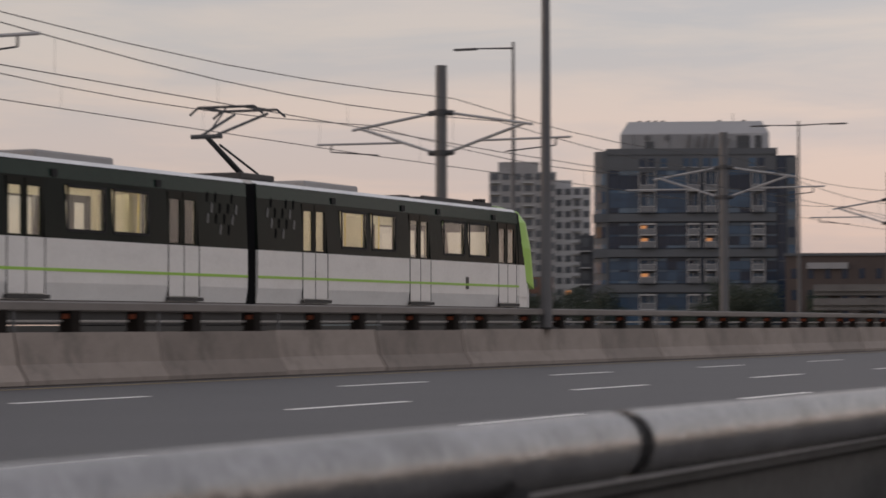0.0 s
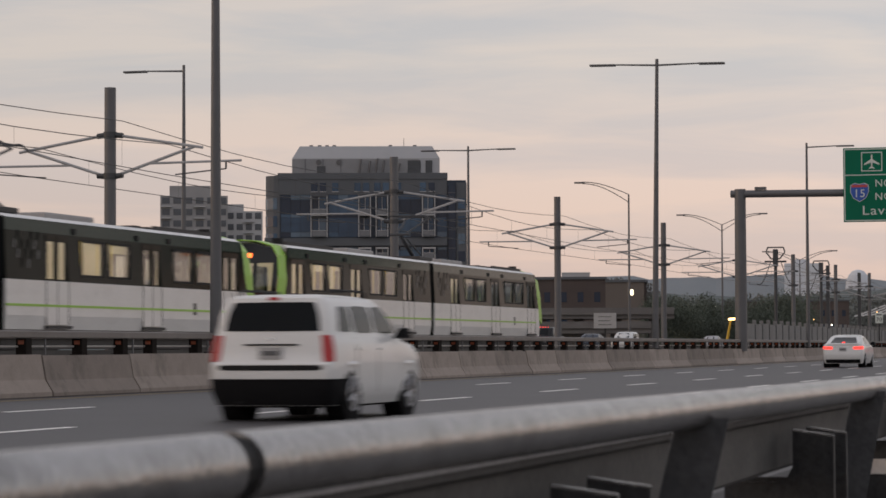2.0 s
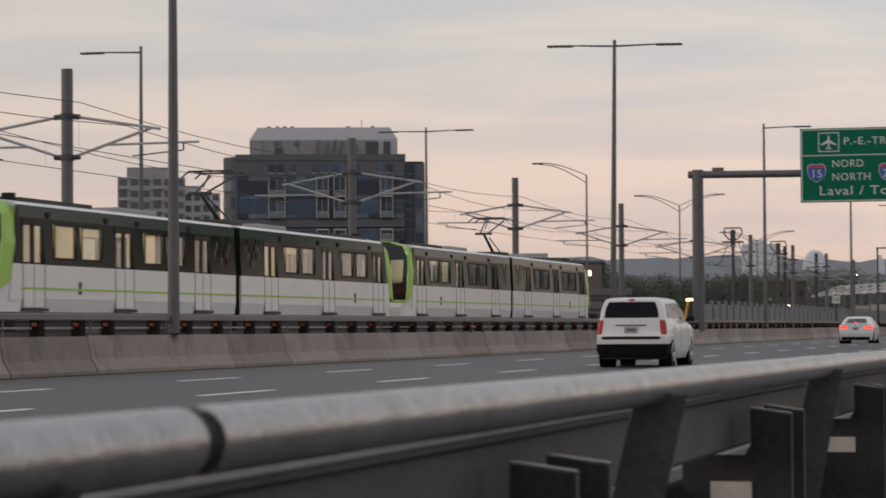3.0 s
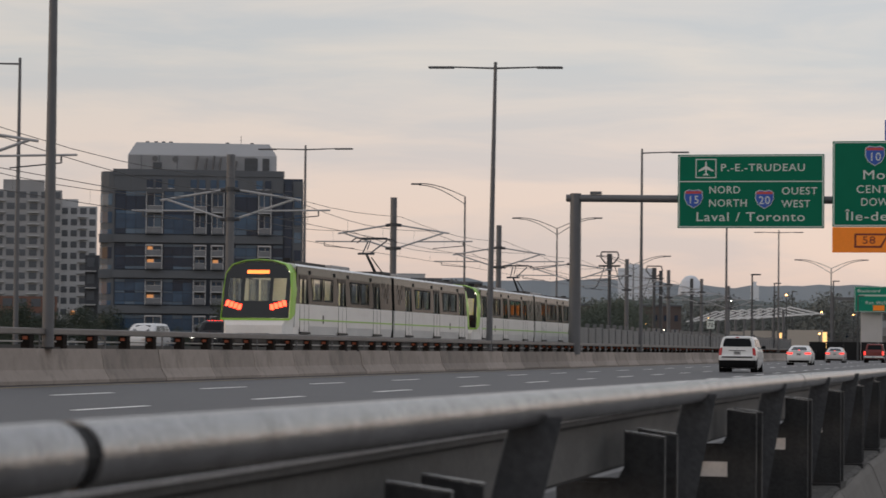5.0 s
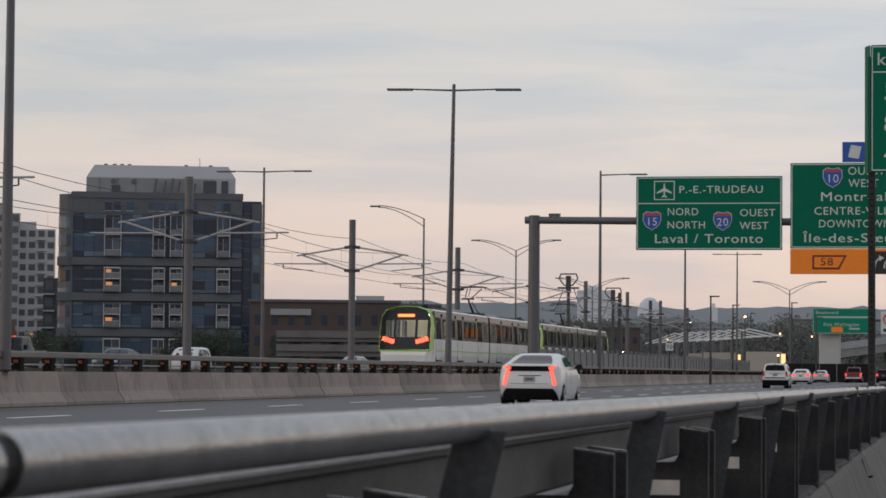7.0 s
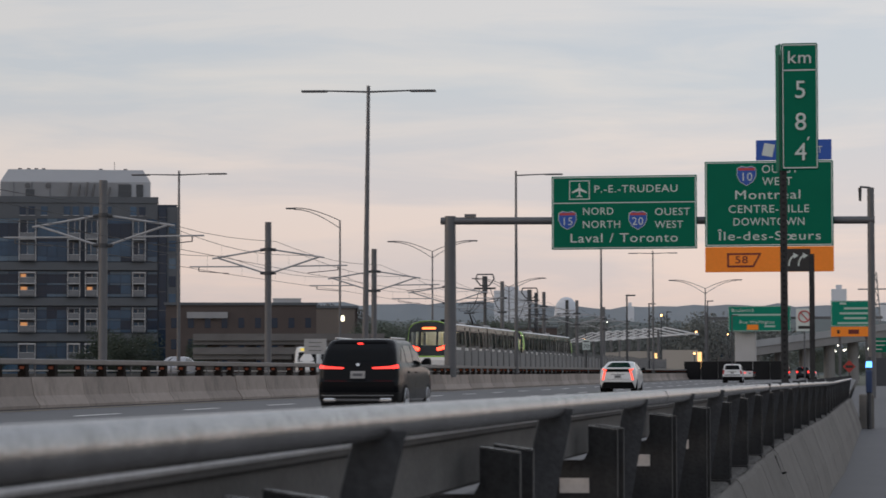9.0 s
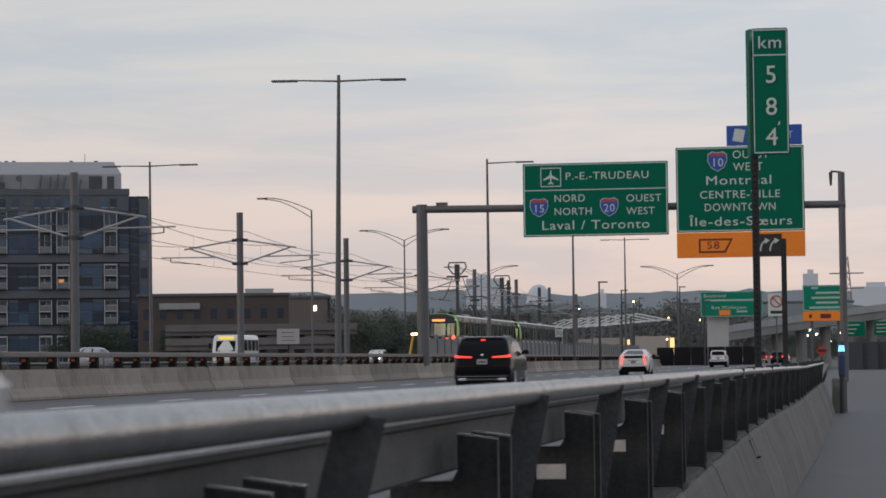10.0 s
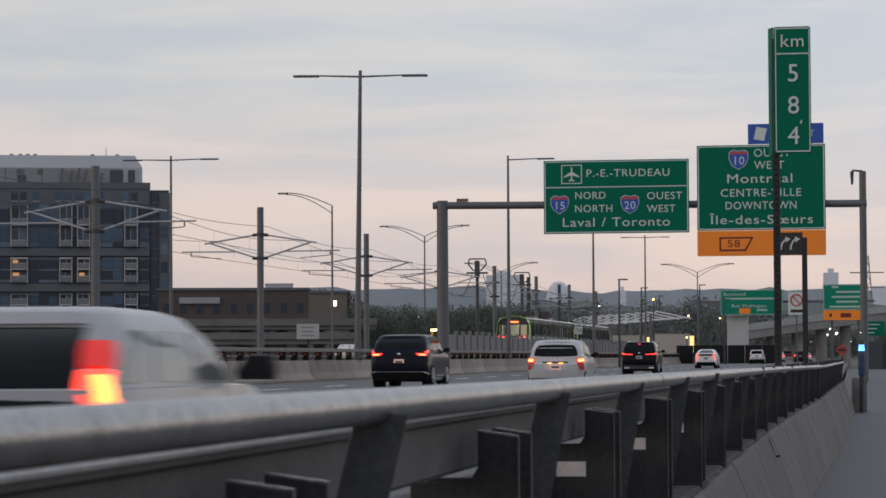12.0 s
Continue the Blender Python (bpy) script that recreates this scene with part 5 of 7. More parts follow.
def suv_shell(L, w, H, belt=1.10, rake=0.30, bump=0.03, hood=1.02, r=0.12, sill=0.2, crown=0.06):
    top = H - belt
    wb, wr = w - 0.055, w - 0.055 - 0.26 * top
    return Shell([
        (sill, 0.08, L - 0.12, w - 0.07, r + 0.04, 0.3), (sill + 0.16, 0.01, L - 0.02, w - 0.01, r + 0.02, 0.35), (0.55, -bump, L, w, r, 0.35), (0.74, -bump, L, w, r, 0.35),
        (0.78, 0.02, L - 0.01, w, r, 0.35), (hood - 0.12, 0.04, L - 0.08, w - 0.005, r, 0.4), (hood - 0.03, 0.05, L - 0.35, w - 0.015, r, 0.4), (hood + 0.02, 0.055, L * 0.80, w - 0.025, r, 0.3), (belt, 0.065, L * 0.735, wb, r, 0.2),
        (belt + top * 0.5, 0.065 + rake * 0.42, L * 0.66, (wb + wr) / 2 + 0.015, r, 0.18), (H - 0.12, 0.065 + rake * 0.86, L * 0.60, wr + 0.03, r, 0.2), (H - 0.055, 0.065 + rake, L * 0.565, wr - 0.01, r + 0.02, 0.22),
        (H - 0.018, 0.10 + rake * 1.25, L * 0.52, wr - 0.10, r + 0.05, 0.25), (H, 0.45 + rake * 1.3, L * 0.45, wr - 0.24, 0.2, 0.25)], crown)


def sedan_shell(L, w, H, deck=1.02, fast=1.15, r=0.2, lip=0.25):
    """Saloon or fastback: boot lid at the deck height, sloping rear glass above it."""
    return Shell([
        (0.18, 0.10, L - 0.14, w - 0.07, r, 0.4), (0.36, 0.02, L - 0.03, w - 0.015, r, 0.5), (0.55, -0.02, L, w, r, 0.5), (0.72, 0.0, L - 0.03, w, r, 0.5), (0.84, 0.02, L - 0.22, w - 0.005, r, 0.5), (0.92, 0.03, L - 0.62, w - 0.015, r, 0.45),
        (deck - 0.05, 0.03, L * 0.775, w - 0.04, r, 0.35), (deck, 0.02, L * 0.74, w - 0.085, r, 0.3), (deck + 0.03, lip, L * 0.725, w - 0.10, r, 0.3), (deck + (H - deck) * 0.35, lip + (fast - lip) * 0.48, L * 0.68, w - 0.16, r, 0.25), (deck + (H - deck) * 0.72, fast, L * 0.61, w - 0.235, r, 0.25),
        (H - 0.05, fast + 0.28, L * 0.565, w - 0.29, r, 0.25), (H - 0.015, fast + 0.52, L * 0.52, w - 0.37, r, 0.25), (H, fast + 0.75, L * 0.48, w - 0.48, 0.2, 0.22)], 0.10)


white_paint, dark_paint = paint("white", (0.66, 0.66, 0.65)), paint("black", (0.006, 0.0065, 0.008), 0.2)
SIDE_SUV = ((0.42, 0.98, 0.60, 0.98, 1.16, 1.50), (1.07, 1.92, 1.07, 1.92, 1.15, 1.51), (2.0, 2.98, 2.0, 2.66, 1.15, 1.51))

white_suv = car("white_suv", "boxy white sport utility car with black rear screen", white_paint, suv_shell(4.41, 0.88, 1.66, 1.13, 0.12, 0.03, 1.02, 0.09), 1.12,
                (0.96, 0.94, 1.17, 1.55, 0.08), SIDE_SUV, (0.2, 0.2, 1.16, 1.54),
                [(0.93, 1.85, 0.93, 1.7, (0.77, 0.77), (1.12, 1.12), TAILDIM)],
                [("rear_bumper", 2.1, 2.2, 0.21, 0.55, 0, 0.012, BLACK), ("bumper_groove", 0.95, 0.95, 0.66, 0.73, 0.2, 0.004, PLASTIC), ("tailgate_handle", 0.5, 0.5, 0.985, 1.005, 0, 0.02, PLASTIC), ("brake_lamp", 0.13, 0.13, 1.575, 1.61, 0.3, 0.012, TAILDIM), ("badge", 0.05, 0.05, 1.06, 1.09, 0.5, 0.01, CHROME)],
                plate=0.885, wheel=(0.345, 0.86, 3.48), mirror=(2.9, 1.08), seams=(1.03, 1.96))
for s in (-1, 1):
    bm = bmesh.new()
    for a, b in (((0.55, 1.665), (0.68, 1.715)), ((0.68, 1.715), (2.1, 1.715)), ((2.1, 1.715), (2.25, 1.655))):
        tube(bm, (s * 0.60, a[0], a[1]), (s * 0.60, b[0], b[1]), 0.02, n=6)
    part("roof_rail", bm, PLASTIC, white_suv)
    for y0, y1 in ((0.38, 1.34), (3.0, 3.96)):
        part("wheel_flare", Shell([(0.3, y0, y1, 0.897, 0.05, 0.05), (0.5, y0 + 0.02, y1 - 0.02, 0.897, 0.1, 0.1), (0.74, y0 + 0.2, y1 - 0.2, 0.893, 0.1, 0.1), (0.78, y0 + 0.25, y1 - 0.25, 0.87, 0.1, 0.1)], 0.0).skin(0.72, 0.78), white_paint, white_suv)

prius = car("white_hatchback", "white sloping hatchback with long glowing red tail lights", white_paint, sedan_shell(4.54, 0.88, 1.47, 1.12, 1.25, 0.22, 0.30), 1.10,
            (1.12, 1.0, 1.165, 1.40, 0.1), ((1.15, 1.85, 1.55, 1.85, 1.08, 1.33), (1.93, 3.1, 1.93, 2.72, 1.07, 1.36)), (0.2, 0.2, 1.13, 1.40),
            [(0.90, 1.06, 0.87, 1.62, (1.0, 1.0), (1.08, 1.115), TAILPINK), (1.06, 1.36, 0.90, 1.06, (0.57, 0.57), (1.0, 1.0), TAILPINK)],
            [("lower_glass", 0.97, 0.95, 0.955, 1.095, 0, 0.004, GLASS_C), ("spoiler_lip", 1.15, 1.1, 1.1, 1.135, 0, 0.03, white_paint), ("diffuser", 1.8, 1.12, 0.185, 0.485, 0.08, 0.012, BLACK), ("lid_seam", 0.86, 0.86, 0.61, 0.62, 0, 0.004, SEAM), ("plate_recess", 0.5, 0.52, 0.83, 0.85, 0, 0.006, SEAM), ("badge", 0.07, 0.07, 0.885, 0.93, 0.7, 0.012, CHROME)],
            plate=0.74, wheel=(0.315, 0.80, 3.5), mirror=(2.95, 1.02), seams=(1.1, 1.9))
SIDE_L = ((0.62, 1.12, 0.95, 1.12, 1.17, 1.50), (1.2, 2.05, 1.2, 2.05, 1.16, 1.54), (2.13, 3.18, 2.13, 2.80, 1.15, 1.54))

black_suv = car("black_suv", "glossy black sport utility car with thin wide red lights", dark_paint, suv_shell(4.75, 0.93, 1.69, 1.14, 0.36, 0.03, 1.06, 0.14), 1.13,
                (1.0, 0.98, 1.19, 1.55, 0.12), SIDE_L, (0.2, 0.2, 1.17, 1.55),
                [(0.42, 1.85, 0.42, 1.85, (1.015, 1.03), (1.055, 1.12), TAILON)],
                [("rear_bumper", 2.1, 2.2, 0.21, 0.5, 0, 0.008, PLASTIC), ("skid_strip", 0.8, 0.85, 0.33, 0.37, 0, 0.03, CHROME), ("bumper_trim", 1.2, 1.3, 0.43, 0.455, 0, 0.02, CHROME), ("roof_spoiler", 1.0, 0.95, 1.585, 1.635, 0, 0.018, dark_paint), ("brake_lamp", 0.1, 0.1, 1.555, 1.575, 0, 0.03, TAILON), ("badge", 0.06, 0.06, 1.08, 1.14, 0.8, 0.012, CHROME)],
                plate=0.89, wheel=(0.36, 0.92, 3.78), mirror=(3.1, 1.12), seams=(1.16, 2.09))
for s in (-1, 1):
    part("exhaust_trim", B(s * 0.62 - 0.14, s * 0.62 + 0.14, -0.05, 0.1, 0.29, 0.385, 0.03), CHROME, black_suv, "bright exhaust surround")
    part("roof_rail", tube(bmesh.new(), (s * 0.62, 0.7, 1.70), (s * 0.62, 2.4, 1.70), 0.02, n=6), CHROME, black_suv)

navy = paint("dark_navy", (0.008, 0.009, 0.016), 0.2)
dark_suv = car("dark_suv", "dark blue sport utility car with swept red lights", navy, suv_shell(4.85, 0.945, 1.66, 1.12, 0.55, 0.04, 1.05, 0.16), 1.11,
               (1.0, 0.98, 1.21, 1.52, 0.15), ((0.75, 1.2, 1.2, 1.2, 1.2, 1.40), (1.28, 2.1, 1.28, 2.1, 1.16, 1.49), (2.18, 3.22, 2.18, 2.85, 1.14, 1.51)), (0.2, 0.2, 1.15, 1.50),
               [(0.82, 1.55, 0.70, 1.7, (0.99, 0.985), (1.07, 1.06), TAILON), (1.35, 2.04, 1.3, 2.10, (1.05, 1.08), (1.10, 1.17), TAILON), (0.85, 1.4, 0.85, 1.4, (1.005, 1.0), (1.035, 1.03), TAILHOT)],
               [("rear_bumper", 2.1, 2.2, 0.21, 0.44, 0, 0.008, BLACK), ("chrome_strip", 1.25, 1.3, 0.475, 0.50, 0, 0.022, CHROME), ("roof_spoiler", 1.0, 0.95, 1.54, 1.60, 0, 0.018, navy), ("badge", 0.06, 0.06, 1.02, 1.08, 0.8, 0.012, CHROME)],
               plate=0.80, plate_mat=PLATELIT, wheel=(0.37, 0.95, 3.77), mirror=(3.15, 1.10), seams=(1.24, 2.14))
for s in (-1, 1):
    part("sill_strip", B(s * 0.94 - 0.012, s * 0.94 + 0.012, 1.5, 3.1, 0.34, 0.385), CHROME, dark_suv, "bright strip low on the doors")
    part("strip_end", slab(bmesh.new(), ((s * 0.78, -0.01, 0.47), (s * 0.93, 0.16, 0.40), (s * 0.93, 0.16, 0.425), (s * 0.78, -0.01, 0.50)), 0.02), CHROME, dark_suv)

silver_white = paint("silver_white", (0.46, 0.46, 0.465))
small_car = car("small_hatchback", "small silver-white hatchback with glowing red lights", silver_white, suv_shell(3.64, 0.80, 1.42, 0.96, 0.30, 0.03, 0.93, 0.2, 0.18, 0.10), 0.93,
                (1.4, 1.2, 0.95, 1.28, 0.42), ((0.62, 0.95, 0.8, 0.95, 1.02, 1.24), (1.02, 1.55, 1.02, 1.55, 0.99, 1.30), (1.62, 2.5, 1.62, 2.2, 0.97, 1.31)), (0.2, 0.2, 1.0, 1.32),
                [(1.0, 1.95, 1.0, 1.9, (0.775, 0.78), (0.90, 0.935), glow("lamp_soft_red", (1.0, 0.05, 0.03), 0.8, (0.35, 0.012, 0.012))), (1.2, 1.85, 1.16, 1.72, (0.80, 0.82), (0.875, 0.90), TAILHOT), (1.35, 2.0, 1.05, 1.95, (0.60, 0.58), (0.765, 0.77), TAILDIM)],
                [("handle_strip", 0.62, 0.62, 0.775, 0.80, 0, 0.02, PLASTIC), ("plate_recess", 0.5, 0.62, 0.58, 0.76, 0.2, 0.003, mat("plate_recess_silver", (0.5, 0.47, 0.45), 0.4)), ("rear_bumper", 1.6, 1.5, 0.2, 0.36, 0, 0.008, PLASTIC), ("roof_spoiler", 0.9, 0.85, 1.355, 1.40, 0, 0.018, silver_white), ("badge", 0.06, 0.06, 0.85, 0.89, 0.7, 0.012, CHROME)],
                plate=0.66, plate_mat=PLATELIT, wheel=(0.28, 0.55, 2.93), mirror=(2.35, 0.93), seams=(0.98, 1.58))
for x in (-0.16, 0.16):
    part("plate_lamp", B(x - 0.055, x + 0.055, -0.035, 0.03, 0.76, 0.785), TAILHOT, small_car, "small glowing plate lamp")
part("aerial", tube(bmesh.new(), (0.0, 1.0, 1.43), (0.0, 0.85, 1.52), 0.01, n=5), PLASTIC, small_car)

silver = paint("silver", (0.32, 0.32, 0.33))
# light seen through these windows is painted as an opaque grey base
pale_glass = mat("pale_side_glass", (0.16, 0.165, 0.165), 0.08, 0, 0.2, 2, spec=0.7)
near_shell = suv_shell(3.9, 0.86, 1.33, 0.91, 0.5, 0.02, 0.9, 0.14, 0.18, 0.08)
near_car = car("silver_wagon", "silver hatchback with dark tailgate and tall lit tail light", silver, near_shell, 0.90,
               (1.0, 1.0, 0.72, 1.21, 0.06), (), (0.2, 0.2, 0.95, 1.21),
               [(1.02, 1.98, 1.02, 1.9, (0.66, 0.66), (1.0, 1.0), glow("brake_lamp_bright", (1.0, 0.06, 0.035), 2.6, (0.4, 0.02, 0.01))), (1.3, 1.75, 1.3, 1.72, (0.70, 0.70), (0.97, 0.97), glow("brake_lamp_core", (1.0, 0.34, 0.06), 3.6, (0.4, 0.1, 0.02))), (1.02, 1.9, 1.0, 1.75, (1.006, 1.006), (1.13, 1.13), glow("brake_lamp_upper", (1.0, 0.03, 0.02), 0.5, (0.3, 0.012, 0.01)))],
               [("roof_spoiler", 1.0, 1.0, 1.22, 1.275, 0, 0.018, silver), ("tailgate", 1.0, 1.0, 0.62, 0.715, 0, 0.006, PLASTIC)],
               plate=0.55, wheel=(0.30, 0.62, 3.1), mirror=(2.72, 0.93), seams=(1.55,))
for s in (-1, 1):
    for a0, a1, b0, b1 in ((0.34, 0.86, 0.74, 1.0), (0.98, 1.72, 1.12, 1.72), (1.84, 2.95, 1.84, 2.42)):
        part("side_window", near_shell.patch(((a0, 0.93), (a1, 0.93), (b1, 1.20), (b0, 1.20)), 0.006, 0.2, s, 8, 5), pale_glass, near_car, smooth=True)

SED_SIDE = ((1.15, 1.75, 1.45, 1.75, 1.02, 1.31), (1.83, 3.1, 1.83, 2.72, 1.02, 1.33))


def saloon(name, label, col, L=4.7, w=0.9, H=1.45, lamp=TAILON):
    return car(name, label, col, sedan_shell(L, w, H, 1.04, 1.15), 1.02, (1.0, 0.95, 1.08, 1.33, 0.1), SED_SIDE, (0.2, 0.2, 1.05, 1.36),
               [(0.66, 1.9, 0.66, 1.9, (0.80, 0.82), (0.92, 0.94), lamp)],
               [("rear_bumper", 1.4, 1.3, 0.2, 0.36, 0.1, 0.008, BLACK), ("brake_lamp", 0.12, 0.12, 1.09, 1.11, 0, 0.02, lamp), ("lid_strip", 0.6, 0.6, 0.90, 0.915, 0, 0.012, CHROME)],
               plate=0.80, wheel=(0.32, 0.85, 3.65), mirror=(3.0, 0.99), seams=(1.79,))


def tall_car(name, label, col, L=4.5, w=0.9, H=1.66, lamp=TAILON, category="car"):
    return car(name, label, col, suv_shell(L, w, H, 1.12, 0.25), 1.11, (0.98, 0.96, 1.17, H - 0.13, 0.1), SIDE_SUV, (0.2, 0.2, 1.16, H - 0.14),
               [(0.86, 1.85, 0.9, 1.8, (0.84, 0.84), (1.10, 1.10), lamp)],
               [("rear_bumper", 2.1, 2.2, 0.21, 0.5, 0, 0.008, BLACK), ("brake_lamp", 0.12, 0.12, H - 0.1, H - 0.075, 0, 0.012, lamp)],
               plate=0.88, wheel=(0.34, 0.86, 3.5), mirror=(2.95, 1.08), seams=(1.03, 1.96), category=category)


white_sedan = saloon("white_sedan", "white saloon car with red lights glowing", white_paint, 4.75, 0.92)
far_sedan = saloon("pale_sedan", "pale distant saloon car with red lights", paint("pale", (0.5, 0.48, 0.47)))


def pickup(name, label, col, lamp, w=0.99, H=1.86):
    """Crew cab with an open load bed behind it."""
    bed = Shell([(0.36, 0.05, 5.55, w - 0.03, 0.1, 0.3), (0.55, 0.0, 5.6, w, 0.1, 0.35), (1.05, 0.02, 5.55, w, 0.08, 0.4), (1.14, 0.03, 5.2, w - 0.03, 0.08, 0.3), (1.18, 0.05, 4.4, w - 0.06, 0.08, 0.2)], 0.03)
    cab = Shell([(1.12, 1.75, 4.3, w - 0.05, 0.1, 0.2), (1.3, 1.80, 4.1, w - 0.09, 0.1, 0.2), (H - 0.1, 1.95, 3.55, w - 0.2, 0.12, 0.2), (H - 0.03, 2.02, 3.4, w - 0.27, 0.12, 0.2), (H, 2.2, 3.1, w - 0.4, 0.2, 0.2)], 0.04)
    e = empty(name)
    tagged(e, label, "pickup truck", "moving traffic")
    part("body", bed.skin(0.36, 1.18), col, e, smooth=True)
    part("cabin", cab.skin(1.12, H), col, e, smooth=True)
    part("rear_screen", cab.patch(((-0.95, 1.28), (0.95, 1.28), (0.9, H - 0.14), (-0.9, H - 0.14))), GLASS_C, e)
    part("windscreen", slab(bmesh.new(), [tuple(cab.point(q, z) + Vector((0, 0.012, 0.008))) for q, z in ((4.2, 1.3), (-4.2, 1.3), (-4.2, H - 0.14), (4.2, H - 0.14))], 0.008), GLASS_C, e)
    for s in (-1, 1):
        for a0, a1, b0, b1 in ((1.95, 2.7, 2.08, 2.7), (2.78, 3.75, 2.78, 3.35)):
            part("side_window", cab.patch(((a0, 1.3), (a1, 1.3), (b1, H - 0.16), (b0, H - 0.16)), 0.006, 0.2, s, 5, 4), GLASS_C, e)
        part("tail_light", bed.patch(((s * 0.92, 0.75), (s * 1.9, 0.75), (s * 1.9, 1.1), (s * 0.92, 1.1)), 0.012, 0.1, False, 6, 4), lamp, e)
        part("mirror", B(s * (w + 0.08) - 0.1, s * (w + 0.08) + 0.1, 3.55, 3.68, 1.2, 1.45, 0.03), PLASTIC, e)
    part("rear_bumper", B(-w + 0.06, w - 0.06, -0.12, 0.1, 0.45, 0.66, 0.03), CHROME, e)
    part("number_plate", B(-0.16, 0.16, -0.135, -0.121, 0.48, 0.63), PLATE, e)
    wheels(e, bed, 0.39, (1.15, 4.65), w - 0.01)
    return e


red_pickup = pickup("red_pickup", "dark red tall pickup truck with lit brake lights", paint("dark_red", (0.13, 0.02, 0.018)), TAILON)
far_cars = []
for k, (c, nm) in enumerate((((0.03, 0.03, 0.035), "dark"), ((0.45, 0.45, 0.45), "grey"), ((0.2, 0.03, 0.03), "red"), ((0.6, 0.6, 0.6), "white"))):
    o = (saloon if k % 2 else tall_car)("distant_car", "distant " + nm + " car with red brake lights on", paint("far_" + nm, c))
    far_cars.append(o)
# oncoming traffic on the far carriageway: seen over the fence
oncoming = []
for k, c in enumerate(((0.02, 0.02, 0.022), (0.6, 0.6, 0.6), (0.05, 0.06, 0.08), (0.55, 0.56, 0.56), (0.3, 0.3, 0.32), (0.6, 0.6, 0.58))):
    col = paint("on_%d" % k, c)
    if k == 0:
        o = pickup("oncoming_pickup", "dark pickup truck with bright headlights and red roof markers", col, TAILDIM)
        hl, hx, hz = 5.6, 0.72, 0.86
        for x in (-0.4, -0.2, 0.0, 0.2, 0.4):
            part("roof_marker", B(x - 0.04, x + 0.04, 3.3, 3.36, 1.84, 1.885), TAILON, o, "small red roof marker lamp")
    else:
        o = (tall_car if k % 2 else saloon)("oncoming_car", "dark car on the opposite carriageway" if k == 2 else "pale car on the opposite carriageway", col, lamp=TAILDIM)
        hl, hx, hz = (4.5 if k % 2 else 4.7), 0.58, 0.70
    for s in (-1, 1):
        part("headlight", B(s * hx - 0.10, s * hx + 0.10, hl - 0.25, hl + 0.015, hz - 0.06, hz + 0.07, 0.02), HEAD if k in (0, 5) else REFLW, o)
    oncoming.append(o)
arm = empty("barrier_arm", pose(-41.7, 256.6, 0.6))
tagged(arm, "yellow slanted arm with a warm lamp on top", "work light")
part("arm", tube(bmesh.new(), (-0.25, 0, 0), (0.3, 0, 3.0), 0.16, 0.12, 6), mat("machine_yellow", (0.55, 0.33, 0.02), 0.5, 0, 0.2, 2), arm)
part("lamp", tube(bmesh.new(), (0.1, -0.1, 3.05), (0.9, -0.1, 3.1), 0.12, n=8), glow("work_lamp_warm", (1.0, 0.62, 0.25), 5), arm, "glowing warm lamp")
tk = empty("city_bus")
tagged(tk, "white bus with a yellow lit destination sign", "bus", "moving traffic")
bus = Shell([(0.4, 0.0, 7.3, 1.12, 0.2, 0.3), (0.6, 0.0, 7.35, 1.15, 0.2, 0.3), (1.4, 0.0, 7.25, 1.15, 0.2, 0.3), (2.25, 0.02, 6.9, 1.12, 0.2, 0.3), (2.5, 0.06, 6.75, 1.05, 0.25, 0.3), (2.58, 0.3, 6.4, 0.9, 0.3, 0.3)], 0.04)
part("saloon", bus.skin(0.4, 2.58), white_paint, tk, smooth=True)
part("windscreen", slab(bmesh.new(), [tuple(bus.point(q, z) + Vector((0, 0.02, 0.01))) for q, z in ((4.05, 1.3), (-4.05, 1.3), (-4.05, 2.1), (4.05, 2.1))], 0.012), GLASS_C, tk)
for s in (-1, 1):
    for y in (0.4, 1.75, 3.1, 4.45, 5.6):
        part("side_window", bus.patch(((y, 1.35), (y + (1.2 if y < 5 else 0.8), 1.35), (y + (1.2 if y < 5 else 0.7), 2.2), (y, 2.2)), 0.006, 0.1, s, 4, 4), GLASS_C, tk)
    part("headlight", B(s * 0.8 - 0.14, s * 0.8 + 0.14, 7.1, 7.33, 0.75, 0.92, 0.03), REFLW, tk)
    part("mirror", B(s * 1.28 - 0.1, s * 1.28 + 0.1, 6.9, 7.0, 1.5, 1.95, 0.03), PLASTIC, tk)
part("sign_box", B(-0.6, 0.6, 6.6, 6.95, 2.22, 2.46, 0.04), glow("yellow_sign_lit", (1.0, 0.72, 0.12), 0.9), tk, "lit yellow sign box")
wheels(tk, bus, 0.43, (1.3, 6.0), 1.14)


# ---- buildings ----
FACGREY = mat("facade_grey_panel", (0.088, 0.096, 0.108), 0.7, 0, 0.12, 0.3, 0, 0.25, (0.08, 0.08, 0.085), (0.3, 0.3, 0.1))
PENT = mat("penthouse_pale_metal", (0.36, 0.37, 0.39), 0.6, 0, 0.08, 0.2)
FRAMEW = mat("balcony_white_frame", (0.40, 0.40, 0.41), 0.6, 0, 0.08)
DARKREC = mat("recess_shade", (0.06, 0.064, 0.07), 0.7, 0, 0.2, 1)
LITWIN = glow("lit_window", (1.0, 0.42, 0.15), 0.55)
RAILGLASS = mat("balcony_glass_rail", (0.13, 0.14, 0.155), 0.25, 0, 0.2, 1)
TOWERWIN = mat("tower_window", (0.07, 0.08, 0.095), 0.3, 0, 0.4, 0.5)
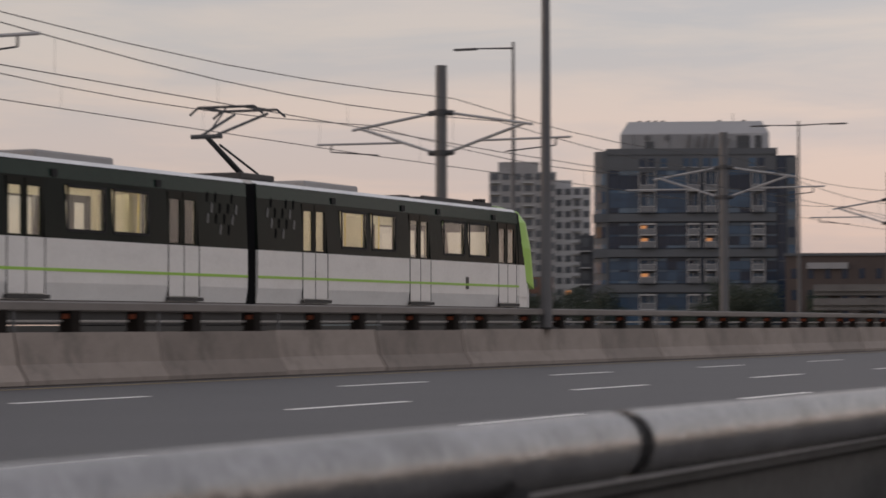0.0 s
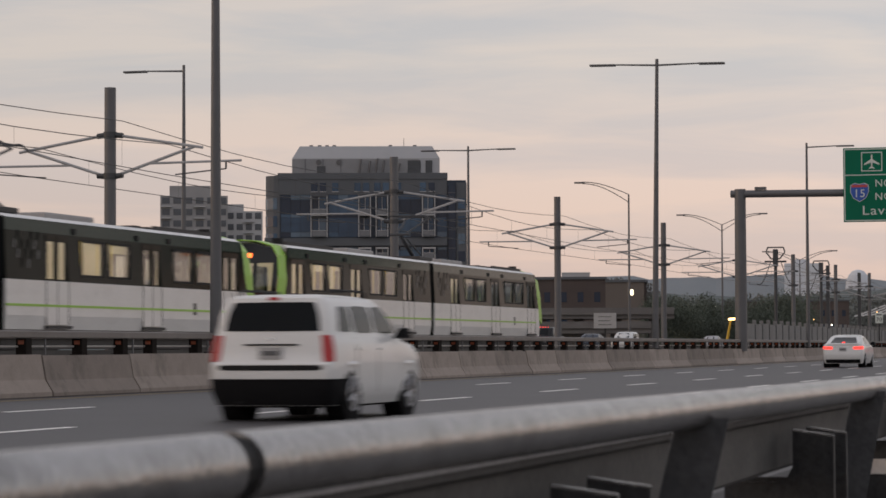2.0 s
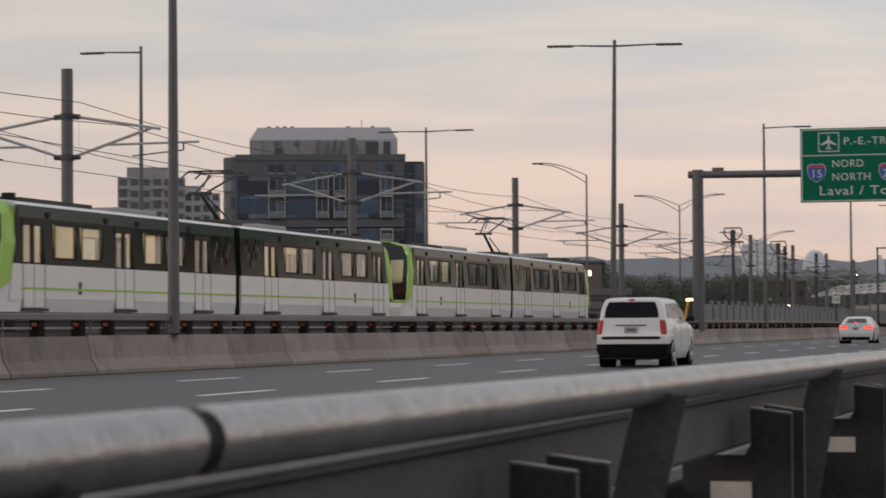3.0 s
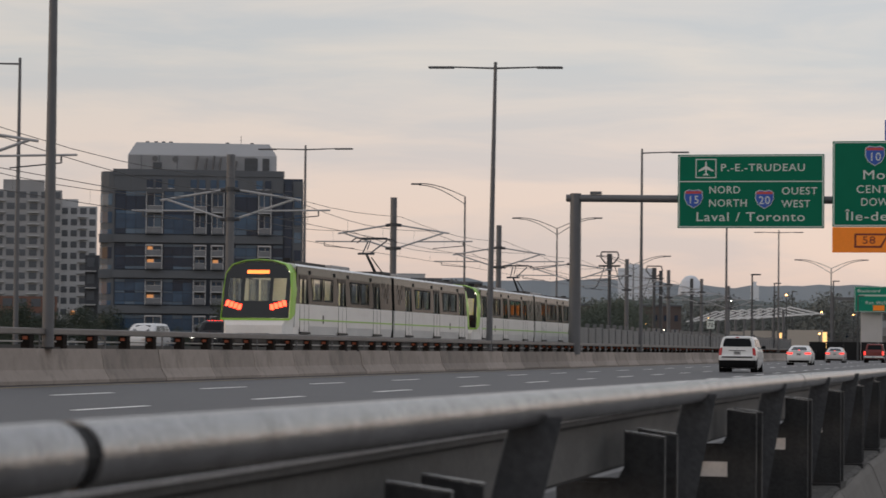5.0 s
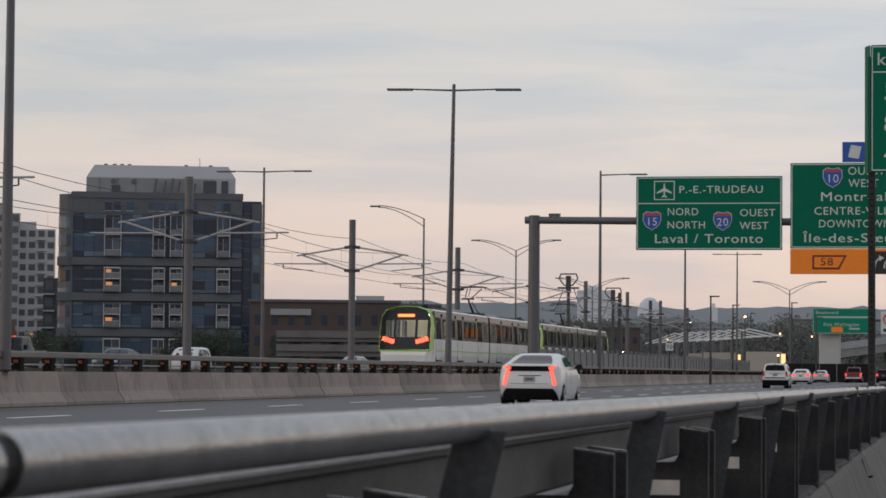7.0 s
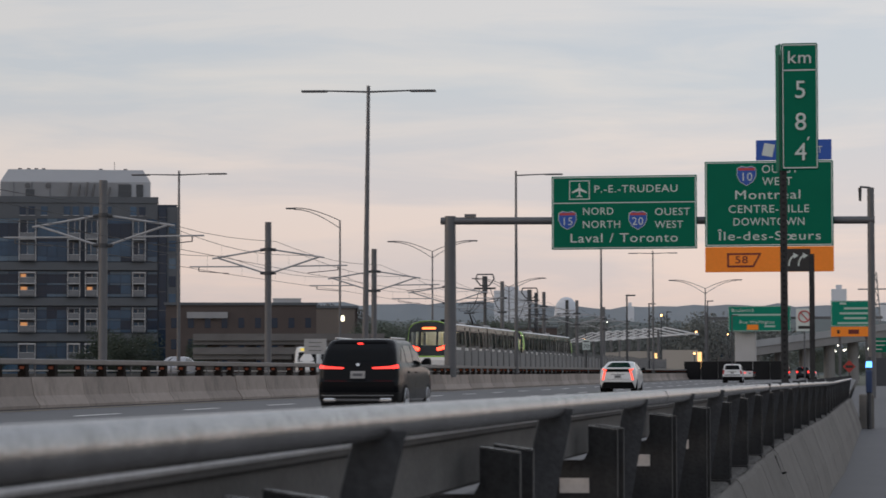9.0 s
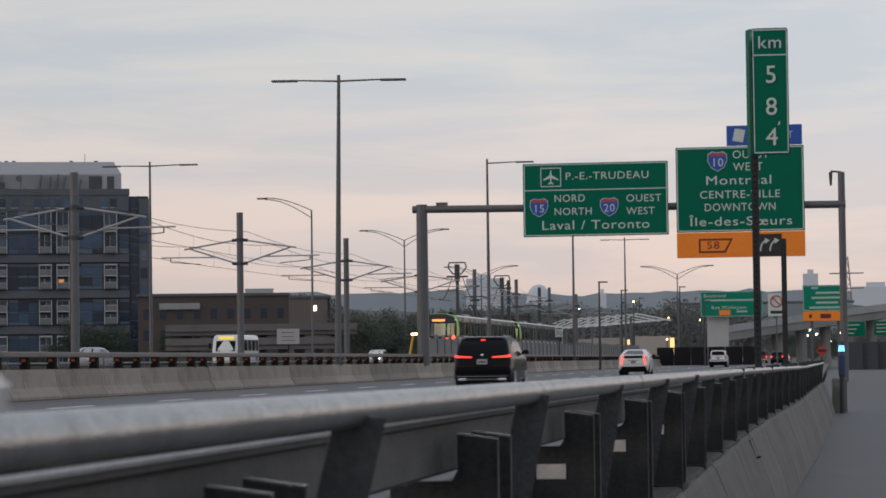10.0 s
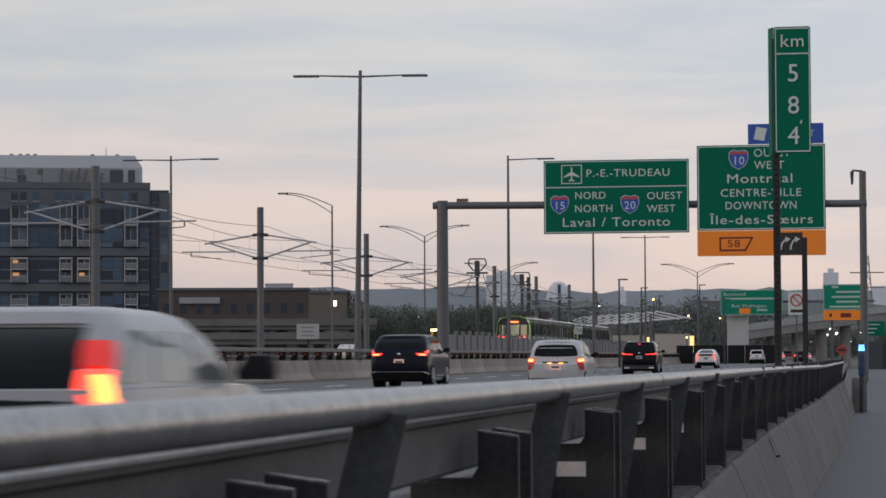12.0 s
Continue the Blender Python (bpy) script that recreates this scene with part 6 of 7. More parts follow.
# dark blue glass with the sky's reflection mixed into the base colours
ROWGLASS = [mat("facade_glass_%d" % k, c, 0.12, 0, 0.3, 0.3, 0, 0.4, tuple(v * 0.5 for v in c), (0.2, 0.2, 0.6), 0.3) for k, c in enumerate(((0.030, 0.064, 0.112), (0.046, 0.092, 0.152), (0.012, 0.026, 0.050), (0.090, 0.135, 0.185)))]


def apartment_block():
    e = empty("apartment_building", pose(-123.4, 401.5, -1.0, 0, 0, 17.1))
    tagged(e, "grey and blue glass apartment tower with white framed balconies", "building", "towers beyond the motorway")
    H = 30.3
    rng = random.Random(21)
    curtain = mat("dark_curtain_wall", (0.030, 0.045, 0.070), 0.3, 0, 0.25, 0.3, 0, 0.4, (0.013, 0.020, 0.032), (0.15, 0.15, 0.5), 0.3)
    part("wall", B(-14.6, 15.6, 0.6, 24, 0, H - 1.2), curtain, e)
    bay = bmesh.new()
    loft(bay, [[(-14.6, 0.5, z), (-15.6, 0.7, z), (-16.5, 1.4, z), (-16.9, 2.4, z), (-16.9, 22, z), (-14.6, 22, z)] for z in (0, H - 0.4)])
    part("wing", bay, FACGREY, e, "rounded grey corner bay")
    # grey top storeys, then a grey band at every second floor
    part("upper_wall", B(-14.7, 12.5, 0.34, 0.62, 26.8, H - 1.0), FACGREY, e, "plain grey upper wall")
    part("parapet", B(-14.9, 12.6, 0.2, 24.2, H - 1.0, H), FACGREY, e)
    part("end_strip", B(14.0, 15.7, 0.3, 0.64, 0, H - 1.6), FACGREY, e)
    bands = (7.7, 13.4, 19.1)
    for z in bands:
        part("spandrel_band", B(-14.75, 12.5, -0.25, 0.62, z - 0.62, z + 0.62), FACGREY, e, "broad grey band")
        part("bay_band", B(-17.05, -14.75, 0.45, 2.6, z - 0.7, z + 0.7), FACGREY, e)
    zones = ((1.6, 6.9), (8.5, 12.6), (14.2, 18.3), (19.9, 26.8))
    fields = ((-14.4, -9.6), (-6.7, -1.95), (3.2, 8.3), (10.9, 12.5))
    for zi, (z0, z1) in enumerate(zones):
        for x0, x1 in fields:
            n = max(1, round((x1 - x0) / 1.6))
            cuts = (0.0, 0.12, 0.46, 0.54, 0.88, 1.0)
            for a, b in zip(cuts, cuts[1:]):
                row = rng.choice((0, 1, 2, 2))
                for k in range(n):
                    xa, xb = x0 + (x1 - x0) * k / n, x0 + (x1 - x0) * (k + 1) / n
                    thin = b - a < 0.2
                    m = ROWGLASS[3 if thin and rng.random() < 0.5 else row if rng.random() < 0.75 else rng.randrange(3)]
                    part("glass_panel", B(xa + 0.03, xb - 0.03, 0.42 + rng.uniform(-0.02, 0.02), 0.6, z0 + (z1 - z0) * a + 0.03, z0 + (z1 - z0) * b - 0.03), m, e)
    lit = {(1, -9.6): 1, (2, -9.6): 2, (2, 0.9): 1}
    for zi, (z0, z1) in enumerate(zones):
        st = (z1 - z0) / 2
        for x0, x1 in ((-9.6, -6.8), (-1.9, 0.2), (0.9, 3.0), (8.4, 10.6)):
            b = empty("balcony")
            b.parent = e
            # flat dark panel: the shade inside the balcony is in its colour
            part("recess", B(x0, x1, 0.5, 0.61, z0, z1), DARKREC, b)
            for xx in (x0, x1 - 0.2):
                part("frame", B(xx + 0.03, xx + 0.16, -0.95, -0.2, z0, z1 - 0.12), FRAMEW, b, "white balcony frame")
            part("frame", B(x0, x1, -0.95, -0.2, z1 - 0.35, z1 - 0.12), FACGREY if zi % 2 else FRAMEW, b)
            for f in (0, 1):
                za = z0 + f * st
                on = f < lit.get((zi, x0), 0)
                part("slab", B(x0 + 0.2, x1 - 0.2, -0.9, 0.5, za - 0.02, za + 0.14), FRAMEW if f else FACGREY, b)
                xm = (x0 + x1) / 2 + rng.uniform(-0.2, 0.2)
                part("window", B(x0 + 0.35, xm - 0.06, 0.38, 0.5, za + 0.2, za + st - 0.45), LITWIN if on else ROWGLASS[rng.randrange(3)], b)
                part("window", B(xm + 0.06, x1 - 0.35, 0.38, 0.5, za + 0.2, za + st - 0.45), ROWGLASS[rng.choice((1, 3, 0))], b)
                part("door_jamb", B(xm - 0.05, xm + 0.05, 0.36, 0.5, za + 0.15, za + st - 0.4), FRAMEW, b)
                part("railing", B(x0 + 0.22, x1 - 0.22, -0.88, -0.84, za + 0.16, za + 1.0), RAILGLASS, b, "grey glass balcony railing")
                part("handrail", B(x0 + 0.22, x1 - 0.22, -0.885, -0.835, za + 1.0, za + 1.06), FRAMEW, b)
    # small windows in the grey storeys
    for x in (-9.0, -7.6, -5.6, -2.0, -0.6, 1.2, 2.6, 4.6, 8.6, 10.0):
        w = part("window", B(x - 0.5, x + 0.5, 0.26, 0.36, 27.3, 28.7), ROWGLASS[rng.randrange(3)], e)
        part("sill", B(x - 0.55, x + 0.55, 0.2, 0.36, 27.2, 27.3), FRAMEW, w)
    part("corner_glazing", B(12.7, 13.9, 0.1, 0.7, 0.5, H - 2), ROWGLASS[2], e, "dark blue vertical glazing")
    for z in range(1, 10):
        part("glazing_bar", B(12.68, 13.92, 0.06, 0.1, z * 3.0, z * 3.0 + 0.1), FACGREY, e)
        part("end_window", B(14.3, 15.4, 0.24, 0.32, z * 2.86 - 1.3, z * 2.86 + 0.4), ROWGLASS[z % 4], e)
        part("bay_window", loft(bmesh.new(), [[(-15.0, 0.5, zz), (-15.65, 0.62, zz), (-16.55, 1.32, zz), (-16.95, 2.3, zz), (-16.5, 2.3, zz), (-15.0, 0.9, zz)] for zz in (z * 2.86 - 1.3, z * 2.86 + 0.5)]), ROWGLASS[(z * 3) % 4], e)
    pent = bmesh.new()
    loft(pent, [[(x, y, z) for x, y in ((-a, 3 + b), (a - 1.2, 3 + b), (a - 1.2, 20 - b), (-a, 20 - b))] for a, b, z in ((12.6, 0, H), (12.6, 0, H + 2.6), (11.4, 0.8, H + 4.6))])
    p = part("penthouse", pent, PENT, e, "pale penthouse with sloping metal roof edge")
    part("penthouse_wall", B(-12.65, 8.0, 2.94, 3.02, H + 0.05, H + 2.45), mat("penthouse_wall_grey", (0.22, 0.225, 0.235), 0.7, 0, 0.15, 0.4, 0, 0.4, (0.12, 0.12, 0.125), (0.3, 0.3, 0.3)), p)
    for x in (-10.5, -7.6, -4.7, 3.6):
        part("wall_joint", B(x - 0.05, x + 0.05, 2.9, 2.95, H + 0.05, H + 2.5), FACGREY, p)
    for a, b in ((6.2, 8.3), (9.1, 10.2), (-8.6, -7.2)):
        lv = part("louvre", B(a, b, 2.86, 2.95, H + 0.2, H + (2.2 if a > 0 else 1.3)), DARKREC, p)
        for k in range(5):
            part("slat", B(a + 0.08, b - 0.08, 2.83, 2.86, H + 0.35 + k * 0.2, H + 0.43 + k * 0.2), FACGREY, lv)
    for x in (-8.3, -5.0):
        part("vent", tube(bmesh.new(), (x, 2.8, H + 1.9), (x, 3.05, H + 1.9), 0.45, n=14), POLE, p)
    for x, h in ((-1.7, 2.4), (-0.2, 2.1), (1.0, 2.5), (2.1, 2.2), (4.6, 1.7)):
        part("duct", tube(bmesh.new(), (x, 2.6, H + 0.2), (x + 0.3, 2.6, H + h), 0.16, n=8), POLE, p)
    for x in (-9.6, -8.2, -7.0, -5.8, 3.4, 7.4):
        part("roof_vent", tube(bmesh.new(), (x, 6, H + 4.1), (x, 6, H + 4.95), 0.36, 0.3, 10), POLE, p)
    part("aerial", tube(bmesh.new(), (5.6, 5, H + 4.1), (5.6, 5, H + 6.0), 0.05, n=5), POLED, p)


apartment_block()


def far_tower(az, D, w, h, floors, cols, col, label, steps=()):
    x, y = -D * math.sin(radians(az)), D * math.cos(radians(az))
    e = empty("residential_tower", pose(x, y, -1, 0, 0, az))
    tagged(e, label, "building", "towers beyond the motorway")
    m = mat("tower_%d" % int(D + az), col, 0.8, 0, 0.12, 0.2, 0, 0.25, tuple(c * 0.7 for c in col), (0.2, 0.2, 0.1))
    part("wall", B(-w / 2, w / 2, 0, 18, 0, h), m, e)
    for x0, x1, hh in steps:
        part("roof_block", B(x0, x1, 1, 17, h, hh), m, e)
    base = None
    cw, fh = w / cols, h / floors
    for f in range(floors):
        for c in range(cols):
            mm = pose(-w / 2 + cw * (c + 0.5), -0.06, fh * (f + 0.3))
            if base is None:
                bm = B(-cw * 0.34, cw * 0.34, -0.02, 0.12, 0, fh * 0.55)
                base = part("window", bm, TOWERWIN, e)
                base.matrix_basis = mm
            elif (f * 5 + c * 3) % 17 == 4 and f < floors // 2:
                part("lit_window", B(-cw * 0.25, cw * 0.25, -0.02, 0.12, 0, fh * 0.4), LITWIN, e).matrix_basis = mm
            else:
                shared("window", base, e, mm)
    for c in range(0, cols, 3):
        for f in range(1, floors):
            part("balcony_slab", B(-w / 2 + cw * c, -w / 2 + cw * (c + 1), -1.0, 0, fh * f, fh * f + 0.2), FRAMEW, e)


far_tower(20.95, 640, 16.5, 39.5, 14, 6, (0.27, 0.27, 0.275), "grey concrete apartment tower with window rows", ((-6, 4, 42),))
far_tower(19.95, 655, 11.5, 36.5, 13, 5, (0.45, 0.45, 0.455), "pale grey apartment tower with stepped white balconies", ((-5, 1, 38.3),))
far_tower(21.2, 500, 16, 11, 4, 6, (0.16, 0.085, 0.065), "low red brick apartment house with dark windows")
far_tower(19.45, 470, 4, 18, 6, 2, (0.05, 0.055, 0.065), "narrow dark glass building")


OVERCON = mat("overpass_grey", (0.135, 0.128, 0.125), 0.85, 0, 0.25, 0.3, 0, 0.6, (0.07, 0.065, 0.06), (0.25, 0.25, 0.6))


def low_buildings():
    brick = mat("far_brick", (0.072, 0.056, 0.052), 0.85, 0, 0.2, 0.5, 0, 0.3, (0.08, 0.06, 0.05), (0.2, 0.2, 0.2))
    for az0, az1, D, h, m, lab, rows in ((15.2, 11.9, 340, 10.8, brick, "long low brown brick building with small windows", 3), (12.9, 11.0, 390, 11.6, brick, "brown brick warehouse behind the road", 2), (11.95, 11.05, 380, 11.4, mat("far_tan", (0.13, 0.11, 0.098), 0.85), "tan flat-roofed warehouse with one lit window", 1), (9.3, 6.6, 560, 11.5, brick, "long dark brick factory behind the railway", 3), (3.9, 1.5, 640, 9, mat("far_grey", (0.12, 0.115, 0.115), 0.85), "grey low industrial building", 2)):
        azm = (az0 + az1) / 2
        w = 2 * D * math.tan(radians((az0 - az1) / 2))
        e = empty("low_building", pose(-D * math.sin(radians(azm)), D * math.cos(radians(azm)), -1, 0, 0, azm))
        tagged(e, lab, "building", "low buildings beyond the road")
        part("wall", B(-w / 2, w / 2, 0, 14, 0, h), m, e)
        part("roof_edge", B(-w / 2 - 0.2, w / 2 + 0.2, -0.2, 14.2, h, h + 0.35), FACGREY, e)
        base = None
        n = int(w / 2.1)
        for r in range(rows):
            for k in range(n):
                mm = pose(-w / 2 + (k + 0.5) * w / n, -0.05, 2.3 + r * (h - 2.5) / rows)
                if base is None:
                    base = part("window", B(-0.38, 0.38, 0, 0.1, 0, 1.3), ROWGLASS[2], e)
                    base.matrix_basis = mm
                else:
                    shared("window", base, e, mm)
        if D == 340:
            part("roof_banner", B(-w * 0.36, -w * 0.09, -0.4, -0.1, h - 1.7, h - 0.9), mat("banner_pale", (0.27, 0.27, 0.28), 0.7, 0, 0.15, 0.6), e, "pale roof banner with faded lettering")
        if D == 380:
            part("lit_window", B(0.7, 1.4, -0.1, 0, 9.5, 10.3), glow("lit_window_pale", (1.0, 0.9, 0.65), 3), e)
    for az0, az1, z0, z1, m in ((14.6, 10.4, 4.05, 5.0, OVERCON), (14.6, 10.9, 2.45, 3.5, OVERCON)):
        azm, D = (az0 + az1) / 2, 285
        w = 2 * D * math.tan(radians((az0 - az1) / 2))
        e = empty("overpass", pose(-D * math.sin(radians(azm)), D * math.cos(radians(azm)), 0, 0, 0, azm))
        tagged(e, "grey concrete overpass girder behind the motorway", "overpass", kind="structure")
        part("girder", B(-w / 2, w / 2, 0, 9, z0, z1), m, e)
        part("parapet", B(-w / 2, w / 2, -0.3, 0, z1 - 0.5, z1 + 0.25), m, e)
        for k in range(5):
            part("pier", B(-w / 2 + (k + 0.5) * w / 5 - 0.6, -w / 2 + (k + 0.5) * w / 5 + 0.6, 2, 6, -1.0, z0), m, e)
    e = empty("roof_box", pose(-820 * math.sin(radians(12.55)), 820 * math.cos(radians(12.55)), 0, 0, 0, 12.5))
    tagged(e, "pale metal clad plant building on the skyline", "building")
    part("wall", B(-4.4, 4.4, 0, 10, -1, 24.2), PENT, e)
    part("roof_edge", B(-4.5, 4.5, -0.1, 10.1, 24.2, 24.5), PENT, e)
    # elevated ramp to the right
    e = empty("ramp_viaduct")
    tagged(e, "curved grey concrete motorway ramp on round piers", "viaduct", kind="structure")
    bm, pr, ra = bmesh.new(), bmesh.new(), bmesh.new()
    pts = [(-16.5 + 46 * t, 410 + 70 * t - 40 * t * t, 3.5 + 7.4 * t - 1.6 * t * t) for t in [k / 12 for k in range(13)]]
    loft(bm, [[(x, y, z), (x, y + 9, z), (x, y + 9, z + 1.5), (x, y, z + 1.5)] for x, y, z in pts])
    part("girder", bm, DECKCON, e)
    loft(ra, [[(x, y - 0.3, z + 1.3), (x, y, z + 1.3), (x, y, z + 2.4), (x, y - 0.3, z + 2.4)] for x, y, z in pts])
    part("parapet", ra, mat("ramp_parapet", (0.33, 0.33, 0.33), 0.85, 0, 0.12, 0.4), e)
    for x, y, z in pts:
        part("pier", tube(bmesh.new(), (x, y + 4, -1), (x, y + 4, z), 0.9, n=12), DECKCON, e)
    # station canopy with white trusses
    e = empty("station_canopy")
    tagged(e, "white steel truss station roof beside the tracks", "station")
    for k in range(9):
        bm = bmesh.new()
        x, y = -46 + 2.0 * k, 440 - 6 * k
        tube(bm, (x - 4, y, 5.9), (x + 1, y, 7.7), 0.13, n=6)
        tube(bm, (x + 1, y, 7.7), (x + 6, y, 6.6), 0.13, n=6)
        tube(bm, (x - 4, y, 6.0), (x + 6, y, 6.8), 0.1, n=6)
        part("truss", bm, mat("white_steel", (0.60, 0.60, 0.60), 0.5), e)
        part("column", tube(bmesh.new(), (x, y, -1), (x, y, 7.4), 0.2, n=8), POLE, e)
    for x, y in ((-39, 420), (-34, 400), (-26, 380)):
        part("shelter", B(x - 2.5, x + 2.5, y, y + 3, -1, 4.2), mat("shelter_tan", (0.35, 0.32, 0.28), 0.8, 0, 0.1), e)
        part("lit_panel", B(x + 2.6, x + 3.2, y, y + 0.3, 1.5, 3.9), glow("shelter_lamp", (1.0, 0.58, 0.22), 1.6), e, "warm lit glass panel")
    hd = empty("hoarding", pose(-20, 300, 0))
    tagged(hd, "black construction hoarding beside the road", "fence")
    for k in range(6):
        part("panel", B(-2 + k * 2.2, 0.1 + k * 2.2, 30 - k, 30.2 - k, -0.9, 2.3), PLASTIC, hd)
    # boards on the right side of the path
    sc = empty("path_screen")
    tagged(sc, "dark screened fence at the far end of the cycle path", "fence")
    for k in range(9):
        part("panel", B(1.5 + 1.5 * k, 2.92 + 1.5 * k, 258 + 0.4 * k, 258.1 + 0.4 * k, -1.0, 2.3), mat("dark_mesh", (0.045, 0.048, 0.055), 0.7), sc)
        part("post", B(1.42 + 1.5 * k, 1.5 + 1.5 * k, 258 + 0.4 * k, 258.1 + 0.4 * k, -1.0, 2.5), POLED, sc)
    # far green boards
    for x, z, w, h, y in ((1.2, 3.1, 2.4, 1.6, 290), (5.2, 3.5, 4.2, 1.7, 330)):
        e = empty("far_sign")
        tagged(e, "small distant green direction sign", "road sign", "distant signs")
        b = panel(e, x, x + w, z, z + h, y, SIGNG, False)
        for k in range(3):
            part("text_bar", B(x + 0.3, x + w - 0.6 - 0.3 * k, y - 0.02, y - 0.002, z + h - 0.42 - 0.45 * k, z + h - 0.32 - 0.45 * k), REFLW, b)
        part("post", B(x + w / 2 - 0.1, x + w / 2 + 0.1, y + 0.06, y + 0.2, -1, z + 0.4), POLE, e)


low_buildings()


# ---- woods, hills, far lights ----
def clump(verts, faces, c, r, n, rng, size):
    """Small leaf quads scattered through a ragged ball."""
    for _ in range(n):
        d = Vector((rng.gauss(0, 1), rng.gauss(0, 1), rng.gauss(0, 1))).normalized() * r * rng.random() ** 0.45
        d.z *= 0.85
        p = c + d
        s = r * rng.uniform(*size)
        u = Vector((rng.gauss(0, 1), rng.gauss(0, 1), rng.gauss(0, 1))).normalized()
        v = u.cross(Vector((rng.gauss(0, 1), rng.gauss(0, 1), rng.gauss(0, 1)))).normalized()
        i = len(verts)
        verts.extend((p + u * s, p + v * s, p - u * s, p - v * s))
        faces.append((i, i + 1, i + 2, i + 3))


def woods(name, label, spots, col, n=190, size=(0.055, 0.10)):
    rng = random.Random(len(spots) + int(spots[0][1]))
    verts, faces = [], []
    for x, y, h, r in spots:
        for _ in range(5):
            c = Vector((x + rng.uniform(-r, r) * 0.6, y + rng.uniform(-r, r) * 0.5, -1 + h * rng.uniform(0.35, 0.92)))
            clump(verts, faces, c, r * rng.uniform(0.45, 0.75), n, rng, size)
    me = bpy.data.meshes.new(name)
    me.from_pydata([tuple(v) for v in verts], [], faces)
    me.materials.append(island_mat(name + "_leaf", col, 0.2))
    o = new(name, me)
    tagged(o, label, "trees", kind="stuff")


def spots(az0, az1, D0, D1, h0, h1, n, seed):
    rng = random.Random(seed)
    out = []
    for k in range(n):
        a, D, h = rng.uniform(az0, az1), rng.uniform(D0, D1), rng.uniform(h0, h1)
        out.append((-D * math.sin(radians(a)), D * math.cos(radians(a)), h, h * 0.38))
    return out


woods("woods_dark", "dense dark green trees behind the railway", spots(7.6, 10.9, 300, 340, 5.6, 8.2, 84, 1), (0.075, 0.092, 0.070), 520, (0.028, 0.055))
woods("shrubs_tower", "dark bushes at the foot of the apartment tower", spots(15.6, 16.6, 360, 385, 6.0, 9.0, 14, 2) + spots(14.2, 14.8, 330, 345, 4.5, 6.5, 9, 7) + spots(17.0, 17.6, 360, 385, 3.0, 5.2, 8, 8) + spots(18.9, 21.8, 380, 410, 5, 8, 26, 3), (0.03, 0.042, 0.028), 420, (0.03, 0.065))
# far and skyline belts are paled: distance haze mixed into the leaf colour
woods("woods_far", "far belt of trees, their green dulled to paint haze", spots(1.5, 15.5, 600, 720, 10, 16, 200, 4), (0.135, 0.145, 0.135), 170, (0.05, 0.09))
woods("woods_ridge", "dark brown-green tree ridge behind the brick buildings", spots(11.0, 15.8, 660, 740, 15.5, 18, 190, 9), (0.115, 0.112, 0.104), 340, (0.05, 0.095))
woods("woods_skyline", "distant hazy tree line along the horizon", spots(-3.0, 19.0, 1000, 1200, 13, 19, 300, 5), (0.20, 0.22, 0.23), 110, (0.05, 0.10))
woods("verge_shrubs", "dull green shrubs on the far embankment", spots(-1.5, 1.6, 480, 560, 4, 8, 40, 6), (0.085, 0.10, 0.08), 300, (0.035, 0.07))


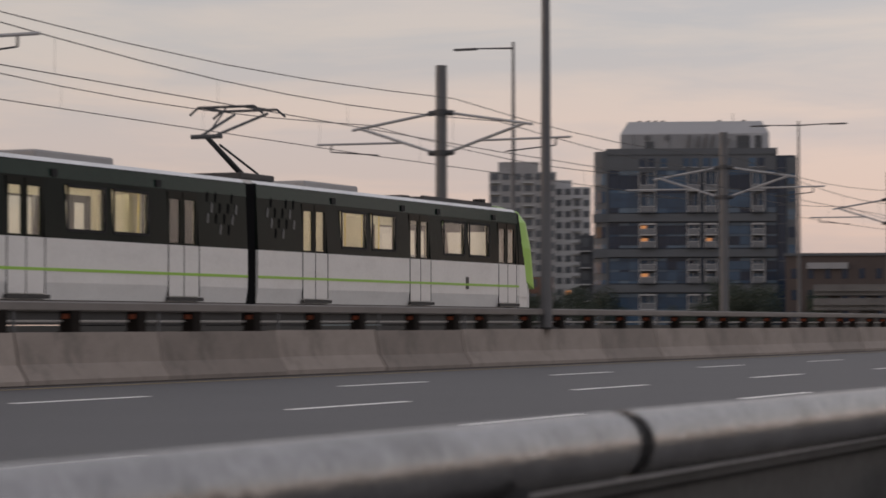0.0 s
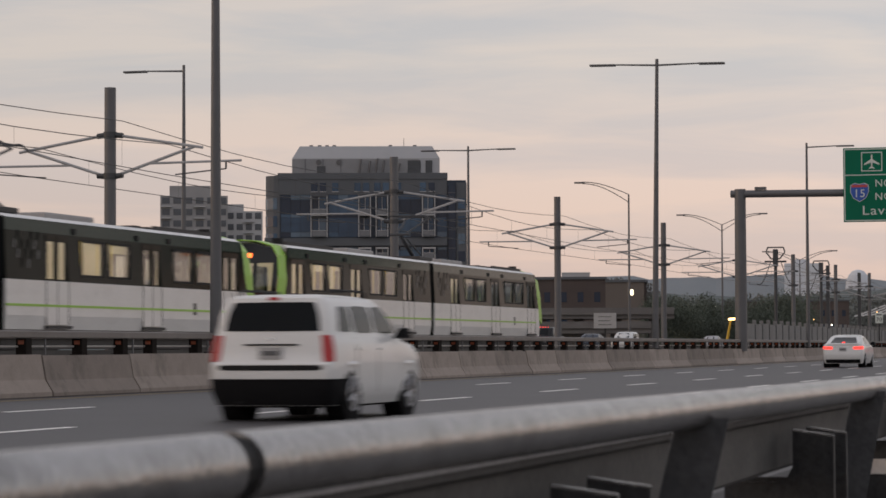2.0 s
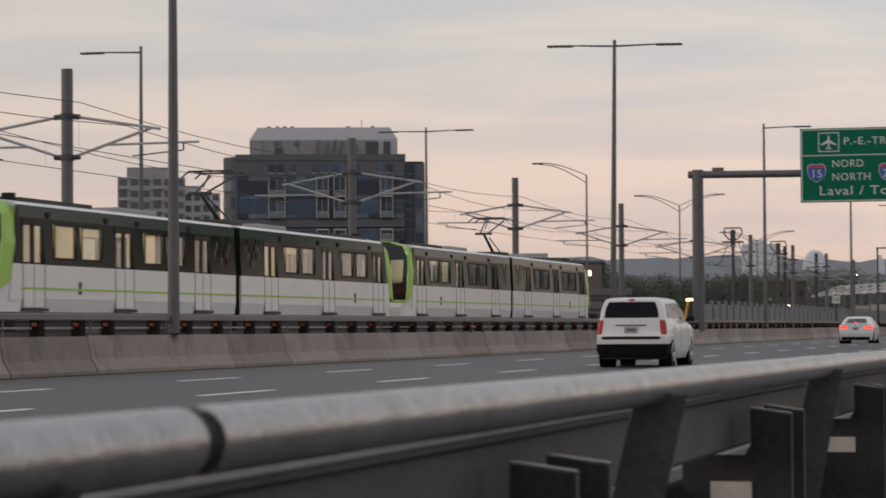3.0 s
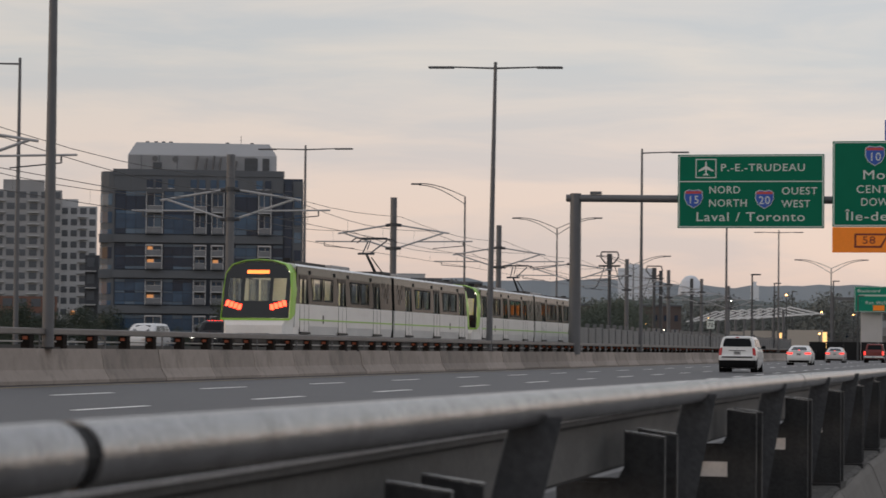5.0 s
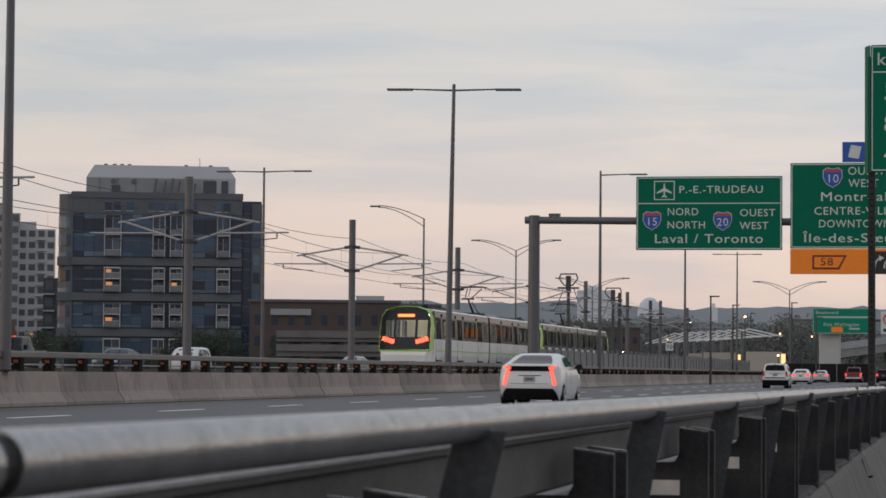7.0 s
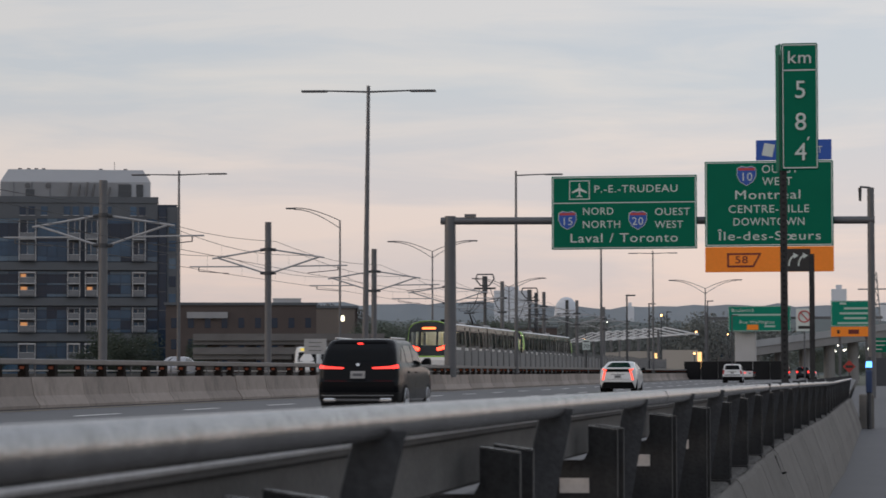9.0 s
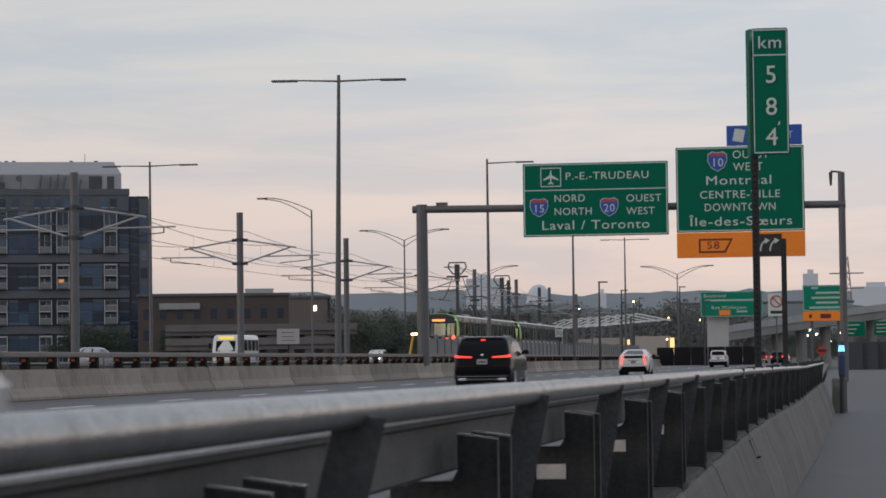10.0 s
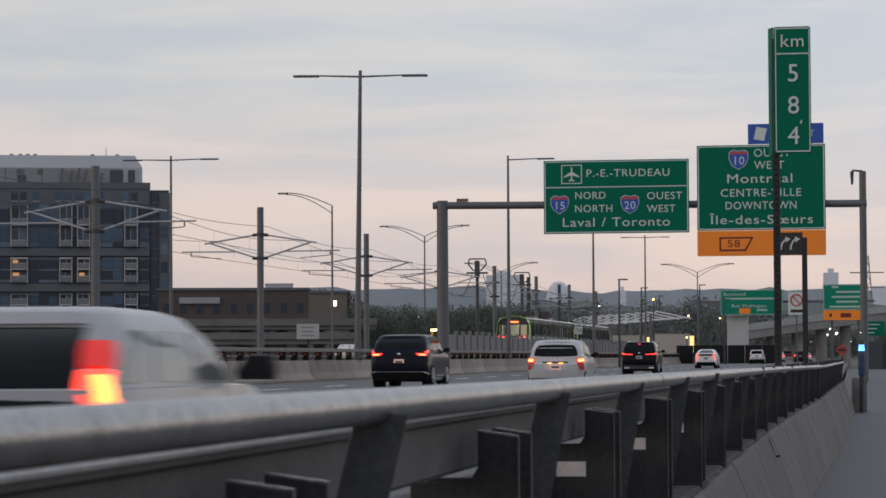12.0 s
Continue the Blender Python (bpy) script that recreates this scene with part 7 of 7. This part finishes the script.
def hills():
    # haze is put into the hill colours, paler with distance
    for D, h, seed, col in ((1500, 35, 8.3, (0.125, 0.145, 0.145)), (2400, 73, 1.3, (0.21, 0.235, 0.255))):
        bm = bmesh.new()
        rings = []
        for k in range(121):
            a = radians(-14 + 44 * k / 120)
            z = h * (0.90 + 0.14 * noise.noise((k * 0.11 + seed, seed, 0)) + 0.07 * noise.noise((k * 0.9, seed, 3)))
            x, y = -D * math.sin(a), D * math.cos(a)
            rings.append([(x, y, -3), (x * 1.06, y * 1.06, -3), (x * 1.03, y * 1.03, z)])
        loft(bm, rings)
        o = obj("backdrop_hills", bm, mat("haze_tint_hill_%d" % D, col, 0.95, 0, 0.12, 0.02, 0, 0.4, tuple(c * 0.8 for c in col), (0.01, 0.01, 0.03)))
        tagged(o, "low hills on the horizon, haze put into their blue-grey colour", "hills", kind="structure")
    sk = ((0.45, 11, 62, 12), (6.4, 10, 47, 20), (7.6, 26, 62, 30), (-0.95, 34, 52, 30), (5.0, 6, 50, 10))
    for az, w, h, d in sk:
        D = 1900
        e = empty("skyline_building", pose(-D * math.sin(radians(az)), D * math.cos(radians(az)), -1, 0, 0, az))
        tagged(e, "pale grey skyline building with haze put into its colour", "building", "skyline buildings")
        # pale blue-grey base paints the haze over these buildings
        m = mat("skyline_haze_grey", (0.55, 0.58, 0.63), 0.9, 0, 0.08, 0.02)
        if az == 6.4:
            bm = bmesh.new()
            loft(bm, [[(w * 0.9 * c * math.cos(2 * math.pi * i / 16), w * 0.5 * c * math.sin(2 * math.pi * i / 16), z) for i in range(16)] for c, z in ((1, 0), (1, h - 3), (0.93, h + 2), (0.75, h + 6), (0.45, h + 9), (0.15, h + 10))])
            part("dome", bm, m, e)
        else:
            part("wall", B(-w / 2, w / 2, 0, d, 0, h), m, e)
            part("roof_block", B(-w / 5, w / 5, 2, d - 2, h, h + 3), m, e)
    py = empty("pylon", pose(8, 1400, -1))
    tagged(py, "far steel lattice power pylon", "pylon")
    bm = bmesh.new()
    for s in (-1, 1):
        tube(bm, (s * 5, 0, 0), (s * 0.8, 0, 55), 0.45, 0.3, 5)
    for z in (38, 46):
        tube(bm, (-9, 0, z), (9, 0, z), 0.35, n=5)
    for k in range(8):
        w0, w1 = 5 - 4.2 * k / 8, 5 - 4.2 * (k + 1) / 8
        tube(bm, (-w0, 0, 55 * k / 8), (w1, 0, 55 * (k + 1) / 8), 0.22, n=4)
        tube(bm, (w0, 0, 55 * k / 8), (-w1, 0, 55 * (k + 1) / 8), 0.22, n=4)
    part("lattice", bm, mat("pylon_grey", (0.2, 0.21, 0.22), 0.8), py)
    # scattered lamps beyond the railway
    rng = random.Random(11)
    WARM, PALE = glow("far_lamp_warm", (1.0, 0.5, 0.16), 9), glow("far_lamp_pale", (1.0, 0.92, 0.75), 9)
    for k in range(15):
        az, D = rng.uniform(2.2, 9.5), rng.uniform(330, 520)
        z = rng.uniform(3.5, 10)
        e = empty("yard_lamp", pose(-D * math.sin(radians(az)), D * math.cos(radians(az)), -1))
        tagged(e, "distant lit lamp on a thin post", "lamp", "distant lit lamps")
        part("pole", tube(bmesh.new(), (0, 0, 0), (0, 0, z + 1), 0.07, n=5), POLED, e)
        part("bulb", tube(bmesh.new(), (0, -0.15, z + 0.85), (0, -0.15, z + 1.05), 0.11, n=8), WARM if k % 3 else PALE, e)
    for k in range(14):
        az, D = rng.uniform(-0.3, 1.6), rng.uniform(520, 640)
        e = empty("yard_lamp", pose(-D * math.sin(radians(az)), D * math.cos(radians(az)), -1))
        tagged(e, "distant bright white lamp on a post", "lamp", "distant lit lamps")
        part("pole", tube(bmesh.new(), (0, 0, 0), (0, 0, 5.5 + (k % 3)), 0.07, n=5), POLED, e)
        part("bulb", tube(bmesh.new(), (0, -0.15, 5.0 + (k % 3)), (0, -0.15, 5.5 + (k % 3)), 0.32, n=8), PALE, e)


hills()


# ---- what moves ----
def motions():
    ts = [0.5 * k for k in range(25)]

    def rear(t):
        return -3.1 + 22.3 * t - 0.297 * t * t
    walk(rear_train, [(t, pose(-28.75, rear(t), 0)) for t in ts])
    walk(front_train, [(t, pose(-28.75, rear(t) + 38.9, 0)) for t in ts])

    def drive(o, x, knots, turn=0.0, z=0.0):
        kt, ks = [k[0] for k in knots], [k[1] for k in knots]
        walk(o, [(t, pose(x, float(np.interp(t, kt, ks)) if kt[0] <= t <= kt[-1] else (ks[0] + (t - kt[0]) * (ks[1] - ks[0]) / (kt[1] - kt[0]) if t < kt[0] else ks[-1] + (t - kt[-1]) * (ks[-1] - ks[-2]) / (kt[-1] - kt[-2])), z, 0, 0, turn)) for t in ts])
    drive(white_suv, -11.2, [(0, -25), (1.5, 17.6), (2.0, 32.0), (2.5, 46.3), (5.0, 119), (9.5, 245.9), (12, 310)])
    drive(prius, -11.2, [(5.0, 18.6), (6.5, 57.8), (9.5, 134.5), (12, 202)])
    drive(black_suv, -10.8, [(8.5, 43.6), (9.5, 68), (10.5, 93), (12, 133.4)])
    drive(dark_suv, -14.0, [(10.5, 46.8), (11, 58.3), (12, 80.2)])
    drive(small_car, -8.1, [(10.5, 32.4), (11, 45.4), (11.5, 58.5), (12, 71.6)], 0.0, -0.015)
    drive(near_car, -4.33, [(11.5, -0.9), (12, 12.1)], 0.0, -0.125)
    drive(white_sedan, -13.6, [(0, 64), (1.5, 102.5), (3, 140), (6.5, 232), (9.5, 345), (12, 430)])
    drive(red_pickup, -10.8, [(0, 82), (1.5, 122), (3, 165), (5.5, 277.8), (6.5, 300), (9.5, 385), (12, 440)])
    drive(far_sedan, -14.0, [(0, 110), (5.5, 259), (6.5, 285), (9.5, 372), (12, 428)])
    for k, o in enumerate(far_cars):
        drive(o, (-7.6, -11.0, -14.4, -7.4)[k], [(0, 250 + 22 * k), (12, 385 + 12 * k)])
    for k, o in enumerate(oncoming):
        s0 = (131, 129, 148, 161, 206, 330)[k] + 14 * 6.5
        drive(o, (-45, -49, -45.2, -45, -45, -49)[k], [(0, s0), (12, s0 - 168)], 180.0, 0.6)
    drive(tk, -46.5, [(0, 404), (9.5, 214), (12, 164)], 180.0, 0.6)


motions()
